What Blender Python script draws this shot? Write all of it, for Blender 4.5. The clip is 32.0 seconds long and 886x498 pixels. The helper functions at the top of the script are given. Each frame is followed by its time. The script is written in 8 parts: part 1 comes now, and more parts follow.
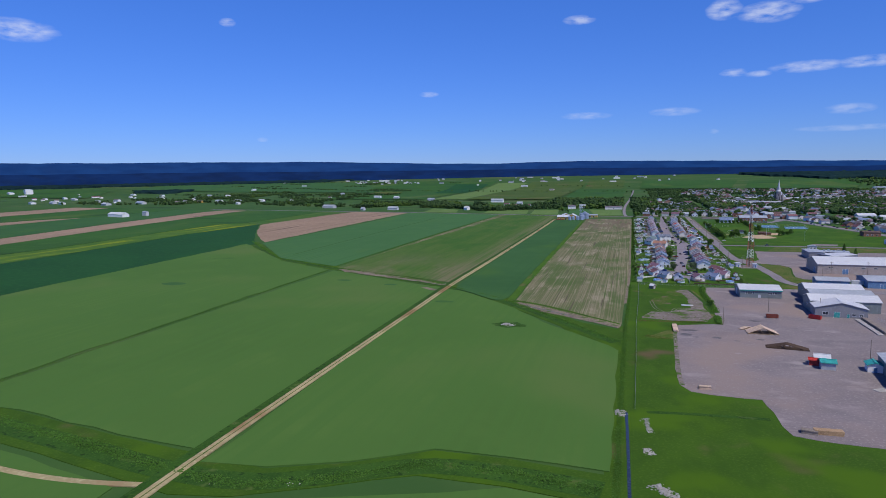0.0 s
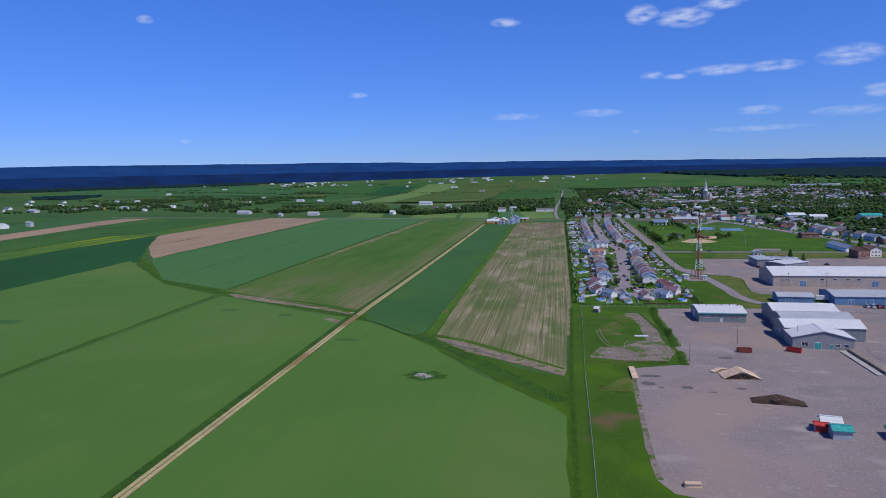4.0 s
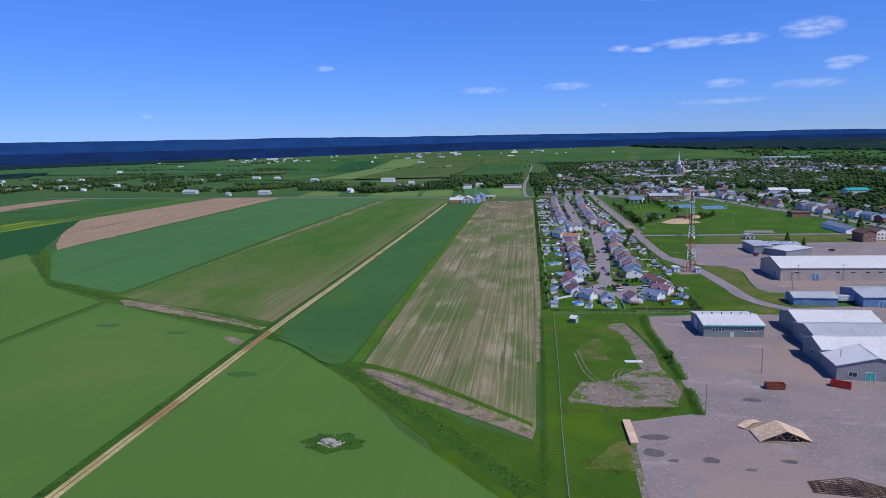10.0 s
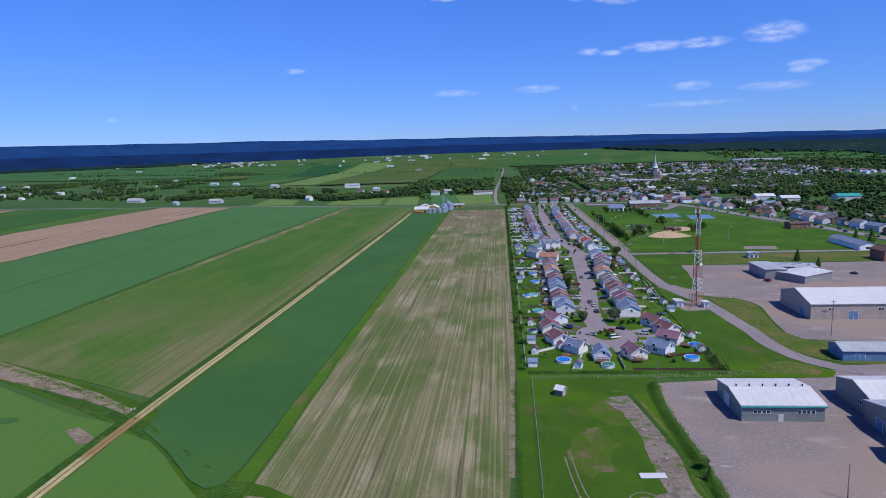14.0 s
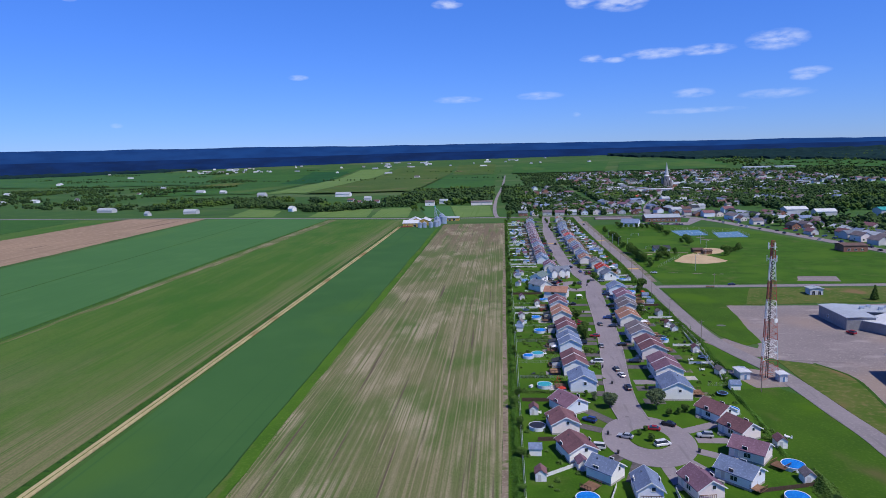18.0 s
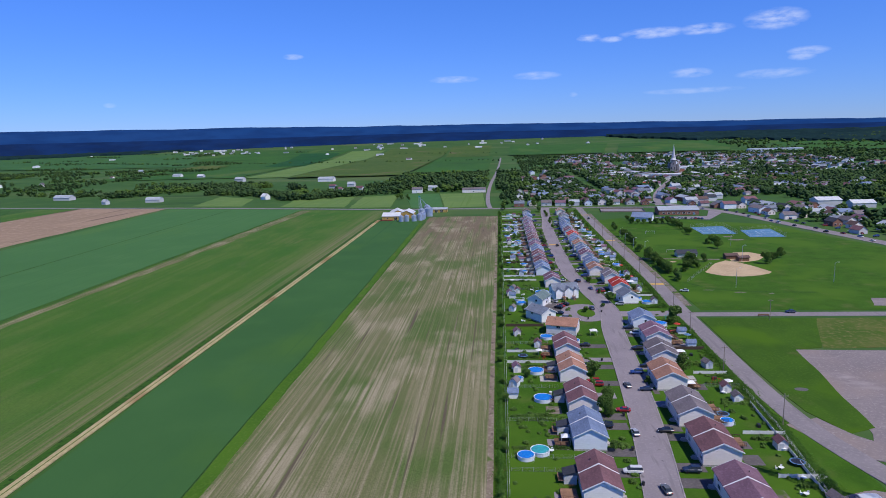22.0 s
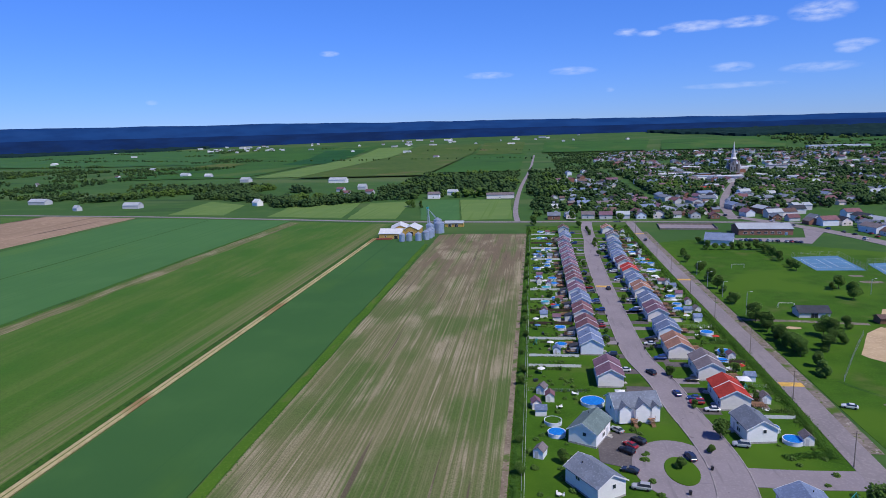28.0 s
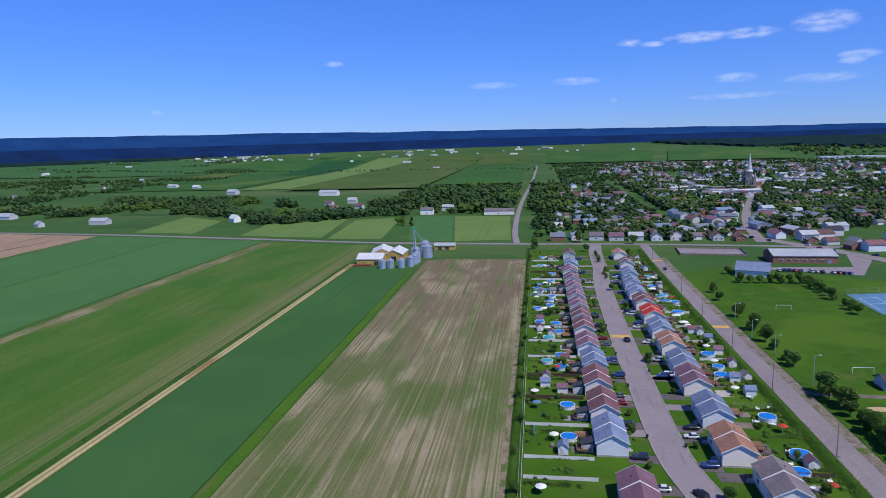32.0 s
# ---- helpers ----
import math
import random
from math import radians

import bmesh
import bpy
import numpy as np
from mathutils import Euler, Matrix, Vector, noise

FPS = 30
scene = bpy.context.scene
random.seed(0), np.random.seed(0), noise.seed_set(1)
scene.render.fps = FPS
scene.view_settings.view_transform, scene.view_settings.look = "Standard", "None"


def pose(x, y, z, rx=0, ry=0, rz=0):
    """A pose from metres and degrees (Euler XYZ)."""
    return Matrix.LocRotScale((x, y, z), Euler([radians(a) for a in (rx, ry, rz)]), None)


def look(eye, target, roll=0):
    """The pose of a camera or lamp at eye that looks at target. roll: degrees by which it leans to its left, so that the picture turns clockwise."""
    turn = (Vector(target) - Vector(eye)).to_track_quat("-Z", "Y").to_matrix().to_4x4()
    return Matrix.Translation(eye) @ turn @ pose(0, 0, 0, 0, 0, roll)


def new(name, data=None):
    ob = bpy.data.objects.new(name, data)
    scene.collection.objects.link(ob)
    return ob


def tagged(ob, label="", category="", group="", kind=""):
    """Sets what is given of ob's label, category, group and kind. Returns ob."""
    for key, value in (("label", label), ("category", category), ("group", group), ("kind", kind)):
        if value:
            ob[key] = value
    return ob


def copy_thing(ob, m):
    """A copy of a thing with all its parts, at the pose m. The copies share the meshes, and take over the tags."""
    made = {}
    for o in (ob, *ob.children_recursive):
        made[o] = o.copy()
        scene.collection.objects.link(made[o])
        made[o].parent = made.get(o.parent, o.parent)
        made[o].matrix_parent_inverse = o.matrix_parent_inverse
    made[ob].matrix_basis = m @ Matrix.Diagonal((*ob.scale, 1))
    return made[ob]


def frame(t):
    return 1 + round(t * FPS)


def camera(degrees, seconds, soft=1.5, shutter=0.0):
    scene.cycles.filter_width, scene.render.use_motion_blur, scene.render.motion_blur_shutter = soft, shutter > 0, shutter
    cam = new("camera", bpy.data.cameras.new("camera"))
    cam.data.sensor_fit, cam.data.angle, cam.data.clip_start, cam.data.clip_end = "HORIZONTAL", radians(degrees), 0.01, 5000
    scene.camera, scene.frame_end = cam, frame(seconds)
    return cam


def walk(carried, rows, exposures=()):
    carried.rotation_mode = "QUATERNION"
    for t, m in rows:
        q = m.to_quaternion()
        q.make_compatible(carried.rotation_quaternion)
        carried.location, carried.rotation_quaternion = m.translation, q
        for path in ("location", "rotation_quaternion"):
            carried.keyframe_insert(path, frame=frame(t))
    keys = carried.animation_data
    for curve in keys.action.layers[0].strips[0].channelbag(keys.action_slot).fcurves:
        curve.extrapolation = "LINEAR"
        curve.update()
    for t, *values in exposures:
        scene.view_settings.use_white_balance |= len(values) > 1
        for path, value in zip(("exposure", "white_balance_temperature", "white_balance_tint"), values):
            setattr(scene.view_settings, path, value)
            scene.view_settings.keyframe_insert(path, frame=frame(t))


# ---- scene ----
cam = camera(69.22, 32.0, soft=0.75)
PATH = [
    (0.0, pose(-0.65, -341.42, 79.84, 83.361, 0.683, 16.245)),
    (0.5, pose(-2.49, -334.32, 80.04, 83.435, 0.603, 14.483)),
    (1.0, pose(-4.11, -325.78, 80.52, 83.442, 0.718, 12.874)),
    (1.5, pose(-5.13, -315.88, 80.88, 83.452, 0.867, 12.219)),
    (2.0, pose(-5.90, -305.77, 81.11, 83.437, 0.982, 10.464)),
    (2.5, pose(-6.44, -294.77, 81.31, 83.429, 1.082, 10.322)),
    (3.0, pose(-6.74, -283.45, 81.50, 83.381, 1.164, 10.218)),
    (3.5, pose(-7.00, -272.06, 81.77, 83.339, 1.209, 10.066)),
    (5.5, pose(-7.22, -243.66, 82.47, 83.373, 1.175, 10.651)),
    (6.0, pose(-7.03, -243.38, 82.51, 83.323, 1.205, 10.586)),
    (6.5, pose(-6.51, -240.24, 81.96, 83.308, 1.197, 10.589)),
    (7.0, pose(-6.29, -233.82, 81.73, 83.270, 1.253, 10.476)),
    (7.5, pose(-5.83, -225.67, 81.66, 83.068, 1.210, 10.745)),
    (8.0, pose(-5.91, -215.96, 81.52, 83.050, 1.192, 10.731)),
    (8.5, pose(-6.13, -206.75, 81.77, 82.647, 1.202, 10.458)),
    (9.0, pose(-6.51, -197.01, 81.75, 82.606, 1.235, 10.069)),
    (9.5, pose(-6.37, -186.50, 81.58, 81.139, 1.267, 9.933)),
    (10.0, pose(-5.84, -177.12, 81.60, 81.045, 1.553, 7.439)),
    (10.5, pose(-5.93, -166.41, 81.68, 80.974, 1.676, 5.771)),
    (11.0, pose(-5.62, -154.97, 82.01, 80.919, 1.699, 5.314)),
    (11.5, pose(-5.34, -143.13, 82.32, 80.934, 1.670, 4.977)),
    (12.0, pose(-5.12, -132.69, 82.34, 81.189, 1.577, 4.759)),
    (12.5, pose(-5.28, -123.93, 82.76, 81.244, 1.509, 4.818)),
    (13.0, pose(-4.75, -115.27, 83.26, 81.206, 1.585, 5.057)),
    (13.5, pose(-4.79, -105.16, 83.37, 81.196, 1.653, 5.082)),
    (14.0, pose(-4.25, -94.63, 83.95, 81.207, 1.793, 4.984)),
    (14.5, pose(-3.76, -83.77, 84.62, 81.235, 1.730, 5.223)),
    (16.5, pose(-1.32, -31.53, 83.53, 81.591, 1.465, 5.360)),
    (17.0, pose(-0.51, -18.62, 83.56, 81.654, 1.518, 5.328)),
    (17.5, pose(-0.13, -7.61, 83.67, 81.807, 1.576, 5.308)),
    (18.0, pose(0.01, 3.31, 84.02, 81.773, 1.657, 5.218)),
    (18.5, pose(0.32, 15.62, 84.41, 81.698, 1.646, 5.172)),
    (19.0, pose(0.85, 27.88, 84.43, 81.658, 1.622, 5.151)),
    (19.5, pose(1.32, 40.29, 84.48, 80.531, 1.565, 5.113)),
    (20.0, pose(1.82, 52.98, 84.17, 80.475, 1.406, 5.131)),
    (20.5, pose(2.24, 65.47, 84.32, 80.400, 1.434, 5.113)),
    (21.0, pose(2.60, 77.80, 84.49, 80.310, 1.444, 5.046)),
    (21.5, pose(2.53, 89.08, 85.29, 80.208, 1.434, 4.916)),
    (22.0, pose(3.26, 100.08, 86.66, 80.061, 1.612, 4.885)),
    (22.5, pose(4.45, 115.34, 85.63, 80.224, 1.486, 8.415)),
    (23.0, pose(4.99, 128.75, 85.14, 80.201, 1.527, 8.339)),
    (23.5, pose(4.93, 140.58, 85.27, 80.129, 1.520, 8.243)),
    (24.0, pose(4.93, 153.07, 85.31, 80.103, 1.564, 8.190)),
    (24.5, pose(4.35, 165.70, 85.50, 80.079, 1.550, 8.115)),
    (25.0, pose(3.81, 178.44, 85.52, 79.967, 1.540, 8.042)),
    (25.5, pose(4.10, 189.50, 85.74, 80.044, 1.540, 7.988)),
    (27.5, pose(7.08, 239.45, 85.29, 79.822, 1.483, 7.975)),
    (28.0, pose(7.63, 250.48, 86.01, 79.807, 1.704, 7.896)),
    (28.5, pose(8.68, 263.01, 85.02, 79.849, 1.524, 7.824)),
    (29.0, pose(8.67, 275.22, 84.68, 79.867, 1.507, 7.741)),
    (29.5, pose(8.65, 287.02, 85.03, 79.814, 1.569, 7.623)),
    (30.0, pose(8.66, 298.63, 85.19, 79.758, 1.585, 7.541)),
    (30.5, pose(9.16, 309.40, 85.20, 79.764, 1.637, 7.375)),
    (31.0, pose(9.87, 318.37, 85.13, 79.811, 1.672, 7.538)),
    (31.5, pose(10.25, 323.44, 85.27, 79.867, 1.613, 8.100)),
    (32.0, pose(9.37, 323.13, 86.42, 80.667, 1.597, 8.208)),
]
walk(cam, PATH, [(0, -0.2), (8, -0.14), (10.5, -0.02), (20, 0.02), (32, 0.02)])

from mathutils.geometry import tessellate_polygon

# ---- sky, sun ----
SUN_AZ, SUN_EL = 128.0, 56.0
world = bpy.data.worlds.new("sky")
scene.world = world
world.use_nodes = True
WN, WL = world.node_tree.nodes, world.node_tree.links
WN.clear()


def wnode(kind, **kw):
    n = WN.new(kind)
    for k, v in kw.items():
        if k == "op":
            n.operation = v
    return n


def wmath(op, a, b=None, clamp=False):
    n = WN.new("ShaderNodeMath")
    n.operation, n.use_clamp = op, clamp
    for i, v in enumerate((a, b)):
        if v is None:
            continue
        if isinstance(v, (int, float)):
            n.inputs[i].default_value = v
        else:
            WL.new(v, n.inputs[i])
    return n.outputs[0]


sky = WN.new("ShaderNodeTexSky")
sky.sky_type, sky.sun_disc = "NISHITA", False
sky.sun_elevation, sky.sun_rotation = radians(SUN_EL), radians(SUN_AZ)
sky.altitude, sky.air_density, sky.dust_density, sky.ozone_density = 100, 0.9, 0.0, 6.0
tc = WN.new("ShaderNodeTexCoord")
sep = WN.new("ShaderNodeSeparateXYZ")
WL.new(tc.outputs["Generated"], sep.inputs[0])
az = wmath("MULTIPLY", wmath("ARCTAN2", sep.outputs[0], sep.outputs[1]), 57.2958)
el = wmath("MULTIPLY", wmath("ARCSINE", sep.outputs[2]), 57.2958)
# fair-weather cumulus: bearing, elevation, half width, half height in degrees
CLOUDS = [(6.8, 12.5, 1.4, 0.82), (10, 12.0, 2.3, 0.82), (12.7, 12.8, 2.1, 0.51), (12.8, 7.8, 2.7, 0.46), (16.7, 7.8, 2.2, 0.46), (7.7, 7.7, 1.1, 0.36), (9.4, 7.5, 1.1, 0.26), (21.7, 8.1, 2.3, 0.82), (-4.5, 12.6, 1.4, 0.41), (21.8, 4.1, 2.8, 0.41), (15.7, 4.5, 1.8, 0.41), (3.3, 4.9, 2.1, 0.36), (-3.9, 4.8, 2.3, 0.31), (23.6, 5.2, 1, 0.31), (6.4, 3.2, 0.4, 0.21), (-17.4, 6.9, 0.9, 0.25), (-31.7, 3.1, 0.5, 0.21), (15.9, 3.1, 4.1, 0.25), (-48.9, 10.7, 2.8, 0.82), (-34.1, 12.4, 0.7, 0.35), (24, 5.6, 1.5, 0.36)]
shape = None
for ca, ce, cw, ch in CLOUDS:
    u = wmath("MULTIPLY", wmath("SUBTRACT", az, ca), 0.92 / cw)
    v = wmath("MULTIPLY", wmath("SUBTRACT", el, ce), 0.90 / ch)
    d = wmath("SUBTRACT", 1.0, wmath("ADD", wmath("MULTIPLY", u, u), wmath("MULTIPLY", v, v)), clamp=True)
    shape = d if shape is None else wmath("MAXIMUM", shape, d)
noise_in = WN.new("ShaderNodeCombineXYZ")
WL.new(wmath("MULTIPLY", az, 0.75), noise_in.inputs[0])
WL.new(wmath("MULTIPLY", el, 2.2), noise_in.inputs[1])
cn = WN.new("ShaderNodeTexNoise")
cn.inputs["Scale"].default_value, cn.inputs["Detail"].default_value, cn.inputs["Roughness"].default_value = 1.0, 4.0, 0.52
WL.new(noise_in.outputs[0], cn.inputs["Vector"])
puff = wmath("MULTIPLY", shape, wmath("ADD", wmath("MULTIPLY", cn.outputs[0], 3.0), -0.8))
cover = wmath("MULTIPLY", wmath("SUBTRACT", puff, 0.08), 1.15, True)
cover = wmath("MULTIPLY", wmath("MULTIPLY", cover, 0.50), wmath("ADD", wmath("MULTIPLY", el, 0.09), 0.12, True))
tint = WN.new("ShaderNodeMix")
tint.data_type, tint.blend_type = "RGBA", "MULTIPLY"
tint.inputs[0].default_value = 1.0
rise = WN.new("ShaderNodeMapRange")
rise.inputs[1].default_value, rise.inputs[2].default_value = 0.0, 52.0
WL.new(el, rise.inputs[0])
hue = WN.new("ShaderNodeValToRGB")
hue.color_ramp.elements[0].color = (0.43, 0.60, 1.18, 1)
hue.color_ramp.elements[1].color = (0.31, 0.50, 1.10, 1)
stop = hue.color_ramp.elements.new(0.30)
stop.color = (0.46, 0.82, 1.60, 1)
WL.new(rise.outputs[0], hue.inputs[0])
WL.new(hue.outputs[0], tint.inputs[7])
WL.new(sky.outputs[0], tint.inputs[6])
mixc = WN.new("ShaderNodeMix")
mixc.data_type = "RGBA"
WL.new(cover, mixc.inputs[0])
WL.new(tint.outputs[2], mixc.inputs[6])
mixc.inputs[7].default_value = (8.0, 8.5, 10.0, 1)
bg = WN.new("ShaderNodeBackground")
bg.inputs["Strength"].default_value = 0.106
WL.new(mixc.outputs[2], bg.inputs[0])
wo = WN.new("ShaderNodeOutputWorld")
WL.new(bg.outputs[0], wo.inputs[0])

sun = new("sun", bpy.data.lights.new("sun", "SUN"))
sun.data.energy, sun.data.angle, sun.data.color = 3.85, radians(0.6), (1.0, 0.94, 0.85)
sun_dir = Vector((math.sin(radians(SUN_AZ)) * math.cos(radians(SUN_EL)), math.cos(radians(SUN_AZ)) * math.cos(radians(SUN_EL)), math.sin(radians(SUN_EL))))
sun.matrix_world = look(sun_dir * 300, (0, 0, 0))

# ---- materials ----


def mix_node(N, L, fac, a, b, blend="MIX"):
    n = N.new("ShaderNodeMix")
    n.data_type, n.blend_type = "RGBA", blend
    for i, v in ((0, fac), (6, a), (7, b)):
        if isinstance(v, (int, float)):
            n.inputs[i].default_value = v
        elif isinstance(v, tuple):
            n.inputs[i].default_value = (*v[:3], 1)
        else:
            L.new(v, n.inputs[i])
    return n.outputs[2]


def ramp(N, L, fac, lo, hi):
    n = N.new("ShaderNodeMapRange")
    n.inputs[1].default_value, n.inputs[2].default_value = lo, hi
    n.interpolation_type = "SMOOTHSTEP"
    L.new(fac, n.inputs[0])
    return n.outputs[0]


def noise_node(N, L, vec, scale, detail=3.0, stretch=None, seed=0.0):
    if stretch or seed:
        m = N.new("ShaderNodeMapping")
        m.inputs["Scale"].default_value = stretch or (1, 1, 1)
        m.inputs["Location"].default_value = (seed, seed * 0.7, 0)
        L.new(vec, m.inputs[0])
        vec = m.outputs[0]
    n = N.new("ShaderNodeTexNoise")
    n.inputs["Scale"].default_value, n.inputs["Detail"].default_value = scale, detail
    L.new(vec, n.inputs["Vector"])
    return n.outputs[0]


def along_mix(N, L, vec, col, along):
    """A second colour that sets in along the field's length, in ragged patches."""
    c, y0, y1, sc, st = along
    sp = N.new("ShaderNodeSeparateXYZ")
    L.new(vec, sp.inputs[0])
    w = N.new("ShaderNodeMath")
    w.operation = "MULTIPLY"
    L.new(ramp(N, L, sp.outputs[1], y0, y1), w.inputs[0])
    L.new(ramp(N, L, noise_node(N, L, vec, sc, 4, st, 31.0), 0.36, 0.56), w.inputs[1])
    return mix_node(N, L, w.outputs[0], col, c)


def surface(name, base, dark=None, light=None, coarse=0.05, fine=1.5, rough=0.9, metal=0.0, bump=0.3, bump_scale=None, layers=(), random_hue=0.0, spec=None, along=None):
    """Base colour with a coarse and a fine variation, extra layers of (colour, scale, stretch, low, high, seed), and relief."""
    m = bpy.data.materials.new(name)
    m.use_nodes = True
    N, L = m.node_tree.nodes, m.node_tree.links
    b = N["Principled BSDF"]
    tcm = N.new("ShaderNodeTexCoord")
    vec = tcm.outputs["Object"]
    dark = dark or tuple(c * 0.72 for c in base)
    light = light or tuple(min(1, c * 1.25) for c in base)
    n1, n2 = noise_node(N, L, vec, coarse, 3), noise_node(N, L, vec, fine, 4, seed=7.0)
    col = mix_node(N, L, ramp(N, L, n1, 0.3, 0.7), dark, base)
    col = mix_node(N, L, ramp(N, L, n2, 0.45, 0.8), col, light)
    for k, (c, sc, st, lo, hi, sd) in enumerate(layers):
        if k == 2 and along:
            col = along_mix(N, L, vec, col, along)
        col = mix_node(N, L, ramp(N, L, noise_node(N, L, vec, sc, 3, st, sd), lo, hi), col, c)
    if random_hue:
        oi = N.new("ShaderNodeObjectInfo")
        hs = N.new("ShaderNodeHueSaturation")
        mr = N.new("ShaderNodeMapRange")
        mr.inputs[3].default_value, mr.inputs[4].default_value = 1 - random_hue, 1 + random_hue
        L.new(oi.outputs["Random"], mr.inputs[0])
        L.new(mr.outputs[0], hs.inputs["Value"])
        L.new(col, hs.inputs["Color"])
        col = hs.outputs[0]
    L.new(col, b.inputs["Base Color"])
    b.inputs["Roughness"].default_value, b.inputs["Metallic"].default_value = rough, metal
    b.inputs["Specular IOR Level"].default_value = spec if spec is not None else (0.12 if rough >= 0.85 and not metal else 0.5)
    if bump:
        bn = N.new("ShaderNodeBump")
        bn.inputs["Strength"].default_value = bump
        L.new(noise_node(N, L, vec, bump_scale or fine * 2, 4), bn.inputs["Height"])
        L.new(bn.outputs[0], b.inputs["Normal"])
    return m


def plain(name, base, rough=0.6, metal=0.0, var=0.12):
    return surface(name, base, tuple(c * (1 - var) for c in base), tuple(min(1, c * (1 + var)) for c in base), 0.6, 4.0, rough, metal, 0.05)


# Two-toned glow that paints distance haze onto the far ridges.
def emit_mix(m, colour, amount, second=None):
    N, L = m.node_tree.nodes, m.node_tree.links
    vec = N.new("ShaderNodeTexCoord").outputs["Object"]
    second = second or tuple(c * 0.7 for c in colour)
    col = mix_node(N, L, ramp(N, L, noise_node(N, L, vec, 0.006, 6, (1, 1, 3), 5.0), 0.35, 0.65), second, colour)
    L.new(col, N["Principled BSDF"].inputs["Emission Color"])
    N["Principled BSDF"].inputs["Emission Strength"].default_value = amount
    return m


def row_field(name, base, row, pale, green, brown, along=None, sparse=False):
    """A field drilled in long straight rows: fine rows, broad passes, pale and green patches, dark ruts."""
    m = bpy.data.materials.new(name)
    m.use_nodes = True
    N, L = m.node_tree.nodes, m.node_tree.links
    b = N["Principled BSDF"]
    vec = N.new("ShaderNodeTexCoord").outputs["Object"]

    def both(p, q):
        n = N.new("ShaderNodeMath")
        n.operation = "MULTIPLY"
        L.new(p, n.inputs[0])
        L.new(q, n.inputs[1])
        return n.outputs[0]
    fine = noise_node(N, L, vec, 1.0, 3, (1.25, 0.006, 1), 1.0)
    passes = noise_node(N, L, vec, 1.0, 3, (0.22, 0.0045, 1), 5.0)
    patch_a = noise_node(N, L, vec, 0.034, 5, (1, 0.5, 1), 13.0)
    patch_b = noise_node(N, L, vec, 0.050, 5, (1, 0.4, 1), 47.0)
    grain = noise_node(N, L, vec, 2.2, 3, None, 3.0)
    if sparse:
        sp = N.new("ShaderNodeSeparateXYZ")
        L.new(vec, sp.inputs[0])
        col = mix_node(N, L, ramp(N, L, passes, 0.38, 0.62), base, row)
        col = mix_node(N, L, ramp(N, L, patch_a, 0.42, 0.68), col, green)
        worn = both(ramp(N, L, fine, 0.36, 0.70), ramp(N, L, patch_b, 0.54, 0.78))
        col = mix_node(N, L, worn, col, brown)
        rim = both(ramp(N, L, sp.outputs[0], -156, -131), both(ramp(N, L, fine, 0.30, 0.60), ramp(N, L, passes, 0.30, 0.55)))
        col = mix_node(N, L, rim, col, pale)
        near = both(ramp(N, L, sp.outputs[1], 320, 140), both(ramp(N, L, fine, 0.25, 0.6), ramp(N, L, patch_a, 0.40, 0.60)))
        col = mix_node(N, L, near, col, pale)
        thin = both(ramp(N, L, noise_node(N, L, vec, 1.0, 1, (0.45, 0.012, 1), 61.0), 0.68, 0.78), ramp(N, L, patch_b, 0.52, 0.66))
        col = mix_node(N, L, thin, col, brown)
    else:
        col = mix_node(N, L, ramp(N, L, fine, 0.30, 0.60), base, row)
        col = mix_node(N, L, both(both(ramp(N, L, passes, 0.46, 0.66), ramp(N, L, grain, 0.2, 0.6)), ramp(N, L, fine, 0.66, 0.4)), col, tuple((p + q) / 2 for p, q in zip(base, pale)))
        col = mix_node(N, L, both(ramp(N, L, patch_a, 0.42, 0.62), ramp(N, L, fine, 0.25, 0.55)), col, green)
        if along:
            col = along_mix(N, L, vec, col, (*along, 0.10, (1.5, 0.10, 1)))
        col = mix_node(N, L, both(ramp(N, L, patch_b, 0.50, 0.66), ramp(N, L, fine, 0.66, 0.42)), col, pale)
        col = mix_node(N, L, ramp(N, L, noise_node(N, L, vec, 1.0, 2, (0.5, 0.009, 1), 83.0), 0.64, 0.72), col, brown)
        col = mix_node(N, L, both(ramp(N, L, noise_node(N, L, vec, 1.0, 2, (0.7, 0.022, 1), 29.0), 0.60, 0.70), ramp(N, L, patch_a, 0.6, 0.4)), col, pale)
    shade = N.new("ShaderNodeMix")
    shade.data_type, shade.blend_type = "RGBA", "MULTIPLY"
    shade.inputs[0].default_value = 1.0
    L.new(col, shade.inputs[6])
    L.new(mix_node(N, L, ramp(N, L, grain, 0.3, 0.7), (0.82, 0.82, 0.82), (1.12, 1.12, 1.12)), shade.inputs[7])
    L.new(shade.outputs[2], b.inputs["Base Color"])
    b.inputs["Roughness"].default_value, b.inputs["Specular IOR Level"].default_value = 0.95, 0.2
    bn = N.new("ShaderNodeBump")
    bn.inputs["Strength"].default_value = 0.4
    L.new(fine, bn.inputs["Height"])
    L.new(bn.outputs[0], b.inputs["Normal"])
    return m


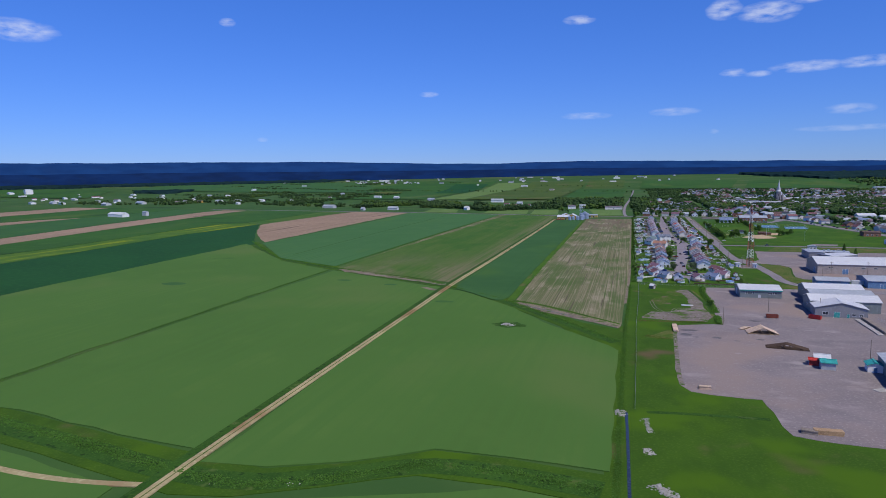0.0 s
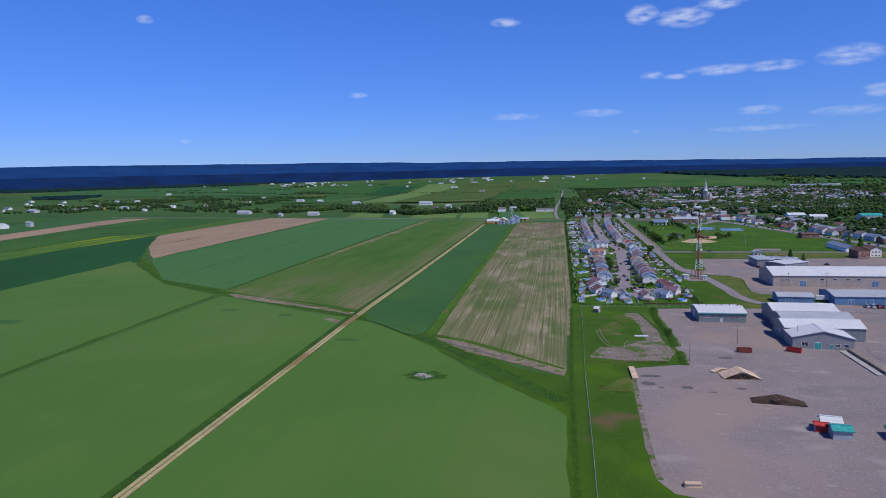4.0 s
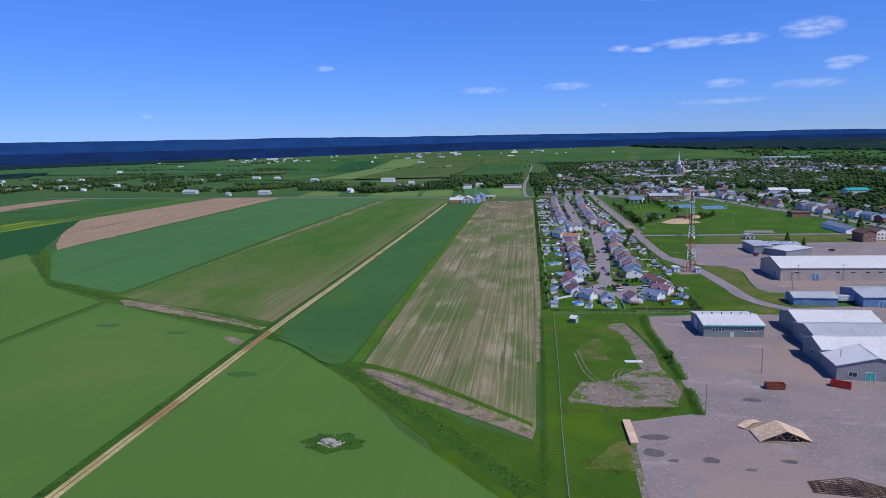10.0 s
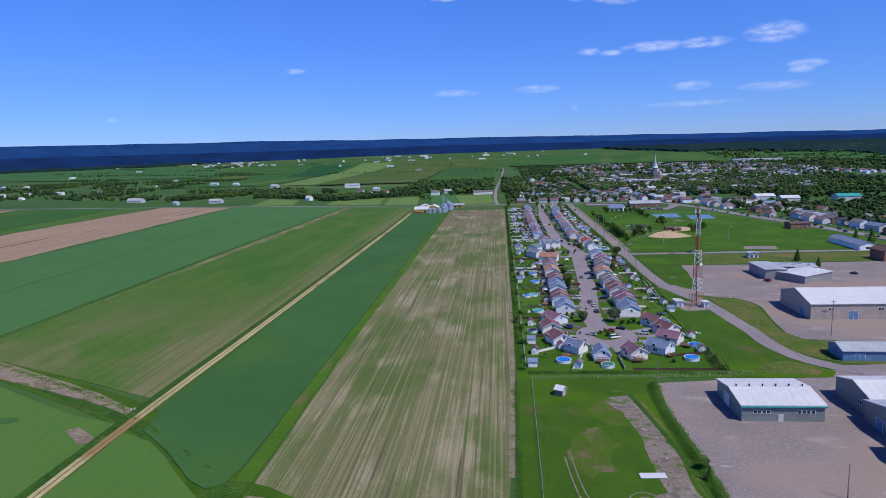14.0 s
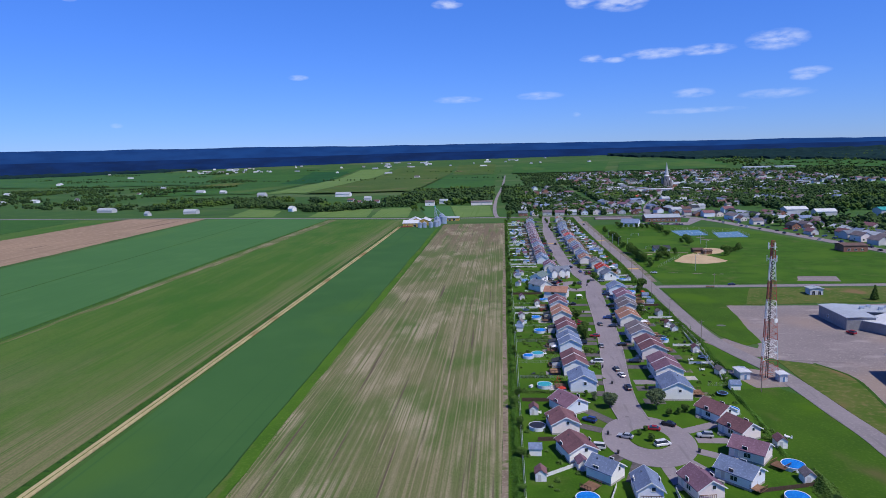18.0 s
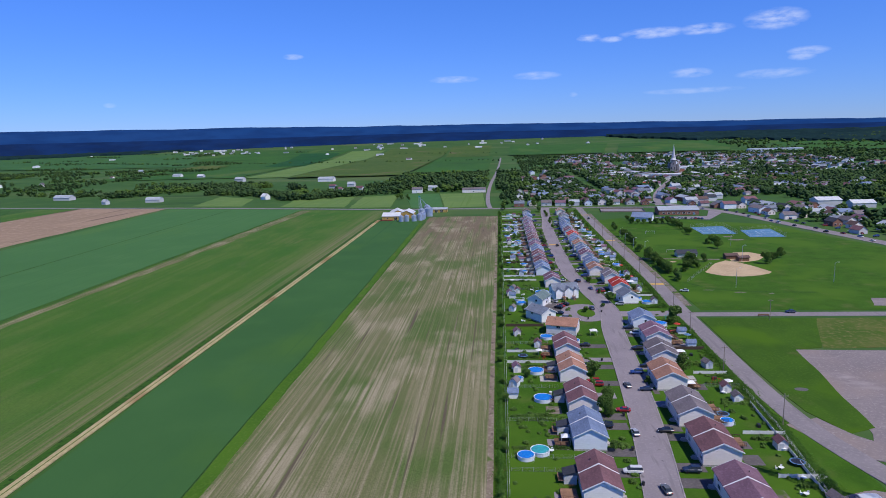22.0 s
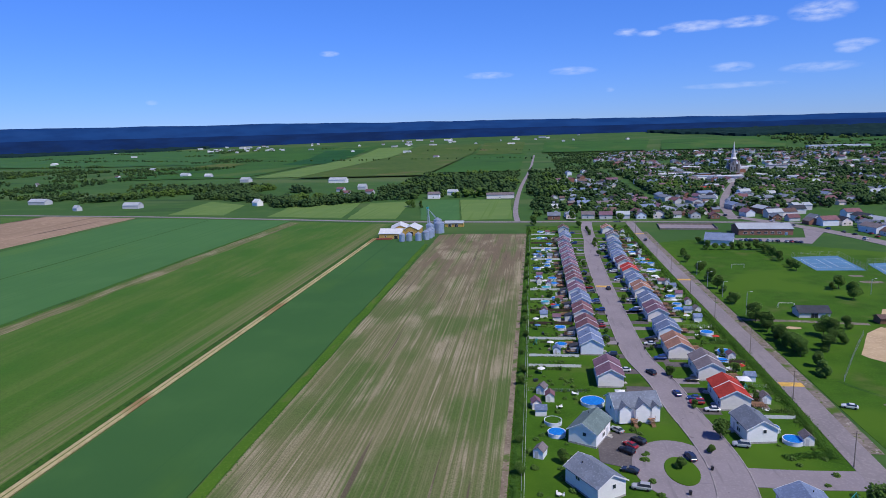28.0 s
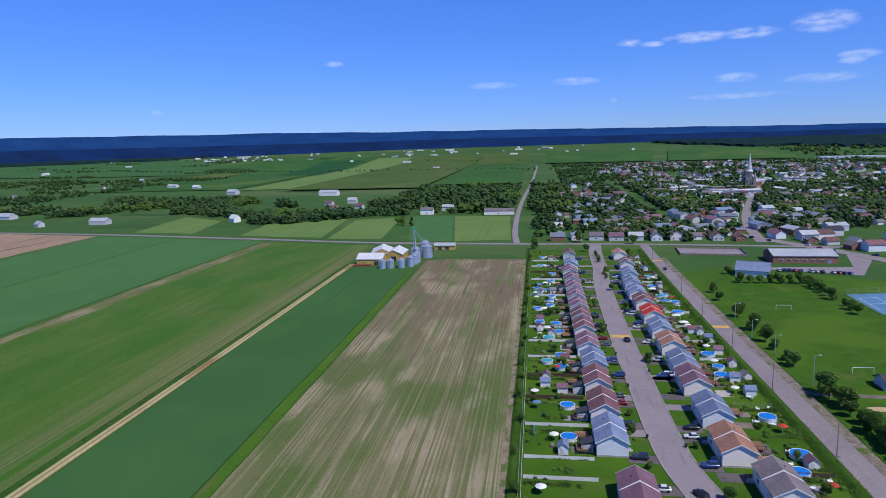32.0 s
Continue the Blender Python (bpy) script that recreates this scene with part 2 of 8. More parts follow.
V = {}
STR = (1.0, 0.03, 1.0)
V["meadow"] = surface("meadow", (0.050, 0.116, 0.026), (0.038, 0.096, 0.022), (0.066, 0.130, 0.032), 0.004, 0.03, 0.95, bump=0.1, layers=[((0.084, 0.130, 0.042), 0.0015, (1, 3, 1), 0.5, 0.65, 3), ((0.029, 0.073, 0.021), 0.003, (1, 4, 1), 0.6, 0.7, 11)])
V["grass"] = surface("grass", (0.048, 0.112, 0.008), (0.036, 0.090, 0.007), (0.070, 0.128, 0.014), 0.05, 1.2, 0.95, layers=[((0.098, 0.105, 0.032), 0.06, None, 0.60, 0.80, 5), ((0.033, 0.084, 0.007), 0.12, (1, 0.5, 1), 0.46, 0.80, 15), ((0.060, 0.130, 0.006), 0.03, None, 0.5, 0.66, 65), ((0.12, 0.092, 0.045), 0.022, None, 0.64, 0.76, 55)])
V["ditch_grass"] = surface("ditch_grass", (0.036, 0.098, 0.012), (0.024, 0.07, 0.009), (0.056, 0.125, 0.018), 0.08, 1.4, 0.95, layers=[((0.085, 0.13, 0.03), 0.15, None, 0.60, 0.72, 5), ((0.018, 0.05, 0.008), 0.5, None, 0.58, 0.66, 15)])
V["lawn"] = surface("lawn", (0.046, 0.118, 0.008), (0.034, 0.094, 0.006), (0.066, 0.138, 0.013), 0.10, 1.6, 0.95, layers=[((0.085, 0.120, 0.026), 0.07, None, 0.54, 0.76, 5), ((0.030, 0.084, 0.006), 0.10, None, 0.48, 0.80, 25), ((0.062, 0.134, 0.010), 0.02, None, 0.48, 0.62, 35)])
V["crop_near"] = surface("crop_near", (0.078, 0.166, 0.032), (0.066, 0.147, 0.028), (0.084, 0.170, 0.034), 0.007, 0.035, 0.95, bump=0.12, bump_scale=0.5, layers=[((0.054, 0.124, 0.025), 0.022, None, 0.66, 0.80, 2), ((0.070, 0.156, 0.030), 0.30, (1, 0.004, 1), 0.42, 0.62, 4), ((0.098, 0.166, 0.040), 0.006, None, 0.55, 0.72, 34)])
V["crop_dark"] = surface("crop_dark", (0.060, 0.156, 0.046), (0.052, 0.140, 0.042), (0.066, 0.160, 0.049), 0.008, 0.03, 0.95, bump=0.12, bump_scale=0.5, layers=[((0.070, 0.158, 0.040), 0.02, (1, 0.3, 1), 0.55, 0.75, 4), ((0.053, 0.142, 0.042), 0.3, (1, 0.004, 1), 0.5, 0.66, 6)])
V["crop_mix"] = row_field("crop_mix", (0.056, 0.130, 0.014), (0.076, 0.140, 0.022), (0.170, 0.162, 0.076), (0.042, 0.122, 0.011), (0.120, 0.140, 0.046), sparse=True)
V["worn_rows"] = row_field("worn_rows", (0.215, 0.178, 0.108), (0.105, 0.125, 0.038), (0.29, 0.245, 0.155), (0.075, 0.125, 0.022), (0.150, 0.115, 0.070))
V["crop_deep"] = surface("crop_deep", (0.040, 0.116, 0.020), (0.033, 0.096, 0.019), (0.052, 0.128, 0.024), 0.004, 0.05, 0.95, bump=0.1, layers=[((0.072, 0.130, 0.028), 0.006, (1, 0.3, 1), 0.55, 0.7, 4), ((0.027, 0.080, 0.018), 0.004, (1, 2.5, 1), 0.58, 0.66, 14)])
# dark crop; also paints the cloud shadow on one far strip
V["crop_shade"] = surface("crop_shade", (0.018, 0.082, 0.020), (0.014, 0.066, 0.018), (0.026, 0.095, 0.024), 0.01, 0.2, 0.95)
V["crop_bluish"] = surface("crop_bluish", (0.045, 0.122, 0.034), (0.037, 0.106, 0.030), (0.050, 0.128, 0.036), 0.012, 0.04, 0.95, bump=0.12, bump_scale=0.5, layers=[((0.054, 0.130, 0.027), 0.02, (1, 0.5, 1), 0.52, 0.72, 4), ((0.034, 0.102, 0.030), 0.30, (1, 0.006, 1), 0.60, 0.72, 9)])
V["pasture"] = surface("pasture", (0.068, 0.118, 0.022), (0.050, 0.100, 0.018), (0.10, 0.125, 0.034), 0.006, 0.06, 0.95, layers=[((0.14, 0.115, 0.055), 0.006, None, 0.60, 0.72, 8)])
# blue of the distance haze is mixed into the tree tops' colour
V["hazy_canopy"] = surface("hazy_canopy", (0.012, 0.032, 0.032), (0.008, 0.023, 0.026), (0.017, 0.040, 0.036), 0.004, 0.012, 1.0, spec=0.02)
V["crop_pale"] = surface("crop_pale", (0.125, 0.205, 0.055), (0.105, 0.185, 0.05), (0.14, 0.215, 0.06), 0.01, 0.05, 0.95, bump=0.1, layers=[((0.10, 0.18, 0.04), 0.3, (1, 0.01, 1), 0.55, 0.7, 3)])
V["crop_yellow"] = surface("crop_yellow", (0.075, 0.155, 0.02), (0.050, 0.125, 0.018), (0.11, 0.18, 0.02), 0.03, 0.05, 0.95, bump=0.1, layers=[((0.20, 0.25, 0.015), 0.05, (1, 0.12, 1), 0.52, 0.66, 7)])
V["stubble"] = row_field("stubble", (0.216, 0.194, 0.108), (0.130, 0.142, 0.056), (0.305, 0.264, 0.172), (0.080, 0.126, 0.030), (0.105, 0.086, 0.056), along=((0.160, 0.124, 0.078), 500, 700))
V["headland"] = surface("headland", (0.24, 0.195, 0.145), (0.16, 0.125, 0.09), (0.33, 0.28, 0.21), 0.12, 1.2, 0.95, layers=[((0.09, 0.13, 0.035), 0.2, None, 0.54, 0.66, 3), ((0.13, 0.10, 0.08), 0.35, None, 0.58, 0.68, 13)])
V["soil"] = surface("soil", (0.315, 0.222, 0.150), (0.26, 0.185, 0.125), (0.37, 0.27, 0.19), 0.01, 0.15, 0.95, layers=[((0.12, 0.085, 0.065), 0.05, (1, 0.08, 1), 0.63, 0.70, 1), ((0.25, 0.18, 0.12), 0.3, (1, 0.01, 1), 0.5, 0.65, 4)])
V["dirt_lane"] = surface("dirt_lane", (0.42, 0.355, 0.185), (0.33, 0.275, 0.14), (0.50, 0.43, 0.25), 0.05, 0.8, 0.95, layers=[((0.27, 0.175, 0.085), 0.02, None, 0.54, 0.64, 8)])
V["gravel"] = surface("gravel", (0.236, 0.203, 0.205), (0.200, 0.172, 0.176), (0.284, 0.243, 0.240), 0.035, 0.9, 0.95, layers=[((0.190, 0.166, 0.172), 0.045, (0.7, 1.1, 1), 0.52, 0.72, 2), ((0.33, 0.288, 0.282), 0.09, (0.6, 1.1, 1), 0.56, 0.76, 21), ((0.185, 0.162, 0.167), 0.4, (0.3, 1.2, 1), 0.60, 0.74, 27), ((0.278, 0.218, 0.194), 0.018, None, 0.46, 0.68, 37), ((0.35, 0.31, 0.302), 0.30, (0.4, 1.4, 1), 0.66, 0.78, 47), ((0.30, 0.262, 0.258), 1.1, None, 0.58, 0.7, 57)])
V["meadow_wear"] = surface("meadow_wear", (0.078, 0.116, 0.020), (0.050, 0.105, 0.010), (0.13, 0.115, 0.045), 0.12, 1.1, 0.95, layers=[((0.15, 0.118, 0.07), 0.16, (1, 0.5, 1), 0.50, 0.68, 3), ((0.055, 0.122, 0.008), 0.2, None, 0.50, 0.64, 13)])
V["dirt_mix"] = surface("dirt_mix", (0.21, 0.178, 0.158), (0.155, 0.13, 0.108), (0.28, 0.24, 0.215), 0.10, 0.9, 0.95, layers=[((0.065, 0.12, 0.018), 0.11, None, 0.52, 0.64, 3), ((0.13, 0.11, 0.098), 0.28, (0.5, 1, 1), 0.56, 0.68, 8), ((0.33, 0.295, 0.27), 0.5, None, 0.62, 0.70, 18), ((0.10, 0.12, 0.035), 0.6, None, 0.58, 0.68, 28)])
V["mud"] = surface("mud", (0.11, 0.10, 0.095), None, None, 0.2, 1.0, 0.7)
V["asphalt"] = surface("asphalt", (0.255, 0.226, 0.248), (0.222, 0.197, 0.217), (0.285, 0.252, 0.274), 0.08, 1.5, 0.9, layers=[((0.205, 0.183, 0.20), 0.5, (1, 0.1, 1), 0.58, 0.68, 2), ((0.165, 0.15, 0.163), 0.25, None, 0.68, 0.72, 12)])
V["asphalt_old"] = surface("asphalt_old", (0.245, 0.218, 0.23), (0.205, 0.184, 0.195), (0.285, 0.252, 0.262), 0.06, 1.2, 0.9, layers=[((0.19, 0.172, 0.182), 0.5, (1, 0.06, 1), 0.58, 0.68, 2)])
V["drive"] = surface("drive", (0.125, 0.112, 0.116), (0.095, 0.086, 0.09), (0.155, 0.138, 0.14), 0.12, 1.5, 0.9, layers=[((0.08, 0.074, 0.076), 0.3, None, 0.58, 0.7, 5)])
V["bright_grass"] = surface("bright_grass", (0.062, 0.142, 0.012), (0.046, 0.116, 0.010), (0.084, 0.158, 0.020), 0.05, 1.0, 0.95, layers=[((0.11, 0.12, 0.04), 0.12, (1, 0.3, 1), 0.60, 0.74, 5)])
V["weeds"] = surface("weeds", (0.105, 0.128, 0.030), (0.055, 0.108, 0.014), (0.17, 0.145, 0.06), 0.05, 0.5, 0.95, layers=[((0.19, 0.125, 0.062), 0.05, None, 0.54, 0.72, 3), ((0.06, 0.115, 0.012), 0.09, None, 0.54, 0.7, 13)])
V["brush"] = surface("brush", (0.068, 0.16, 0.022), (0.05, 0.125, 0.017), (0.095, 0.19, 0.035), 0.2, 1.0, 0.9)
V["leaf"] = surface("leaf", (0.078, 0.152, 0.024), (0.048, 0.104, 0.016), (0.115, 0.19, 0.038), 0.3, 1.6, 0.8, random_hue=0.3, spec=0.2)
V["leaf_silver"] = surface("leaf_silver", (0.125, 0.175, 0.085), (0.085, 0.128, 0.058), (0.175, 0.225, 0.125), 0.3, 1.6, 0.8, random_hue=0.2, spec=0.2)
V["far_leaf"] = surface("far_leaf", (0.042, 0.084, 0.026), (0.022, 0.052, 0.020), (0.080, 0.128, 0.036), 0.02, 0.3, 0.9, layers=[((0.070, 0.125, 0.024), 0.012, None, 0.52, 0.66, 5)])
V["bark"] = surface("bark", (0.12, 0.09, 0.07))
V["sand"] = surface("sand", (0.50, 0.375, 0.235), (0.42, 0.31, 0.19), (0.56, 0.43, 0.29), 0.1, 0.8)
V["water"] = surface("water", (0.012, 0.19, 0.62), (0.01, 0.15, 0.52), (0.03, 0.28, 0.70), 0.4, 2.0, 0.08, 0, 0.06)
V["water_teal"] = surface("water_teal", (0.05, 0.38, 0.40), None, None, 0.4, 2.0, 0.08, 0, 0.06)
V["water_green"] = surface("water_green", (0.06, 0.20, 0.13), None, None, 0.4, 2.0, 0.1, 0, 0.06)
V["court"] = surface("court", (0.085, 0.21, 0.36), (0.07, 0.18, 0.31), (0.11, 0.25, 0.40), 0.05, 0.6, 0.8)
V["white"] = plain("white", (0.78, 0.78, 0.78))
V["white_metal"] = surface("white_metal", (0.63, 0.64, 0.65), (0.57, 0.58, 0.60), (0.69, 0.70, 0.71), 0.1, 0.8, 0.5, 0.05, 0.08, layers=[((0.50, 0.48, 0.45), 0.3, (1, 0.15, 1), 0.64, 0.75, 3)])
V["grey_metal"] = surface("grey_metal", (0.205, 0.24, 0.242), (0.17, 0.20, 0.205), (0.24, 0.275, 0.28), 0.1, 0.8, 0.55, 0.05, 0.08)
V["grey_roof_metal"] = surface("grey_roof_metal", (0.42, 0.455, 0.49), (0.36, 0.39, 0.42), (0.48, 0.51, 0.55), 0.1, 0.8, 0.5, 0.1, 0.08)
V["galvanised"] = surface("galvanised", (0.50, 0.56, 0.64), (0.42, 0.48, 0.56), (0.6, 0.66, 0.73), 0.4, 2.0, 0.35, 0.6, 0.1)
V["blue_metal"] = surface("blue_metal", (0.12, 0.24, 0.42), None, None, 0.2, 1.5, 0.5)
V["teal_metal"] = surface("teal_metal", (0.04, 0.36, 0.33), None, None, 0.2, 1.5, 0.5)
V["red_paint"] = surface("red_paint", (0.50, 0.04, 0.03), None, None, 0.3, 1.5, 0.55)
V["tower_red"] = surface("tower_red", (0.36, 0.075, 0.045), None, None, 0.3, 1.5, 0.55)
V["rust"] = surface("rust", (0.22, 0.05, 0.03), None, None, 0.5, 2.0, 0.7)
V["yellow_wall"] = surface("yellow_wall", (0.55, 0.36, 0.09), None, None, 0.3, 1.5, 0.7)
V["yellow_mark"] = surface("yellow_mark", (0.62, 0.38, 0.08), None, None, 0.5, 2.0, 0.8)
V["plywood"] = surface("plywood", (0.62, 0.46, 0.33), None, None, 0.2, 1.0, 0.8)
V["lumber"] = surface("lumber", (0.42, 0.28, 0.15), None, None, 0.4, 2.0, 0.8)
V["deck"] = surface("deck", (0.24, 0.14, 0.09), None, None, 0.4, 2.0, 0.85, random_hue=0.3)
V["concrete"] = surface("concrete", (0.42, 0.40, 0.38), None, None, 0.2, 1.5, 0.9)
V["grey_clad"] = surface("grey_clad", (0.25, 0.255, 0.27), (0.21, 0.215, 0.23), (0.29, 0.295, 0.31), 0.15, 1.0, 0.6)
V["beige_clad"] = surface("beige_clad", (0.40, 0.345, 0.305), (0.34, 0.29, 0.255), (0.46, 0.40, 0.36), 0.15, 1.0, 0.6)
V["ditch_water"] = surface("ditch_water", (0.035, 0.05, 0.06), None, None, 0.3, 1.0, 0.12, 0, 0.05)
V["fence_dark"] = surface("fence_dark", (0.10, 0.07, 0.055), None, None, 0.4, 2.0, 0.9)
V["steeple_tin"] = surface("steeple_tin", (0.58, 0.58, 0.60), None, None, 0.4, 2.0, 0.5)
V["dark"] = plain("dark", (0.02, 0.02, 0.024), 0.5)
V["rubber"] = plain("rubber", (0.02, 0.02, 0.02), 0.9)
V["glass"] = plain("glass", (0.03, 0.04, 0.055), 0.08)
V["wood_pole"] = surface("wood_pole", (0.26, 0.22, 0.19), None, None, 0.5, 2.0, 0.9)
V["kerb_stone"] = surface("kerb_stone", (0.33, 0.30, 0.31), None, None, 0.2, 1.5, 0.9)
V["stone"] = surface("stone", (0.40, 0.36, 0.34), None, None, 0.3, 1.0, 0.9)
V["brick_wall"] = surface("brick_wall", (0.30, 0.15, 0.11), None, None, 0.3, 1.5, 0.9)
V["fence_white"] = plain("fence_white", (0.72, 0.72, 0.72))
V["fence_wire"] = plain("fence_wire", (0.45, 0.47, 0.48), 0.5, 0.4)
for nm, c in (("roof_red", (0.20, 0.105, 0.118)), ("roof_purple", (0.215, 0.125, 0.168)), ("roof_blue", (0.175, 0.228, 0.35)), ("roof_orange", (0.36, 0.195, 0.14)), ("roof_grey", (0.19, 0.165, 0.178)), ("roof_green", (0.14, 0.19, 0.19)), ("roof_bright", (0.48, 0.06, 0.045)), ("roof_brown", (0.15, 0.10, 0.09)), ("roof_slate", (0.185, 0.212, 0.265)), ("roof_dark", (0.055, 0.06, 0.075))):
    V[nm] = surface(nm, c, None, None, 0.25, 2.0, 0.9, 0, 0.25, layers=[(tuple(k * 0.8 for k in c), 1.0, (0.15, 1, 6), 0.55, 0.6, 4)], random_hue=0.12)
for nm, c in (("wall_white", (0.84, 0.83, 0.82)), ("wall_beige", (0.82, 0.76, 0.73)), ("wall_blue", (0.72, 0.76, 0.84)), ("wall_grey", (0.56, 0.56, 0.58)), ("wall_pink", (0.80, 0.71, 0.70))):
    V[nm] = surface(nm, c, tuple(k * 0.95 for k in c), tuple(min(1, k * 1.04) for k in c), 0.4, 1.2, 0.7, 0, 0.03, layers=[(tuple(k * 0.9 for k in c), 1.0, (0.3, 0.3, 5), 0.56, 0.7, 4)], random_hue=0.06, spec=0.3)
CAR_COLOURS = {"white": (0.75, 0.75, 0.76), "silver": (0.45, 0.47, 0.5), "black": (0.02, 0.02, 0.025), "red": (0.38, 0.03, 0.04), "blue": (0.03, 0.07, 0.24), "grey": (0.14, 0.15, 0.16), "navy": (0.03, 0.045, 0.09)}
for nm, c in CAR_COLOURS.items():
    V["car_" + nm] = plain("car_paint_" + nm, c, 0.25, 0.2, 0.05)

# ---- helpers for meshes ----


def box(bm, x0, y0, z0, x1, y1, z1):
    v = [bm.verts.new((x, y, z)) for z in (z0, z1) for x, y in ((x0, y0), (x1, y0), (x1, y1), (x0, y1))]
    for f in ((3, 2, 1, 0), (4, 5, 6, 7), (0, 1, 5, 4), (1, 2, 6, 5), (2, 3, 7, 6), (3, 0, 4, 7)):
        bm.faces.new([v[i] for i in f])
    return v


def beam(bm, a, b, r, n=5, r2=None):
    a, b = Vector(a), Vector(b)
    q = (b - a).to_track_quat("Z", "Y").to_matrix()
    rings = []
    for p, rr in ((a, r), (b, r if r2 is None else r2)):
        rings.append([bm.verts.new(p + q @ Vector((rr * math.cos(2 * math.pi * i / n), rr * math.sin(2 * math.pi * i / n), 0))) for i in range(n)])
    for i in range(n):
        j = (i + 1) % n
        bm.faces.new((rings[0][i], rings[0][j], rings[1][j], rings[1][i]))
    bm.faces.new(rings[0][::-1])
    bm.faces.new(rings[1])


def prism(bm, pts, z0, z1):
    lo = [bm.verts.new((x, y, z0)) for x, y in pts]
    hi = [bm.verts.new((x, y, z1)) for x, y in pts]
    n = len(pts)
    bm.faces.new(hi)
    for i in range(n):
        j = (i + 1) % n
        bm.faces.new((lo[i], lo[j], hi[j], hi[i]))


def lathe(bm, profile, n=20, cx=0.0, cy=0.0):
    rings = [[bm.verts.new((cx + r * math.cos(2 * math.pi * i / n), cy + r * math.sin(2 * math.pi * i / n), z)) for i in range(n)] for r, z in profile]
    for a, b in zip(rings, rings[1:]):
        for i in range(n):
            j = (i + 1) % n
            bm.faces.new((a[i], a[j], b[j], b[i]))
    return rings


def as_mesh(name, bm, material):
    bmesh.ops.recalc_face_normals(bm, faces=bm.faces[:])
    me = bpy.data.meshes.new(name)
    bm.to_mesh(me)
    bm.free()
    me.materials.append(V[material] if isinstance(material, str) else material)
    return me


def part(name, bm, material, parent, label=""):
    ob = new(name, as_mesh(name, bm, material) if isinstance(bm, bmesh.types.BMesh) else bm)
    ob.parent = parent
    if label:
        tagged(ob, label)
    return ob


def thing(name, label, category, x=0.0, y=0.0, z=0.0, turn=0.0, group="", kind=""):
    ob = new(name)
    ob.empty_display_size = 0.5
    ob.matrix_basis = pose(x, y, z, 0, 0, turn)
    return tagged(ob, label, category, group, kind)


def setting(name, bm, material, label, category):
    ob = new(name, as_mesh(name, bm, material))
    return tagged(ob, label, category, "", "structure")


def mesh_box(name, dims, material, z0=0.0):
    bm = bmesh.new()
    box(bm, -dims[0] / 2, -dims[1] / 2, z0, dims[0] / 2, dims[1] / 2, z0 + dims[2])
    return as_mesh(name, bm, material)


def patch(name, pts, z, material, label, category, depth=0.3, wobble=0.0, step=12.0):
    """A low slab with the outline pts, its edges uneven by wobble."""
    out = []
    for (x0, y0), (x1, y1) in zip(pts, pts[1:] + pts[:1]):
        n = max(1, int(math.hypot(x1 - x0, y1 - y0) / step)) if wobble else 1
        for i in range(n):
            t = i / n
            x, y = x0 + (x1 - x0) * t, y0 + (y1 - y0) * t
            k = noise.noise_vector((x * 0.05, y * 0.05, z)) * wobble if wobble and i else Vector((0, 0, 0))
            out.append((x + k.x, y + k.y))
    bm = bmesh.new()
    hi, lo = [bm.verts.new((*p, z)) for p in out], [bm.verts.new((*p, z - depth)) for p in out]
    for tri in tessellate_polygon([[Vector((*p, 0)) for p in out]]):
        bm.faces.new([hi[i] for i in tri])
    for i in range(len(out)):
        j = (i + 1) % len(out)
        bm.faces.new((lo[i], lo[j], hi[j], hi[i]))
    return setting(name, bm, material, label, category)


def ribbon(name, pts, width, z, material, label, category, depth=0.3, kerb=False):
    """A road along pts, rounded at its bends."""
    ctr = [Vector(p) for p in pts]
    for _ in range(2):
        ctr = [ctr[0]] + [q for a, b in zip(ctr, ctr[1:]) for q in (a * 0.75 + b * 0.25, a * 0.25 + b * 0.75)] + [ctr[-1]]
    left, right = [], []
    for i, p in enumerate(ctr):
        d = (ctr[min(i + 1, len(ctr) - 1)] - ctr[max(i - 1, 0)]).normalized()
        w = width if isinstance(width, (int, float)) else width[0] + (width[1] - width[0]) * i / (len(ctr) - 1)
        left.append((p.x - d.y * w / 2, p.y + d.x * w / 2))
        right.append((p.x + d.y * w / 2, p.y - d.x * w / 2))
    if kerb:
        for a, side in ((left, 1), (right, -1)):
            bm = bmesh.new()
            prev = None
            for (x, y), c in zip(a, ctr):
                o = (Vector((x, y)) - c).normalized() * 0.3
                row = [bm.verts.new((x, y, z - depth)), bm.verts.new((x, y, z + 0.12)), bm.verts.new((x + o.x, y + o.y, z + 0.12)), bm.verts.new((x + o.x, y + o.y, z - depth))]
                if prev:
                    for i in range(3):
                        bm.faces.new((prev[i], prev[i + 1], row[i + 1], row[i]))
                prev = row
            setting("kerb", bm, "kerb_stone", "pale concrete kerb along the street", "kerb")
    bm = bmesh.new()
    rows = [[bm.verts.new((*l, z)), bm.verts.new((*r, z)), bm.verts.new((*l, z - depth)), bm.verts.new((*r, z - depth))] for l, r in zip(left, right)]
    for a, b in zip(rows, rows[1:]):
        for i, j in ((0, 1), (1, 3), (2, 0)):
            bm.faces.new((a[i], a[j], b[j], b[i]))
    return setting(name, bm, material, label, category)

# ---- ground, fields, roads ----
def far_rise(x, y):
    """The land climbs gently towards the hills, more so in the north-east."""
    slope = float(np.interp(math.degrees(math.atan2(x, y)), [-180, -50, -25, -10, 20, 60, 180], [0.02, 0.024, 0.031, 0.040, 0.044, 0.040, 0.02]))
    return max(0.0, math.hypot(x, y) - 2900) * slope


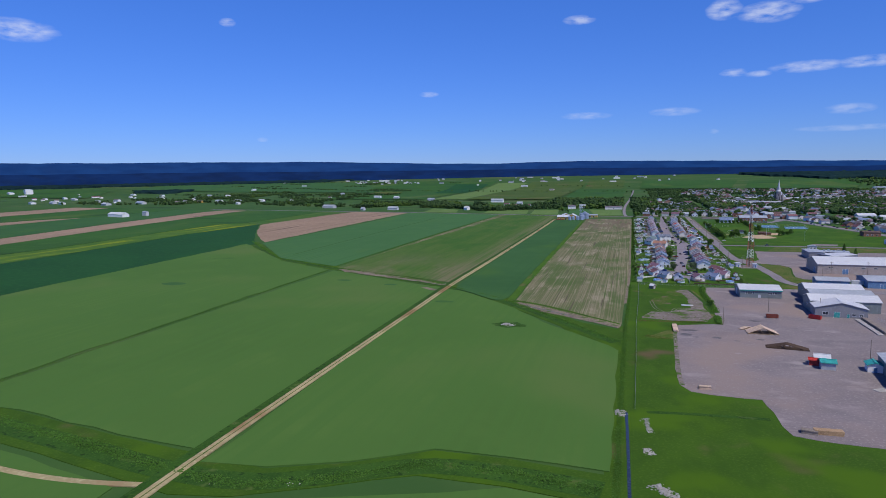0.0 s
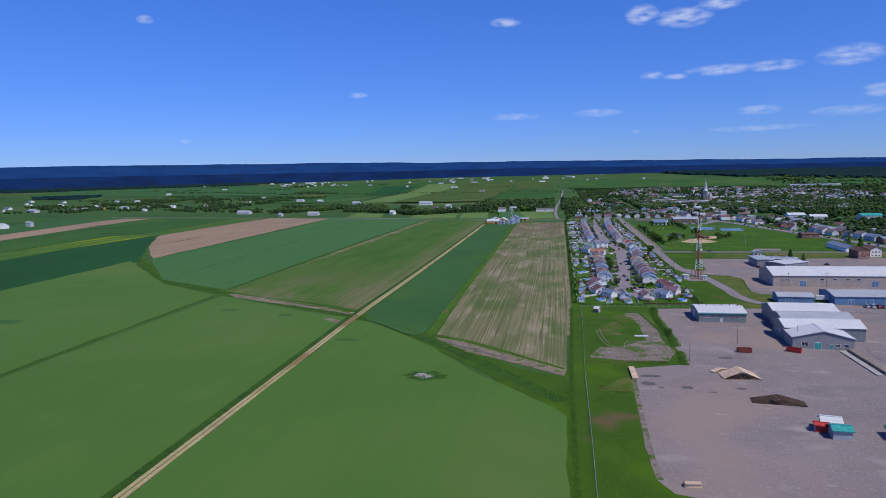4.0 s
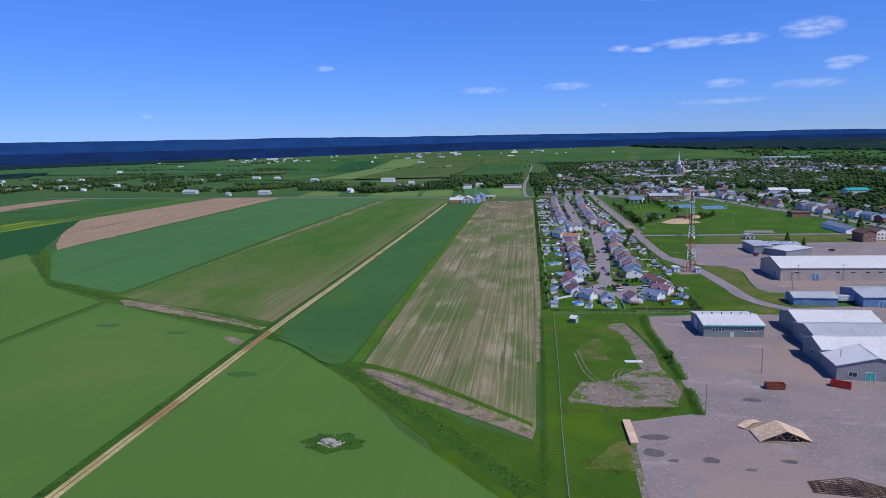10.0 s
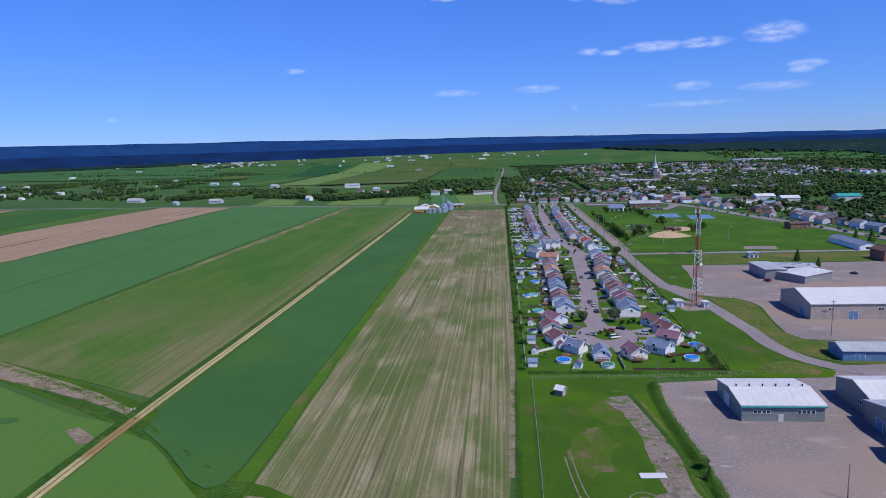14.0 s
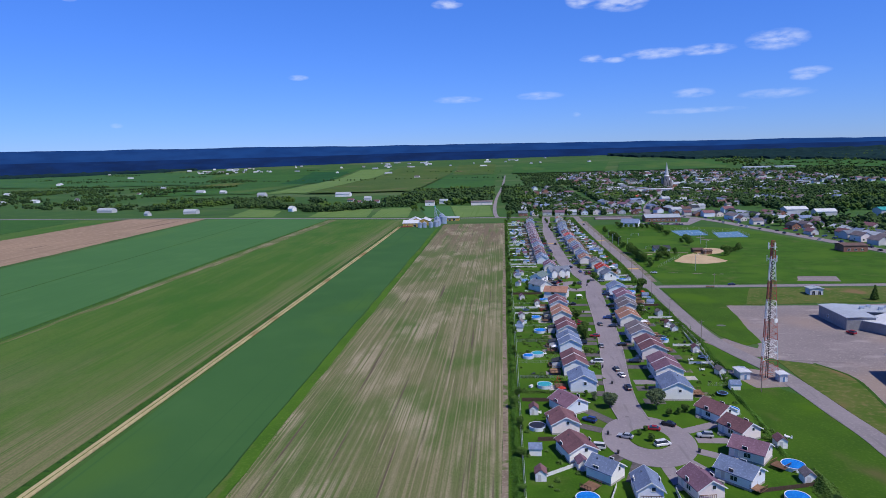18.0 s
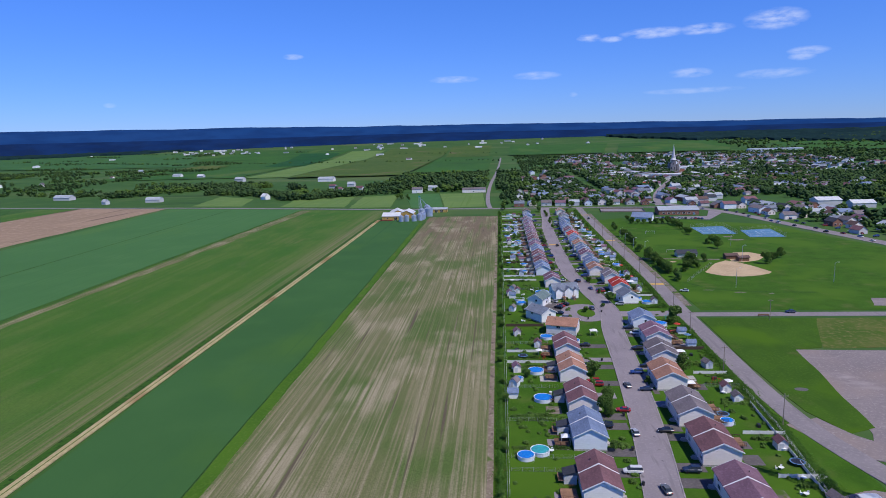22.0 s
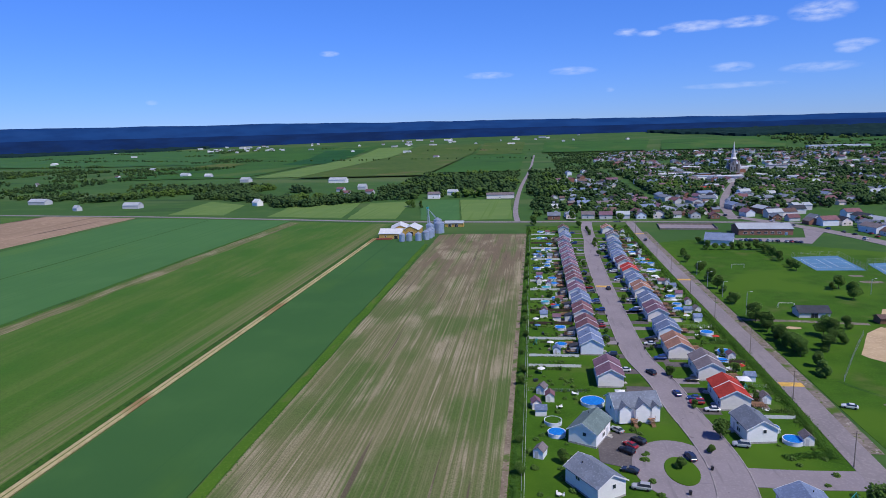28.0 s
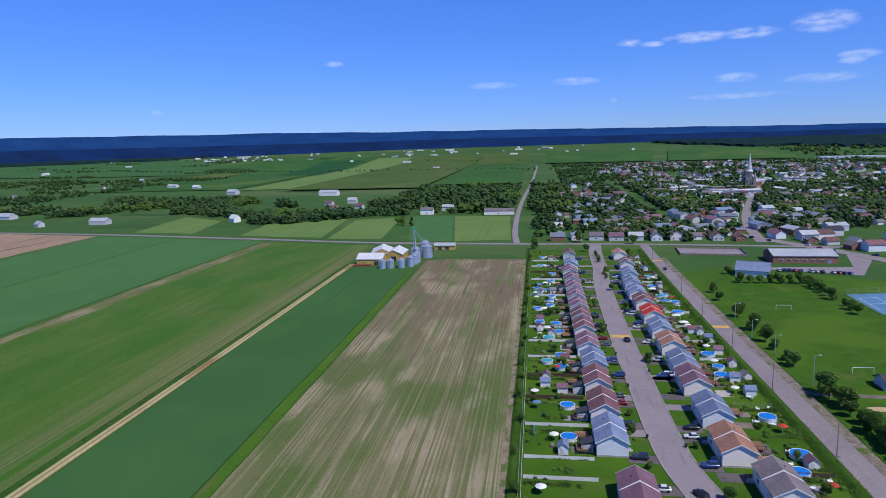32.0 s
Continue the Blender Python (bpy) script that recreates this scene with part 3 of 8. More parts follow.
bm = bmesh.new()
rings = [[bm.verts.new((r * math.cos(i * math.pi / 72), r * math.sin(i * math.pi / 72), far_rise(r * math.cos(i * math.pi / 72), r * math.sin(i * math.pi / 72)))) for i in range(144)] for r in (250, 600, 1200, 2200, 2900, 3600, 4300, 4950)]
c0 = bm.verts.new((0, 0, 0))
for i in range(144):
    j = (i + 1) % 144
    bm.faces.new((c0, rings[0][i], rings[0][j]))
    for p, q in zip(rings, rings[1:]):
        bm.faces.new((p[i], q[i], q[j], p[j]))
setting("ground", bm, "meadow", "flat green farmland reaching to the horizon", "ground")


def hills(name, r0, r1, crest, amp, material, label, seed):
    """A ridge round the horizon; crest: its height by bearing."""
    bm = bmesh.new()
    prev = None
    for i in range(1081):
        a = radians(i / 3.0)
        d = Vector((math.sin(a), math.cos(a), 0))
        k = noise.noise((d.x * 4 + seed, d.y * 4, 0)) * 0.7 + noise.noise((d.x * 15 + seed, d.y * 15, 3)) * 0.35 + noise.noise((d.x * 60, d.y * 60, seed)) * 0.14 + noise.noise((d.x * 240, d.y * 240, seed)) * 0.06
        bear = (i / 3.0 + 180) % 360 - 180
        top = float(np.interp(bear, [-180, -60, -25, -5, 10, 27, 60, 180], crest[:1] + crest + crest[-1:])) + amp * k
        foot = far_rise(d.x * r0, d.y * r0) - 4
        row = [bm.verts.new(d * (r0 + (r1 - r0) * q) + Vector((0, 0, foot + (top - foot) * z))) for q, z in ((0, 0), (0.15, 0.22), (0.4, 0.55), (0.75, 0.86), (1, 1))]
        if prev:
            for p in range(4):
                bm.faces.new((prev[p], row[p], row[p + 1], prev[p + 1]))
        prev = row
    return setting(name, bm, material, label, "hills")


# the ridges emit blue in place of the air haze before them
hill_near = emit_mix(surface("far_forest_haze", (0.006, 0.010, 0.010), None, None, 0.002, 0.02, 1.0, spec=0.0), (0.004, 0.026, 0.145), 0.9, (0.003, 0.017, 0.10))
hill_far = emit_mix(surface("far_hills_haze", (0.006, 0.009, 0.011), None, None, 0.002, 0.01, 1.0, spec=0.0), (0.009, 0.056, 0.245), 0.9, (0.006, 0.042, 0.20))
hills("backdrop_forest", 4300, 4520, [108, 109, 112, 108, 98, 95], 7, hill_near, "dark forest belt on the horizon with haze blue painted as glow", 1.0)
hills("backdrop_hills", 4480, 4800, [184, 184, 171, 152, 126, 118], 15, hill_far, "wooded hills along the horizon with blue haze painted as glow", 7.0)


def canopy(name, edge, r1, high, label, seed):
    """A closed forest seen from far off: one uneven sheet of tree tops; edge: bearings and distances of its near side."""
    bm = bmesh.new()
    prev = None
    n = int((edge[-1][0] - edge[0][0]) / 0.25)
    for i in range(n + 1):
        b = edge[0][0] + i * 0.25
        d = Vector((math.sin(radians(b)), math.cos(radians(b)), 0))
        r0 = float(np.interp(b, [q[0] for q in edge], [q[1] for q in edge])) + 160 * noise.noise((b * 0.35, seed, 0)) + 60 * noise.noise((b * 1.7, seed, 2))
        row = [bm.verts.new(d * r0 + Vector((0, 0, far_rise(d.x * r0, d.y * r0))))]
        for k in range(13):
            r = r0 + 6 + max(60.0, r1 - r0) * (k / 12) ** 1.4
            q = d * r
            row.append(bm.verts.new(q + Vector((0, 0, far_rise(q.x, q.y) + high * (0.8 + 0.5 * noise.noise((q.x * 0.03, q.y * 0.03, seed)) + 0.3 * noise.noise((q.x * 0.11, q.y * 0.11, seed)))))))
        if prev:
            for k in range(13):
                bm.faces.new((prev[k], row[k], row[k + 1], prev[k + 1]))
        prev = row
    return tagged(new(name, as_mesh(name, bm, "hazy_canopy")), label, "forest", "", "stuff")


canopy("north_east_forest", [(9, 4150), (13, 3800), (20, 3560), (27, 3250), (36, 2900), (60, 2700)], 4330, 13, "broad dark forest beyond the town with haze blue in its colour", 3.0)
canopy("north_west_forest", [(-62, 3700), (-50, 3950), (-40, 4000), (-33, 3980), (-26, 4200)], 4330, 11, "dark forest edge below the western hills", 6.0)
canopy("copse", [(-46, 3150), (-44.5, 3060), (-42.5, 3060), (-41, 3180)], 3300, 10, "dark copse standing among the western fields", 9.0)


def far_strip(name, x0, x1, y0, x2, x3, y1, material, label, lift):
    """A distant field as a strip from (x0..x1, y0) to (x2..x3, y1), lying on the rising land."""
    bm = bmesh.new()
    rows = []
    for i in range(13):
        t = i / 12
        a, b, y = x0 + (x2 - x0) * t, x1 + (x3 - x1) * t, y0 + (y1 - y0) * t
        rows.append([bm.verts.new((a + (b - a) * k / 6, y + 14 * noise.noise((k * 0.7, y * 0.01, x0)), far_rise(a + (b - a) * k / 6, y) + lift)) for k in range(7)])
    for p, q in zip(rows, rows[1:]):
        for k in range(6):
            bm.faces.new((p[k], p[k + 1], q[k + 1], q[k]))
    return setting(name, bm, material, label, "field")


for lift, q in enumerate((("field_far_pale", -612, -505, 1610, -755, -580, 3420, "crop_pale", "distant pale green strip field"),
          ("field_far_green", -1000, -640, 1620, -1560, -790, 3600, "crop_deep", "distant deep green field"),
          # cloud shadow over the far land, painted as a darker strip
          ("field_far_dark", -800, -655, 2250, -985, -790, 3300, "crop_shade", "distant dark green strip field"),
          ("field_far_bluish", -2500, -1130, 2420, -2900, -1620, 3500, "crop_bluish", "distant blue-green crop field"),
          ("field_far_west", -3300, -2100, 1750, -3500, -2550, 2350, "crop_deep", "distant green field in the west"),
          ("field_far_tan", -1075, -945, 2190, -1110, -990, 2420, "weeds", "distant tan patch of dry grass"),
          ("field_far_pasture", -490, -215, 1560, -560, -250, 3500, "pasture", "distant brownish green pasture"),
          ("field_far_meadow", -200, -25, 1640, -235, -20, 2700, "crop_deep", "distant green meadow"),
          ("field_far_plot", -215, -40, 2720, -240, -35, 3600, "pasture", "distant dull green plot"),
          ("field_far_north", 40, 420, 2750, 60, 560, 3500, "crop_deep", "distant green field beyond the town"),
          ("field_far_east", 470, 900, 2720, 600, 1150, 3400, "crop_deep", "distant green field beyond the town"),
          ("field_far_corner", 950, 1400, 2450, 1200, 1700, 3050, "crop_deep", "distant green field before the forest"))):
    far_strip(*q, 1.0 + 0.35 * lift)

# fields between the lane, the ditch and the cross road
patch("field_lane_side", [(-115.5, -195), (-122, 84), (-110, 78), (-74, 40), (-36, -12), (-9, -42), (-4.6, -50), (-4.6, -172), (-32, -170), (-54, -170), (-75, -184), (-96, -193)], 0.35, "crop_near", "even green cereal field beside the dirt lane", "field", wobble=2.0)
patch("field_middle", [(-121, -188), (-124, 0), (-128, 90), (-150, 98), (-240, 147), (-238, -176), (-203, -176), (-153, -185)], 0.34, "crop_near", "even green cereal field with faint darker patches", "field", wobble=2.0)
patch("field_outer", [(-242, -178), (-247, 150), (-318, 196), (-438, 322), (-408, -150)], 0.36, "crop_near", "broad green cereal field cut by a ditch", "field", wobble=2.0)
patch("field_front", [(-98, -212), (-60, -200), (-30, -188), (-6, -190), (-6, -330), (-115, -330)], 0.33, "crop_near", "green cereal field in front of the ditch", "field", wobble=1.5)
patch("field_front_outer", [(-128, -214), (-205, -198), (-420, -170), (-420, -330), (-122, -330)], 0.32, "crop_near", "green cereal field in front of the ditch", "field", wobble=1.5)
patch("field_dark_outer", [(-404, -150), (-402, -21), (-402, 99), (-430, 325), (-510, 453), (-592, 594), (-598, 549), (-600, 421), (-583, 267), (-573, 119), (-560, -150)], 0.3, "crop_shade", "dark green crop field", "field", wobble=2.0)
patch("field_yellow", [(-563, -150), (-576, 119), (-586, 267), (-603, 421), (-600, 560), (-604, 610), (-640, 616), (-662, 586), (-659, 457), (-647, 335), (-638, 239), (-641, 120), (-632, -150)], 0.3, "crop_yellow", "field of yellow flowering crop", "field", wobble=2.0)
patch("field_outer_green", [(-635, -150), (-644, 120), (-641, 239), (-650, 335), (-662, 457), (-665, 586), (-642, 620), (-655, 900), (-690, 955), (-868, 985), (-860, 900), (-788, 488), (-740, 257), (-735, -150)], 0.28, "crop_deep", "green strip field", "field", wobble=2.0)
patch("field_outer_tan", [(-738, -150), (-743, 257), (-791, 488), (-863, 900), (-868, 982), (-935, 990), (-940, 920), (-879, 583), (-819, 321), (-815, -150)], 0.26, "soil", "tan bare strip field", "field", wobble=2.0)
patch("field_far_dark", [(-818, -150), (-822, 321), (-882, 583), (-943, 920), (-938, 992), (-1075, 1012), (-1076, 858), (-1068, 709), (-1050, 509), (-1040, -150)], 0.26, "crop_bluish", "dark green strip field", "field", wobble=2.0)
patch("field_far_brown", [(-1044, -150), (-1054, 509), (-1072, 700), (-1112, 640), (-1120, 565), (-1110, -150)], 0.25, "soil", "thin brown ploughed strip", "field", wobble=2.0)
patch("field_far_green_strip", [(-1114, -150), (-1124, 565), (-1116, 645), (-1080, 720), (-1082, 1014), (-1340, 1060), (-1305, 719), (-1290, -150)], 0.25, "crop_deep", "green strip field", "field", wobble=2.0)
patch("field_far_tan_strip", [(-1294, -150), (-1309, 719), (-1344, 1060), (-1480, 1085), (-1461, 846), (-1450, -150)], 0.25, "soil", "tan bare strip field", "field", wobble=2.0)
patch("field_pink_soil", [(-428, 345), (-438, 600), (-450, 935), (-588, 958), (-598, 700), (-588, 592), (-510, 456), (-452, 375)], 0.12, "soil", "bare pinkish ploughed soil field", "field", wobble=2.0)
patch("field_behind_soil", [(-592, 600), (-590, 952), (-652, 950), (-645, 800), (-636, 622)], 0.2, "crop_mix", "green and tan mixed field", "field", wobble=2.0)
patch("field_dark", [(-251, 172), (-252, 500), (-246, 892), (-440, 926), (-425, 600), (-425, 335), (-330, 214)], 0.3, "crop_dark", "dense dark green crop field", "field", wobble=1.5)
patch("field_mixed", [(-129, 112), (-128, 400), (-130, 862), (-240, 886), (-248, 500), (-246, 165)], 0.2, "crop_mix", "patchy green field with tan wheel rows", "field", wobble=1.0)
patch("field_strip", [(-119, 100), (-120.5, 320), (-122, 765), (-84, 775), (-78.5, 745), (-77, 400), (-76.3, 199), (-75.5, 98), (-75.5, 63), (-77, 54), (-81, 52), (-87, 56), (-101, 71.5), (-116.5, 85.5)], 0.45, "crop_bluish", "dense dark green crop strip beside the lane", "field", wobble=0.6)
patch("field_stubble", [(-69, 54), (-71.8, 200), (-72.3, 400), (-73, 790), (-62, 797), (0.5, 795), (0, 400), (-1.5, 130), (-4, 2), (-5, -5), (-30, 14), (-50, 27), (-66.5, 43), (-70, 49.5)], 0.1, "stubble", "tan stubble field with straight furrow rows", "field", wobble=0.6)
# beyond the cross road
patch("field_pale_west", [(-425, 960), (-448, 1110), (-372, 1054), (-348, 946)], 0.3, "crop_pale", "pale green hay field", "field", wobble=2.0)
patch("field_pale_middle", [(-288, 930), (-300, 1048), (-216, 1070), (-196, 910)], 0.3, "crop_pale", "pale green hay field", "field", wobble=2.0)
patch("field_pale_east", [(-188, 905), (-202, 1056), (-150, 1074), (-135, 900)], 0.3, "crop_pale", "pale green hay field", "field", wobble=2.0)
patch("field_dark_beyond", [(-106, 888), (-141, 1080), (-90, 1084), (-66, 884)], 0.4, "crop_dark", "dark green crop plot", "field", wobble=1.0)
patch("field_bright_beyond", [(-64, 884), (-88, 1084), (-22, 1074), (-14, 890)], 0.3, "crop_pale", "bright green plot", "field", wobble=1.0)

# verges and ditch banks
patch("verge_front", [(-6, -330), (-6, -100), (24, -84), (60, -90), (60, -125), (200, -130), (200, -330)], 0.06, "grass", "rough bright green grass in front of the yard", "verge")
ribbon("ditch_water", [(-0.6, -126), (-0.2, -140), (0.3, -165), (0.8, -195), (1.2, -240)], 0.9, 0.10, "ditch_water", "thin dark water line in the boundary ditch", "ditch")
ribbon("verge_furrow", [(6, -124), (20, -122), (44, -121)], 2.2, 0.085, "ditch_grass", "faint furrow across the rough grass", "ditch")
patch("verge_boundary", [(-6, -100), (-6, -2), (-1, 2), (0.4, 130), (0.9, 838), (5, 838), (5.5, 142), (50, 140), (52, 122), (46, 60), (46, 16), (24, 8), (22, -36), (20, -100)], 0.065, "grass", "rough bright green grass strip along the field boundary", "verge")
patch("dirt_patch", [(7, 21), (20, 19), (40, 20), (43.4, 38), (42.6, 52), (41, 82), (39.3, 108), (37, 116.5), (30, 114), (33.4, 102), (34.5, 78), (35, 54), (24, 44), (12, 40)], 0.1, "dirt_mix", "bare trampled dirt with weeds beside the ditch", "yard", wobble=3.5, step=2.5)
ribbon("ditch_path", [(33, 121), (38, 119), (41.5, 106), (43, 84), (44.2, 56), (44.4, 34)], 1.5, 0.105, "weeds", "pale trodden grass path beside the ditch", "path")
patch("dirt_rows", [(8, -22), (22, -22), (22, -4), (18, -6)], 0.1, "weeds", "dry brown weeds at the yard edge", "verge", wobble=2.0, step=4)
patch("meadow_by_mast", [(78.5, 133), (80.6, 156), (77.6, 171), (79.4, 203), (79, 228), (88, 228), (96, 228), (100.5, 221), (101, 204), (102.6, 187), (101.8, 172), (105, 156), (111, 147), (116, 140), (112, 134)], 0.112, "grass", "bright green meadow below the mast", "verge", wobble=0.5, step=4)
patch("meadow_tip", [(97, 150), (103.5, 152), (110, 146.5), (113, 141), (108, 136.5), (92, 138), (86, 142)], 0.116, "weeds", "dry brown weeds where the meadow meets the yard", "verge", wobble=1.6, step=3)
patch("back_strip", [(4.6, 132.4), (41, 133), (78, 134.5), (78.4, 140), (56, 140.6), (8, 141)], 0.118, "bright_grass", "tall bright grass strip behind the gardens", "verge", wobble=0.5, step=3)
ribbon("field_edge_soil", [(-2.6, 60), (-0.9, 130), (-0.3, 180), (0.0, 245), (-0.3, 334), (0.2, 420), (0.5, 600), (0.6, 794)], 1.7, 0.17, "headland", "narrow bare brown edge of the stubble field", "field")
patch("meadow_wear", [(18, 60), (25, 64), (29, 80), (25, 92), (20, 88), (13, 76)], 0.075, "meadow_wear", "thin trampled grass with brown earth showing", "verge", wobble=4.0, step=2.5)
patch("meadow_wear", [(26, 95), (33, 92), (34, 106), (29, 112), (24, 106)], 0.075, "meadow_wear", "thin trampled grass with brown earth showing", "verge", wobble=3.0, step=2.5)
patch("mast_pad", [(83.5, 247), (92, 250), (100, 246), (101.5, 231), (88, 229)], 0.118, "gravel", "grey gravel pad round the mast", "yard", wobble=0.8, step=2)
patch("headland", [(-69.8, 49.6), (-64, 48.6), (-56, 43.4), (-45, 35), (-33, 24), (-16, 9), (-5, 0), (-5, -6), (-30, 12.5), (-50, 25.5), (-59, 33.5), (-66.6, 42.5)], 0.13, "headland", "bare brown headland of the stubble field", "field", wobble=0.9, step=3)
patch("headland_ruts", [(-67.5, 46.5), (-60, 39.5), (-47, 29), (-30, 15.5), (-30, 17), (-46.5, 30.6), (-59.5, 41)], 0.15, "mud", "dark wheel ruts along the headland", "field", wobble=0.5, step=3)
patch("headland_grass", [(-71, 56), (-68, 51.5), (-63.8, 49.4), (-52.4, 43.2), (-41.7, 34.5), (-30, 24.5), (-14, 10.5), (-5, 2.5), (-5, 5), (-14, 13), (-29, 27), (-41, 37.5), (-52, 46.2), (-64, 53.5)], 0.15, "grass", "green headland strip", "field", wobble=0.7, step=4)
patch("mixed_headland", [(-240, 156), (-222, 154), (-186, 135), (-156, 119), (-127, 100), (-127, 96), (-146, 106.5), (-173, 119), (-204, 132), (-228, 143)], 0.25, "headland", "bare brown headland of the patchy field", "field", wobble=1.5, step=5)
patch("lane_headland", [(-142, 85), (-139, 87.5), (-128, 79), (-126.5, 76), (-132, 76)], 0.37, "headland", "bare trampled earth beside the lane crossing", "field", wobble=1.0, step=3)
patch("field_edge", [(-244.5, 230), (-246, 500), (-244, 882), (-230, 878), (-234, 640), (-239, 450), (-242.5, 320)], 0.26, "worn_rows", "tan wheel-worn strip at the field edge", "field", wobble=2.6, step=5)
for x, y, rx, ry in ((29, -2, 4.0, 2.0), (26.5, -11.5, 2.6, 2.2), (31, -15.5, 1.4, 0.9), (40.5, -14.6, 2.2, 1.9), (60, -14, 2.0, 1.2), (64, 27, 3.2, 1.6), (49, -19, 1.5, 0.8)):
    bm = bmesh.new()
    prism(bm, [(x + rx * (1 + 0.35 * noise.noise((math.cos(i * 0.35) * 1.3 + x, math.sin(i * 0.35) * 1.3, y))) * math.cos(i * 0.349), y + ry * (1 + 0.35 * noise.noise((math.cos(i * 0.35) * 1.3 + x, math.sin(i * 0.35) * 1.3, y))) * math.sin(i * 0.349)) for i in range(18)], 0.0, 0.115)
    setting("mud_patch", bm, "mud", "damp dark mud patch in the gravel", "mud")
patch("ditch_bank", [(-420, -172), (-203, -196), (-153, -205), (-122, -211), (-112, -213), (-96, -210), (-75, -199), (-54, -187), (-30, -187), (-6, -190), (-6, -174), (-32, -171), (-54, -171), (-75, -185), (-96, -194), (-122, -190), (-153, -186), (-203, -177), (-420, -150)], 0.2, "grass", "rough green ditch bank between fields", "verge", wobble=1.0)
ribbon("ditch_channel", [(-420, -160), (-203, -187), (-153, -196), (-122, -202), (-96, -203), (-75, -193), (-54, -180), (-32, -179.5), (-6, -183)], 9.5, 0.23, "ditch_grass", "overgrown dark ditch channel", "ditch")
ribbon("farm_track", [(-205, -208), (-165, -214), (-140, -214), (-118, -210)], 2.4, 0.36, "dirt_lane", "pale farm track beside the ditch", "road")
ribbon("furrow_line", [(-330, 240), (-338, 500), (-345, 905)], 1.3, 0.33, "ditch_grass", "dark furrow line through the crop", "furrow")
ribbon("field_ditch_channel", [(-446, 345), (-330, 210), (-246, 162), (-140, 106), (-122, 94), (-74, 52), (-30, -2), (-6, -33)], 15.0, 0.12, "grass", "grassy field ditch", "ditch")
ribbon("field_ditch_bed", [(-446, 343), (-330, 208), (-246, 159), (-140, 103), (-122, 91), (-74, 50), (-30, -4), (-6, -35)], 6.0, 0.135, "ditch_grass", "dark grassy bed of the field ditch", "ditch")
ribbon("dirt_lane", [(-112, -330), (-117.5, -213), (-120, -101), (-122, 0), (-124.5, 98), (-123.5, 200), (-123.5, 320), (-124, 560), (-125, 690), (-126, 775)], 3.3, 0.385, "dirt_lane", "straight pale dirt farm lane", "road")
ribbon("lane_middle", [(-112, -330), (-117.5, -213), (-120, -101), (-122, 0), (-124.5, 98), (-123.5, 200), (-123.5, 320), (-124, 560), (-125, 690), (-126, 775)], 0.4, 0.392, "weeds", "weedy middle of the farm lane", "verge")
ribbon("lane_grass", [(-115.3, -330), (-120.8, -213), (-123.3, -101), (-125.3, 0), (-127.8, 98), (-126.6, 200), (-126.6, 320), (-127.1, 560), (-128.1, 690), (-129, 775)], 3.4, 0.372, "ditch_grass", "dark grass strip beside the farm lane", "verge")
disc_patch = [(-61 + 8.5 * math.cos(i * 0.314) * (1 + 0.2 * math.sin(i * 2.1)), -12.5 + 6.0 * math.sin(i * 0.314) * (1 + 0.2 * math.cos(i * 1.7))) for i in range(20)]
patch("weed_patch", disc_patch, 0.362, "ditch_grass", "dark weedy patch round the field stones", "verge", wobble=0.6, step=3)
patch("strip_verge", [(-74.6, 56), (-75.6, 120), (-76.0, 200), (-76.4, 400), (-77.6, 600), (-79, 745), (-75.6, 745), (-73.9, 600), (-72.6, 400), (-71.6, 200), (-71, 120), (-70, 56)], 0.16, "bright_grass", "bright green grass strip between two fields", "verge", wobble=0.9, step=4)
patch("boundary_corner", [(-46, 20), (-28, 5), (-5, -8), (-4, -46), (-12, -42), (-30, -20)], 0.07, "grass", "rough grass at the corner of the fields", "verge")
for x, y, rx, ry in ((-112, 40, 6, 3), (-210, 103, 6, 3), (-168, 92, 5, 2.5), (-330, 60, 10, 6)):
    patch("weed_patch", [(x + rx * math.cos(i * 0.393) * (1 + 0.25 * noise.noise((i * 0.9, x, 0))), y + ry * math.sin(i * 0.393) * (1 + 0.25 * noise.noise((i * 0.9, y, 4)))) for i in range(16)], 0.364, "crop_bluish", "darker patch in the green crop", "field", 0.02, 0.4, 2)
ribbon("cross_road", [(-1000, 1030), (-600, 966), (-450, 946), (-338, 922), (-240, 901), (-137, 877), (-66, 872), (1, 866), (50, 866), (140, 858), (260, 840)], 7.0, 0.25, "asphalt_old", "grey country cross road", "road")
ribbon("residential_street", [(57, 866), (54.5, 836), (52.5, 800), (51.6, 757), (47.8, 716), (46.5, 662), (45.8, 605), (45.6, 577), (45.7, 535), (45.7, 505), (46.6, 488), (50.0, 472), (51.8, 459), (52.2, 446), (55.5, 425), (56.5, 405), (53, 385), (51.5, 362), (50, 331), (45.5, 275), (41, 240), (39, 215), (40, 200)], 9.2, 0.20, "asphalt", "pale asphalt residential street", "road", kerb=True)
ribbon("side_street", [(48, 406), (70, 405), (89, 406)], 9.0, 0.21, "asphalt", "short asphalt side street", "road")
ribbon("collector_road", [(95.5, 866), (93.3, 790), (92.5, 700), (92.1, 622), (92.3, 540), (92.3, 467), (90.6, 415), (90.5, 375), (90, 334), (90, 311), (91.5, 285), (96, 266), (101.8, 247), (103.8, 222), (104.4, 206), (106.0, 190), (105.2, 174), (108.4, 158), (114, 148.5), (122, 141), (135, 135), (160, 129), (198, 122)], 7.4, 0.22, "asphalt_old", "wide grey collector road", "road")
ribbon("road_shoulder", [(99, 800), (97.6, 700), (97.3, 622), (97.2, 540), (97.2, 467), (95.8, 420)], 4.6, 0.14, "dirt_mix", "dusty pinkish road shoulder", "verge")
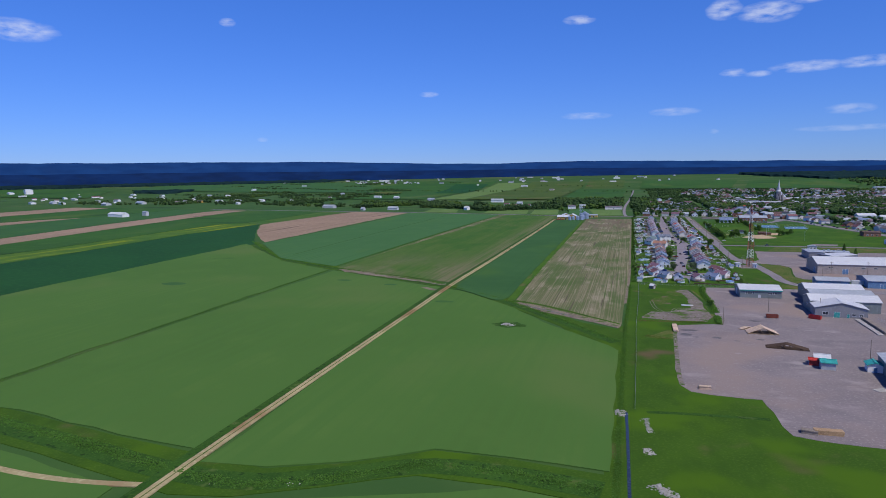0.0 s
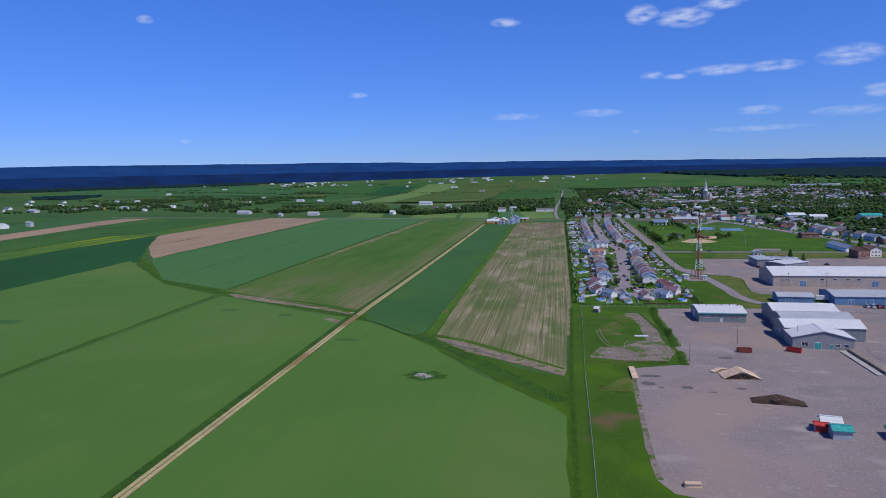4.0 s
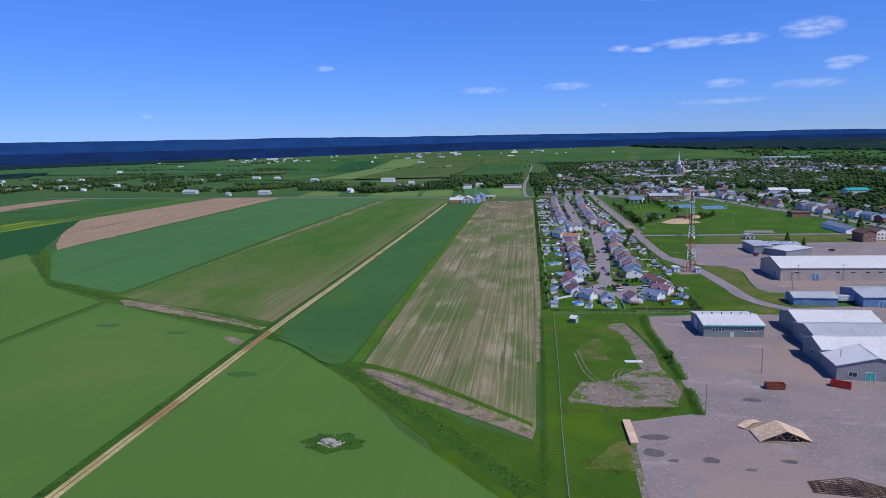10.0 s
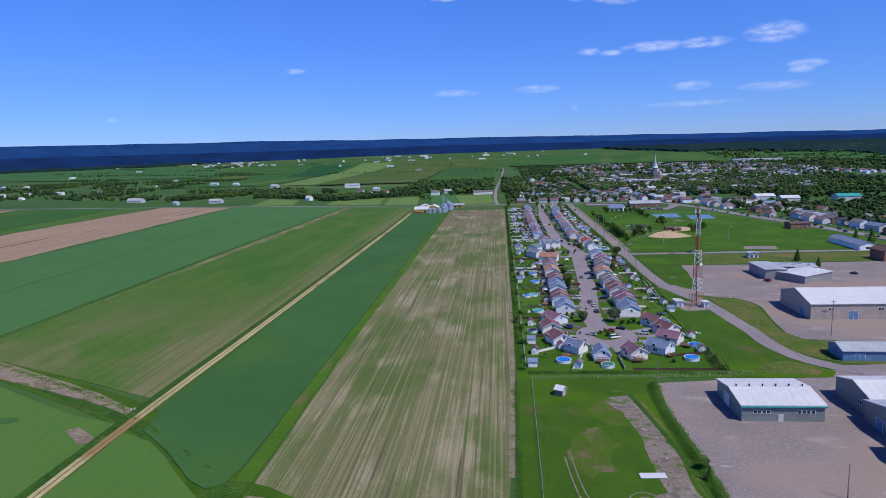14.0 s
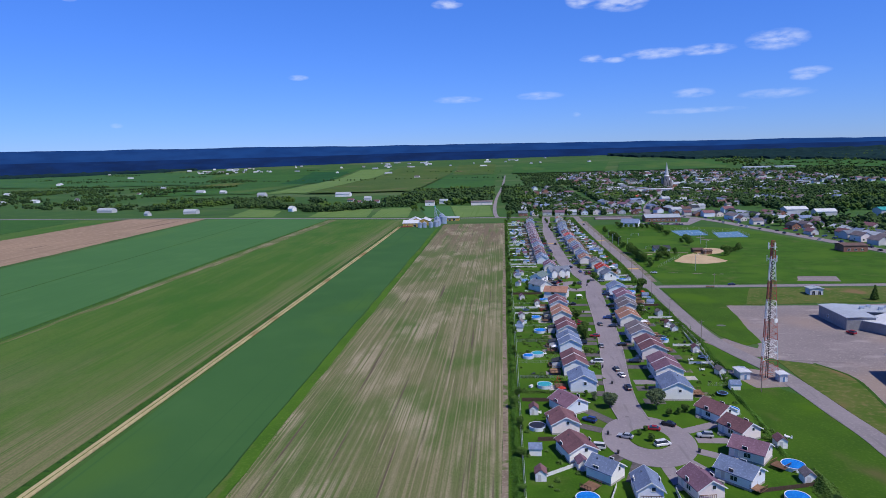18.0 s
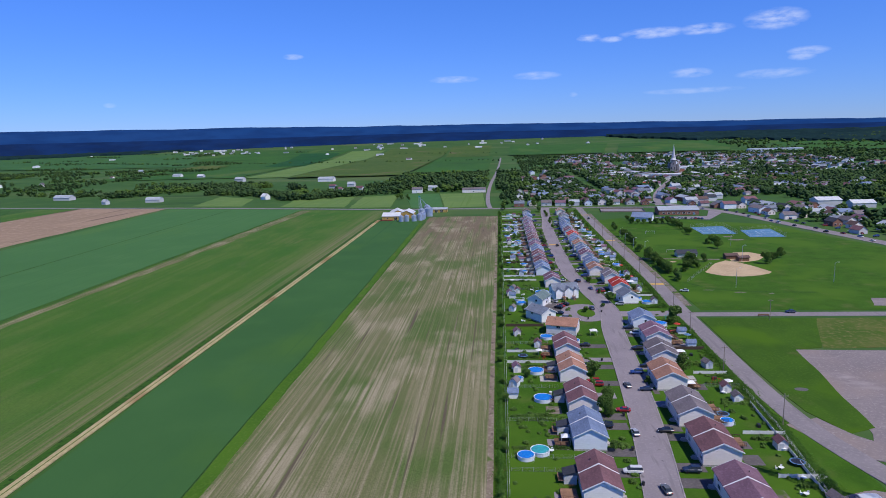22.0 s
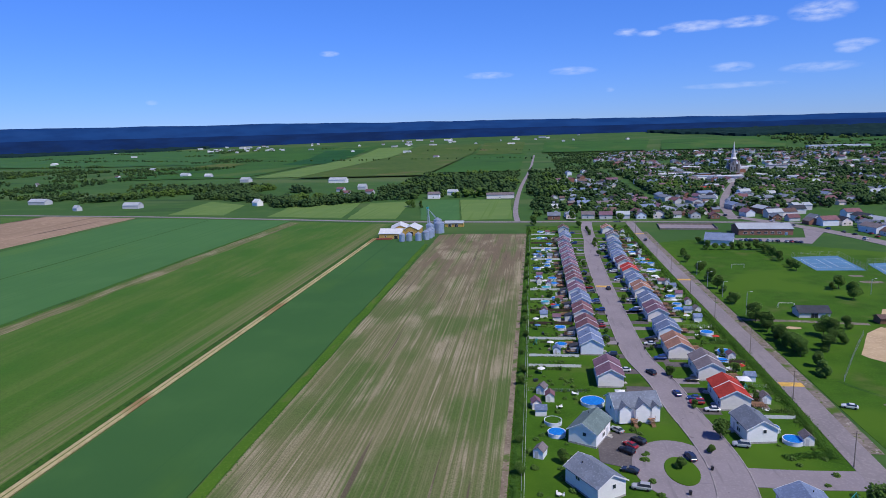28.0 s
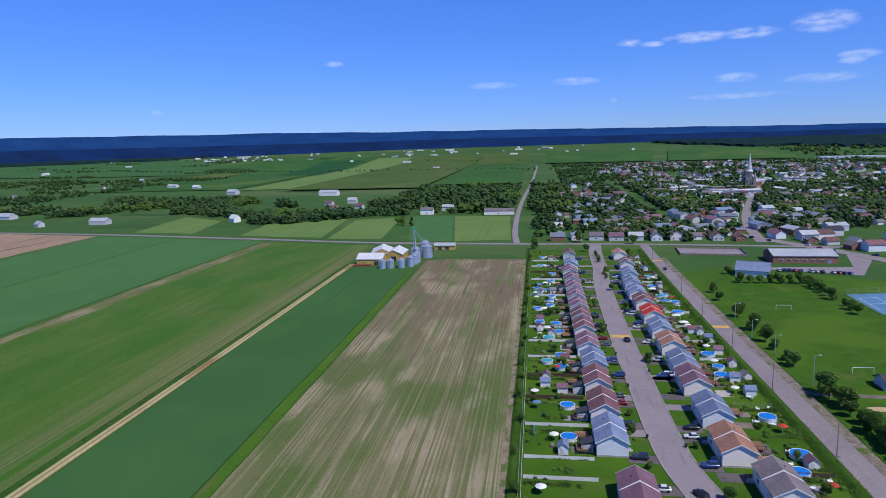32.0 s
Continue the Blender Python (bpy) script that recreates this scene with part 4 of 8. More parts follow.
ribbon("works_apron", [(92, 288), (99, 272), (112, 266), (135, 262)], 12.0, 0.16, "gravel", "gravel apron from the road into the lot", "yard")
ribbon("park_road", [(92, 404), (130, 404), (250, 404), (300, 402)], 6.5, 0.19, "asphalt_old", "grey road past the park", "road")
ribbon("highway", [(150, 1000), (188, 900), (243, 800), (262, 700), (285, 600), (310, 480), (340, 330), (370, 150)], 13.0, 0.24, "asphalt_old", "busy grey main road", "road")
ribbon("far_street", [(-8, 872), (-12, 930), (-14, 1075), (-12, 1300), (0, 1700), (10, 2600)], 5.5, 0.24, "asphalt", "straight street leading away through trees", "road")
ribbon("main_street", [(190, 870), (215, 1000), (280, 1200), (370, 1440), (500, 1900)], 9.0, 0.2, "asphalt", "town street", "road")


def disc(name, x, y, rx, ry, z, material, label, category, n=40, depth=0.3):
    bm = bmesh.new()
    prism(bm, [(x + rx * math.cos(2 * math.pi * i / n), y + ry * math.sin(2 * math.pi * i / n)) for i in range(n)], z - depth, z)
    return setting(name, bm, material, label, category)


disc("traffic_island", 41.7, 186.4, 5.8, 6.9, 0.32, "lawn", "round grassed island with a kerb", "island")
disc("traffic_island", 44.5, 407, 4.2, 7.0, 0.32, "lawn", "drop-shaped grassed island with a kerb", "island")
disc("cul_de_sac", 41.4, 186, 13.2, 17.0, 0.19, "asphalt", "round asphalt turning circle", "road")
disc("turning_bulb", 44.0, 408, 11.5, 15.5, 0.18, "asphalt", "widened asphalt bend", "road")
patch("shared_driveway", [(24.5, 410), (33.5, 406.5), (36.5, 418), (37, 427), (28, 427.5), (25, 424)], 0.15, "drive", "dark asphalt forecourt between two houses", "driveway", 0.2)
ribbon("pavilion_path", [(99, 544), (103, 542.5), (110, 542.2), (120, 541.8), (137.3, 539.6), (150, 538)], 3.2, 0.16, "dirt_mix", "pale gravel path to the park pavilion", "path")
disc("bare_patch", 116, 531.5, 4.2, 1.9, 0.125, "sand", "worn sandy patch in the lawn", "lawn")

# yard, lots, park
patch("gravel_yard", [(110, 133.5), (73, 131.4), (61, 129.5), (49.5, 127.5), (47.6, 109), (48, 94), (48.6, 76), (47.5, 58), (46, 40), (46, 16), (24, 8), (21.5, -22), (18.6, -77), (18.6, -92), (22, -99), (34, -101.5), (45, -102), (46.4, -114), (46.5, -126), (48, -133.5), (54.4, -135.5), (70, -137), (200, -142), (200, 140), (150, 150), (118, 146)], 0.10, "gravel", "dusty grey-pink gravel yard with tyre tracks", "yard", wobble=1.6, step=5)
ribbon("yard_edge", [(22.5, 2), (21.3, -22), (19, -77), (19.4, -92)], 1.8, 0.112, "dirt_mix", "weedy ragged edge of the gravel yard", "yard")
for pts in ([(12, 72), (12.6, 60), (14, 48), (18, 38)], [(13.8, 72), (14.4, 60), (15.8, 49), (19.6, 39)], [(23, 40), (24, 50), (28, 55), (33, 52), (35, 44)], [(24.6, 40), (25.6, 48.5), (28.4, 52.6), (31.8, 50.4), (33.4, 44)], [(26, 36), (30, 44), (37, 49)], [(27.6, 35), (31.6, 42.6), (38, 47)]):
    ribbon("tyre_track", pts, 0.42, 0.085, "dirt_mix", "bare curved tyre track through the grass", "track")
ribbon("meadow_ditch", [(38, 118), (40.5, 100), (43, 80), (44.6, 60), (44.4, 40)], 1.6, 0.118, "ditch_grass", "narrow green ditch beside the brush", "ditch")
patch("sports_park", [(100, 412), (100, 745), (125, 760), (190, 735), (246, 700), (300, 480), (300, 410)], 0.10, "lawn", "mown green park lawn", "lawn", wobble=0.5)
patch("lawn_triangle", [(95.6, 398), (147, 397), (143.7, 390), (130, 356), (118.7, 353), (114.4, 317), (110.7, 284), (101.6, 280), (96.4, 295), (94.5, 333)], 0.15, "grass", "green verge below the park road", "lawn", wobble=0.8, step=5)
patch("weedy_strip", [(143.7, 397), (300, 396), (290, 362), (158, 357), (130, 355)], 0.14, "weeds", "patchy green and brown weeds", "verge", wobble=1.5, step=6)
patch("grey_hardstand", [(190, 433), (213, 431.6), (208, 415), (183.5, 418.5)], 0.13, "gravel", "small grey hardstand in the park lawn", "yard", wobble=1.0, step=3)
patch("gravel_lot", [(118.7, 353.3), (165.9, 352), (290, 362), (290, 150), (175, 165), (134, 178), (122, 180), (119, 190), (121, 208), (126, 234), (125, 246), (118, 256), (107, 261), (103, 270), (108, 280), (114.4, 317)], 0.09, "gravel", "grey gravel parking lot", "yard", wobble=1.0)
patch("weedy_triangle", [(107.3, 260), (119, 255), (126, 244), (126.5, 234), (121, 208), (119, 189), (124, 176), (134, 178), (150, 160), (138, 148), (126, 148), (117, 154), (111.6, 162), (109, 176), (109.8, 190), (108.4, 206), (107.6, 222), (106.8, 240)], 0.13, "weeds", "brown and green weedy verge", "verge", wobble=0.8, step=4)
ribbon("lot_ditch", [(119.5, 256), (125.6, 244), (126, 234), (120.8, 208), (118.8, 190)], 1.2, 0.15, "ditch_grass", "dark weedy ditch along the gravel lot", "ditch")
patch("school_lot", [(159, 756), (206, 738), (235, 790), (228, 812), (212, 765), (160, 764)], 0.14, "asphalt", "asphalt school car park", "car park")
patch("ball_diamond", [(152.5, 534), (143, 525), (128.5, 498.5), (129.5, 495), (134, 489), (140, 486), (146, 485), (152, 486), (158, 488.6), (164, 492.5), (167.6, 497), (163.8, 513), (158.4, 527)], 0.14, "sand", "fan-shaped sandy orange baseball infield", "infield", wobble=0.5, step=3)
patch("ball_diamond", [(155.5, 531.5), (161.4, 527), (173.5, 533.8), (182, 546), (183, 554.4), (178, 563.5), (167, 562.5), (159, 548)], 0.135, "sand", "small sandy baseball infield", "infield", wobble=0.5, step=3)
for x, y, rx, ry in ((188.5, 617.7, 6, 3), (187.5, 632.5, 4, 2.5), (116.5, 452.3, 3, 0.8), (131, 446.7, 3.5, 1.0), (146, 444, 1.5, 0.8), (155, 716, 3, 1.6)):
    disc("bare_patch", x, y, rx, ry, 0.122, "dirt_mix", "worn sandy patch in the park lawn", "lawn", 18)
ribbon("lawn_swale", [(108.7, 471.3), (114, 461.6), (122.3, 452.7), (131.6, 450.3), (150.7, 446.3), (170, 446)], 1.6, 0.118, "ditch_grass", "shallow dark swale in the park lawn", "ditch")
disc("bare_patch", 102.9, 312.5, 2.2, 1.5, 0.168, "mud", "dark muddy spot in the verge", "mud", 16)
patch("tennis_court", [(174, 688), (203, 692), (199.5, 647), (172.3, 646.8)], 0.16, "court", "blue tennis court behind a fence", "court")
patch("tennis_court", [(209, 666), (236, 672.8), (231, 629), (203.5, 628.5)], 0.16, "court", "blue tennis court behind a fence", "court")
for a, b, c, d in (((174, 688), (203, 692), (199.5, 647), (172.3, 646.8)), ((209, 666), (236, 672.8), (231, 629), (203.5, 628.5))):
    # white lines of the courts
    def on(u, v):
        return (d[0] + (c[0] - d[0]) * u + (a[0] - d[0] + (b[0] - a[0] - c[0] + d[0]) * u) * v, d[1] + (c[1] - d[1]) * u + (a[1] - d[1] + (b[1] - a[1] - c[1] + d[1]) * u) * v)
    for k in (0.1, 0.58):
        for u0, v0, u1, v1 in ((k, 0.2, k + 0.32, 0.2), (k, 0.8, k + 0.32, 0.8), (k, 0.2, k, 0.8), (k + 0.32, 0.2, k + 0.32, 0.8), (k, 0.5, k + 0.32, 0.5)):
            ribbon("court_line", [on(u0, v0), on(u1, v1)], 0.22, 0.172, "white", "white painted court line", "marking", 0.01)
patch("rink_floor", [(114, 812), (160, 807), (163, 836), (117, 842)], 0.13, "asphalt", "grey asphalt rink floor", "rink")
patch("neighbourhood_lawns", [(4, 142), (5, 838), (92, 838), (91, 420), (93, 300), (96, 228), (88, 140)], 0.08, "lawn", "green back gardens and front lawns", "lawn")

# driveways of the houses round the first circle
for hx, hy in ((20.5, 208.5), (17.2, 193.5), (19.5, 176), (25.5, 163.5), (34.3, 155.2), (48, 156.5), (59.2, 163), (66.2, 176), (68.3, 190), (65.8, 203)):
    cx, cy = 41.4 - hx, 186 - hy
    d = math.hypot(cx, cy)
    cx, cy = cx / d, cy / d
    ribbon("driveway", [(hx + cx * 4.5 - cy * 3.5, hy + cy * 4.5 + cx * 3.5), (hx + cx * (d - 13.5) - cy * 2.0, hy + cy * (d - 13.5) + cx * 2.0)], 3.6, 0.15, "drive" if hx < 40 else "asphalt", "short driveway from the circle to a house", "driveway")

# ---- houses ----
WINDOW, PANE = None, None


def gable_roof(w, l, eave, ridge, over=0.45, thick=0.2, hip=0.0):
    bm = bmesh.new()
    hw, hl = w / 2 + over, l / 2 + over
    drop = (ridge - eave) / (w / 2) * over
    for s in (-1, 1):
        top = [(0, -hl + hip, ridge), (0, hl - hip, ridge), (s * hw, hl, eave - drop), (s * hw, -hl, eave - drop)]
        hi = [bm.verts.new((x, y, z + thick)) for x, y, z in top]
        lo = [bm.verts.new((x, y, z)) for x, y, z in top]
        bm.faces.new(hi)
        bm.faces.new(lo[::-1])
        for i in range(4):
            j = (i + 1) % 4
            bm.faces.new((hi[i], lo[i], lo[j], hi[j]))
    return bm


def gable_walls(w, l, eave, ridge, z0=0.0):
    bm = bmesh.new()
    sec = [(-w / 2, z0), (w / 2, z0), (w / 2, eave), (0, ridge), (-w / 2, eave)]
    a = [bm.verts.new((x, -l / 2, z)) for x, z in sec]
    b = [bm.verts.new((x, l / 2, z)) for x, z in sec]
    bm.faces.new(a)
    bm.faces.new(b[::-1])
    for i in range(5):
        j = (i + 1) % 5
        bm.faces.new((a[i], a[j], b[j], b[i]))
    return bm


MESHES = {}


def shared(key, make):
    if key not in MESHES:
        MESHES[key] = make()
    return MESHES[key]


def opening(name, parent, x, y, z, w, h, face, frame_mat="white", pane_mat="glass", depth=0.12):
    """A window or door on a wall that faces -y, +y, -x or +x: a frame with a recessed pane."""
    def frame_mesh():
        bm = bmesh.new()
        t = 0.1
        box(bm, -w / 2 - t, -depth, -t, -w / 2, 0.06, h + t)
        box(bm, w / 2, -depth, -t, w / 2 + t, 0.06, h + t)
        box(bm, -w / 2, -depth, -t, w / 2, 0.06, 0)
        box(bm, -w / 2, -depth, h, w / 2, 0.06, h + t)
        if w > 1.3:
            box(bm, -0.04, -depth, 0, 0.04, 0.06, h)
        return as_mesh(name, bm, frame_mat)

    def pane_mesh():
        bm = bmesh.new()
        box(bm, -w / 2, -depth * 0.5, 0, w / 2, 0.06, h)
        return as_mesh("pane" if name == "window" else "panel", bm, pane_mat)
    turn = {"-y": 0, "+x": 90, "+y": 180, "-x": -90}[face]
    o = part(name, shared((name, w, h, frame_mat, depth), frame_mesh), None, parent)
    o.matrix_basis = pose(x, y, z, 0, 0, turn)
    p = part("pane" if name == "window" else "panel", shared((name + "p", w, h, pane_mat, depth), pane_mesh), None, o)
    return o


ROOF_WORDS = {"roof_red": "dark red", "roof_purple": "purple-red", "roof_blue": "slate blue", "roof_orange": "terracotta orange", "roof_grey": "grey-brown", "roof_green": "grey-green", "roof_bright": "bright red", "roof_brown": "dark brown", "roof_slate": "slate grey", "roof_dark": "near-black"}
WALL_WORDS = {"wall_white": "white", "wall_beige": "beige", "wall_blue": "pale blue", "wall_grey": "grey", "wall_pink": "pinkish beige"}


def duplex(x, y, w, l, roof, wall, street, turn=0.0, pair=True, eave=4.3, ridge=6.6, group="houses along the street"):
    """Semi-detached house with its ridge along the street; street: +1 if the street lies on its +x side."""
    kind = "semi-detached" if pair else "detached"
    h = thing("house", f"{kind} {WALL_WORDS[wall]} house with {ROOF_WORDS[roof]} shingle roof", "house", x, y, 0.05, turn, group)

    def foundation():
        bm = bmesh.new()
        box(bm, -w / 2 - 0.05, -l / 2 - 0.05, 0, w / 2 + 0.05, l / 2 + 0.05, 0.55)
        return as_mesh("foundation", bm, "concrete")
    part("foundation", shared(("fd", w, l), foundation), None, h)
    part("wall", shared(("wl", w, l, eave, ridge, wall), lambda: as_mesh("wall", gable_walls(w, l, eave, ridge, 0.5), wall)), None, h)
    part("roof", shared(("rf", w, l, eave, ridge, roof), lambda: as_mesh("roof", gable_roof(w, l, eave, ridge), roof)), None, h)
    if pair:
        def fire_wall():
            bm = bmesh.new()
            for s in (-1, 1):
                p = [(0, ridge + 0.42), (s * (w / 2 + 0.5), eave - 0.02)]
                a = [(p[0][0], y0, p[0][1] - k) for y0 in (-0.16, 0.16) for k in (0, 0.35)]
                b = [(p[1][0], y0, p[1][1] - k) for y0 in (-0.16, 0.16) for k in (0, 0.35)]
                va, vb = [bm.verts.new(q) for q in a], [bm.verts.new(q) for q in b]
                for i, j in ((0, 1), (1, 3), (3, 2), (2, 0)):
                    bm.faces.new((va[i], va[j], vb[j], vb[i]))
                bm.faces.new((vb[0], vb[1], vb[3], vb[2]))
                bm.faces.new((va[0], va[1], va[3], va[2]))
            return as_mesh("fire_wall", bm, "white")
        part("fire_wall", shared(("fw", w, eave, ridge), fire_wall), None, h, "raised white party wall over the roof")

    def vent():
        bm = bmesh.new()
        lathe(bm, [(0.0, 0.6), (0.15, 0.58), (0.15, 0.4), (0.1, 0.4), (0.1, 0.0)], 8)
        return as_mesh("roof_vent", bm, "dark")
    v = part("roof_vent", shared("vent", vent), None, h)
    v.location = (street * -w * 0.18, l * 0.24, eave + (ridge - eave) * 0.64)
    if not pair:
        opening("window", h, 0.6, -l / 2, 3.0, 0.9, 1.0, "-y")
    for e in (-1, 1):
        def rake():
            """White boards along the sloping edges of one gable."""
            bm = bmesh.new()
            drop = (ridge - eave) / (w / 2) * 0.5
            for q in (-1, 1):
                a, b = (0, ridge + 0.24), (q * (w / 2 + 0.5), eave - drop + 0.24)
                va = [bm.verts.new((px, py, pz)) for px, pz in (a, b, (b[0], b[1] - 0.34), (a[0], a[1] - 0.34)) for py in (0.0, 0.06)]
                for f4 in ((0, 2, 4, 6), (1, 3, 5, 7), (0, 1, 3, 2), (2, 3, 5, 4), (4, 5, 7, 6)):
                    bm.faces.new([va[i] for i in f4])
            return as_mesh("rake_board", bm, "white")
        part("rake_board", shared(("rb", w, eave, ridge), rake), None, h, "white rake board").location = (0, -l / 2 - 0.515 if e < 0 else l / 2 + 0.455, 0)
    f = "+x" if street > 0 else "-x"
    for k in ((-0.32, 0.32) if pair else (0.1,)):
        opening("window", h, street * w / 2, k * l - 1.2, 1.3, 1.7, 1.2, f)
        opening("window", h, street * w / 2, k * l - 0.5, 3.1, 1.2, 1.1, f)
        opening("door", h, street * w / 2, k * l + 1.6, 0.6, 0.95, 2.1, f, pane_mat="wall_grey")
        opening("window", h, -street * w / 2, k * l, 2.9, 1.5, 1.1, "-x" if street > 0 else "+x")

        def stoop():
            bm = bmesh.new()
            box(bm, 0, -0.9, 0, 1.3, 0.9, 0.55)
            box(bm, 1.3, -0.6, 0, 1.7, 0.6, 0.28)
            return as_mesh("stoop", bm, "concrete")
        s = part("stoop", shared("stoop", stoop), None, h)
        s.matrix_basis = pose(street * w / 2, k * l + 1.6, 0, 0, 0, 0 if street > 0 else 180)
    return h


LEFT = [(22.5 + 4.7, 228, "roof_blue", "wall_blue", 0, 9.5), (26.6, 248, "roof_red", "wall_white", 1, 15), (27.4, 275, "roof_blue", "wall_blue", 1, 15), (28.5, 298, "roof_red", "wall_pink", 1, 15), (28.3, 325, "roof_orange", "wall_beige", 1, 15), (28.8, 349, "roof_red", "wall_pink", 1, 15),
        (34, 468, "roof_purple", "wall_beige", 1, 15), (30.8, 500, "roof_blue", "wall_blue", 1, 15), (30.9, 521, "roof_red", "wall_pink", 1, 15), (30.8, 543, "roof_red", "wall_pink", 1, 15), (31.5, 563, "roof_blue", "wall_blue", 1, 15), (30.8, 584, "roof_purple", "wall_white", 1, 15), (31, 608, "roof_red", "wall_pink", 1, 15), (31, 627, "roof_red", "wall_beige", 1, 14), (31, 647, "roof_purple", "wall_beige", 1, 14), (31, 668, "roof_purple", "wall_beige", 1, 14), (31, 689, "roof_purple", "wall_beige", 1, 14), (31, 711, "roof_purple", "wall_pink", 1, 14), (31, 735, "roof_purple", "wall_pink", 1, 14), (33, 760, "roof_blue", "wall_white", 1, 15), (33.5, 800, "roof_brown", "wall_grey", 0, 13)]
RIGHT = [(57.8, 222, "roof_blue", "wall_white", 0, 11), (59.8, 243, "roof_purple", "wall_beige", 1, 16), (60, 268, "roof_red", "wall_pink", 1, 16), (60.2, 291, "roof_grey", "wall_beige", 1, 16), (60.4, 318, "roof_orange", "wall_beige", 1, 15), (64, 341, "roof_grey", "wall_pink", 1, 15), (67, 364, "roof_purple", "wall_pink", 1, 15), (66.5, 387, "roof_blue", "wall_blue", 0, 11),
         (69.5, 452, "roof_bright", "wall_beige", 1, 15), (68.8, 476, "roof_grey", "wall_beige", 1, 15), (64, 497, "roof_orange", "wall_beige", 1, 15), (64.6, 520, "roof_blue", "wall_blue", 1, 15), (64.7, 545, "roof_purple", "wall_pink", 1, 15), (65, 563, "roof_blue", "wall_white", 1, 15), (65.2, 587, "roof_orange", "wall_beige", 1, 15), (65.2, 609, "roof_blue", "wall_blue", 1, 15), (65.6, 633, "roof_bright", "wall_beige", 1, 15), (65.4, 657, "roof_red", "wall_beige", 1, 15), (65.2, 679, "roof_blue", "wall_blue", 1, 15), (65.8, 702, "roof_blue", "wall_blue", 1, 15), (68, 728, "roof_blue", "wall_blue", 1, 15), (70.5, 761, "roof_grey", "wall_beige", 1, 15), (70.5, 798, "roof_orange", "wall_beige", 1, 15)]
LEFT = [(x - (1.2 if y > 480 else 1.0 if y > 440 else 0), y, *q) for x, y, *q in LEFT]
RIGHT = [(x - (2.2 if y > 480 else 1.3 if y > 440 else 0), y, *q) for x, y, *q in RIGHT]
for row, street in ((LEFT, 1), (RIGHT, -1)):
    for x, y, roof, wall, pair, l in row:
        duplex(x, y, (8.5 if street > 0 else 8.8) if y > 440 else (9.0 if street > 0 else 9.8), l, roof, wall, street, pair=bool(pair))
for x, y, w, l, roof, wall, street, turn in ((20.5, 208.5, 8.6, 9.5, "roof_purple", "wall_blue", 1, 32), (17.2, 193.5, 8.4, 8.6, "roof_red", "wall_pink", 1, 8), (19.5, 176, 8.4, 9.6, "roof_red", "wall_white", 1, 18), (25.5, 163.5, 6.4, 7.4, "roof_blue", "wall_white", 1, 48), (34.3, 155.2, 6.2, 8.2, "roof_blue", "wall_blue", 1, 0), (47.6, 156.8, 7.0, 9.0, "roof_purple", "wall_pink", -1, 16), (59, 163, 7.2, 9.4, "roof_blue", "wall_blue", -1, 44), (66.4, 176, 7.2, 9.0, "roof_purple", "wall_pink", -1, 52), (68.3, 190, 7.3, 8.8, "roof_red", "wall_pink", -1, 28), (65.8, 203, 7.6, 9.2, "roof_red", "wall_white", -1, 32)):
    duplex(x, y, w, l, roof, wall, street, turn, pair=False, eave=3.2, ridge=5.3, group="houses round the turning circle")
for x, y, w, l, roof, wall, street, turn in (
(22, 397, 8.5, 12, "roof_slate", "wall_white", 1, 35), (23, 424, 8, 11.5, "roof_green", "wall_white", 1, -25), (30.5, 377, 10, 13, "roof_orange", "wall_beige", 1, 75), (68.3, 429, 8.2, 10.5, "roof_slate", "wall_white", -1, 8)):
    duplex(x, y, w, l, roof, wall, street, turn, pair=False, group="houses round the turning circles")



# two-storey house with two gabled bays towards the forecourt
big = duplex(36.8, 439, 9, 13.5, "roof_slate", "wall_white", 1, -78, pair=False, eave=5.0, ridge=7.7, group="houses round the turning circles")
for k, wide in ((-4.2, 3.4), (1.2, 4.4), (5.0, 2.6)):
    bay = part("bay", as_mesh("bay", gable_walls(wide, 1.4, 4.9, 4.9 + wide * 0.42, 0.5), "wall_white"), None, big, "white gabled bay")
    bay.matrix_basis = pose(5.1, k, 0, 0, 0, 90)
    cap = part("bay_roof", as_mesh("bay_roof", gable_roof(wide, 4.4, 4.9, 4.9 + wide * 0.42, 0.25, 0.15), "roof_slate"), None, big)
    cap.matrix_basis = pose(3.7, k, 0, 0, 0, 90)
for k in (-1.6, 3.6):
    bm = bmesh.new()
    box(bm, 5.0, k - 1.0, 1.6, 6.6, k + 1.0, 1.75)
    for i in range(6):
        box(bm, 6.6 + i * 0.3, k - 0.6, 1.3 - i * 0.25, 6.9 + i * 0.3, k + 0.6, 1.45 - i * 0.25)
    for q in (-0.95, 0.85):
        box(bm, 6.5, k + q, 0.0, 6.6, k + q + 0.1, 2.7)
    part("porch_stair", bm, "deck", big, "brown wooden porch stair")

# glazed garden room and lean-tos at the backs of the houses
rng = random.Random(44)
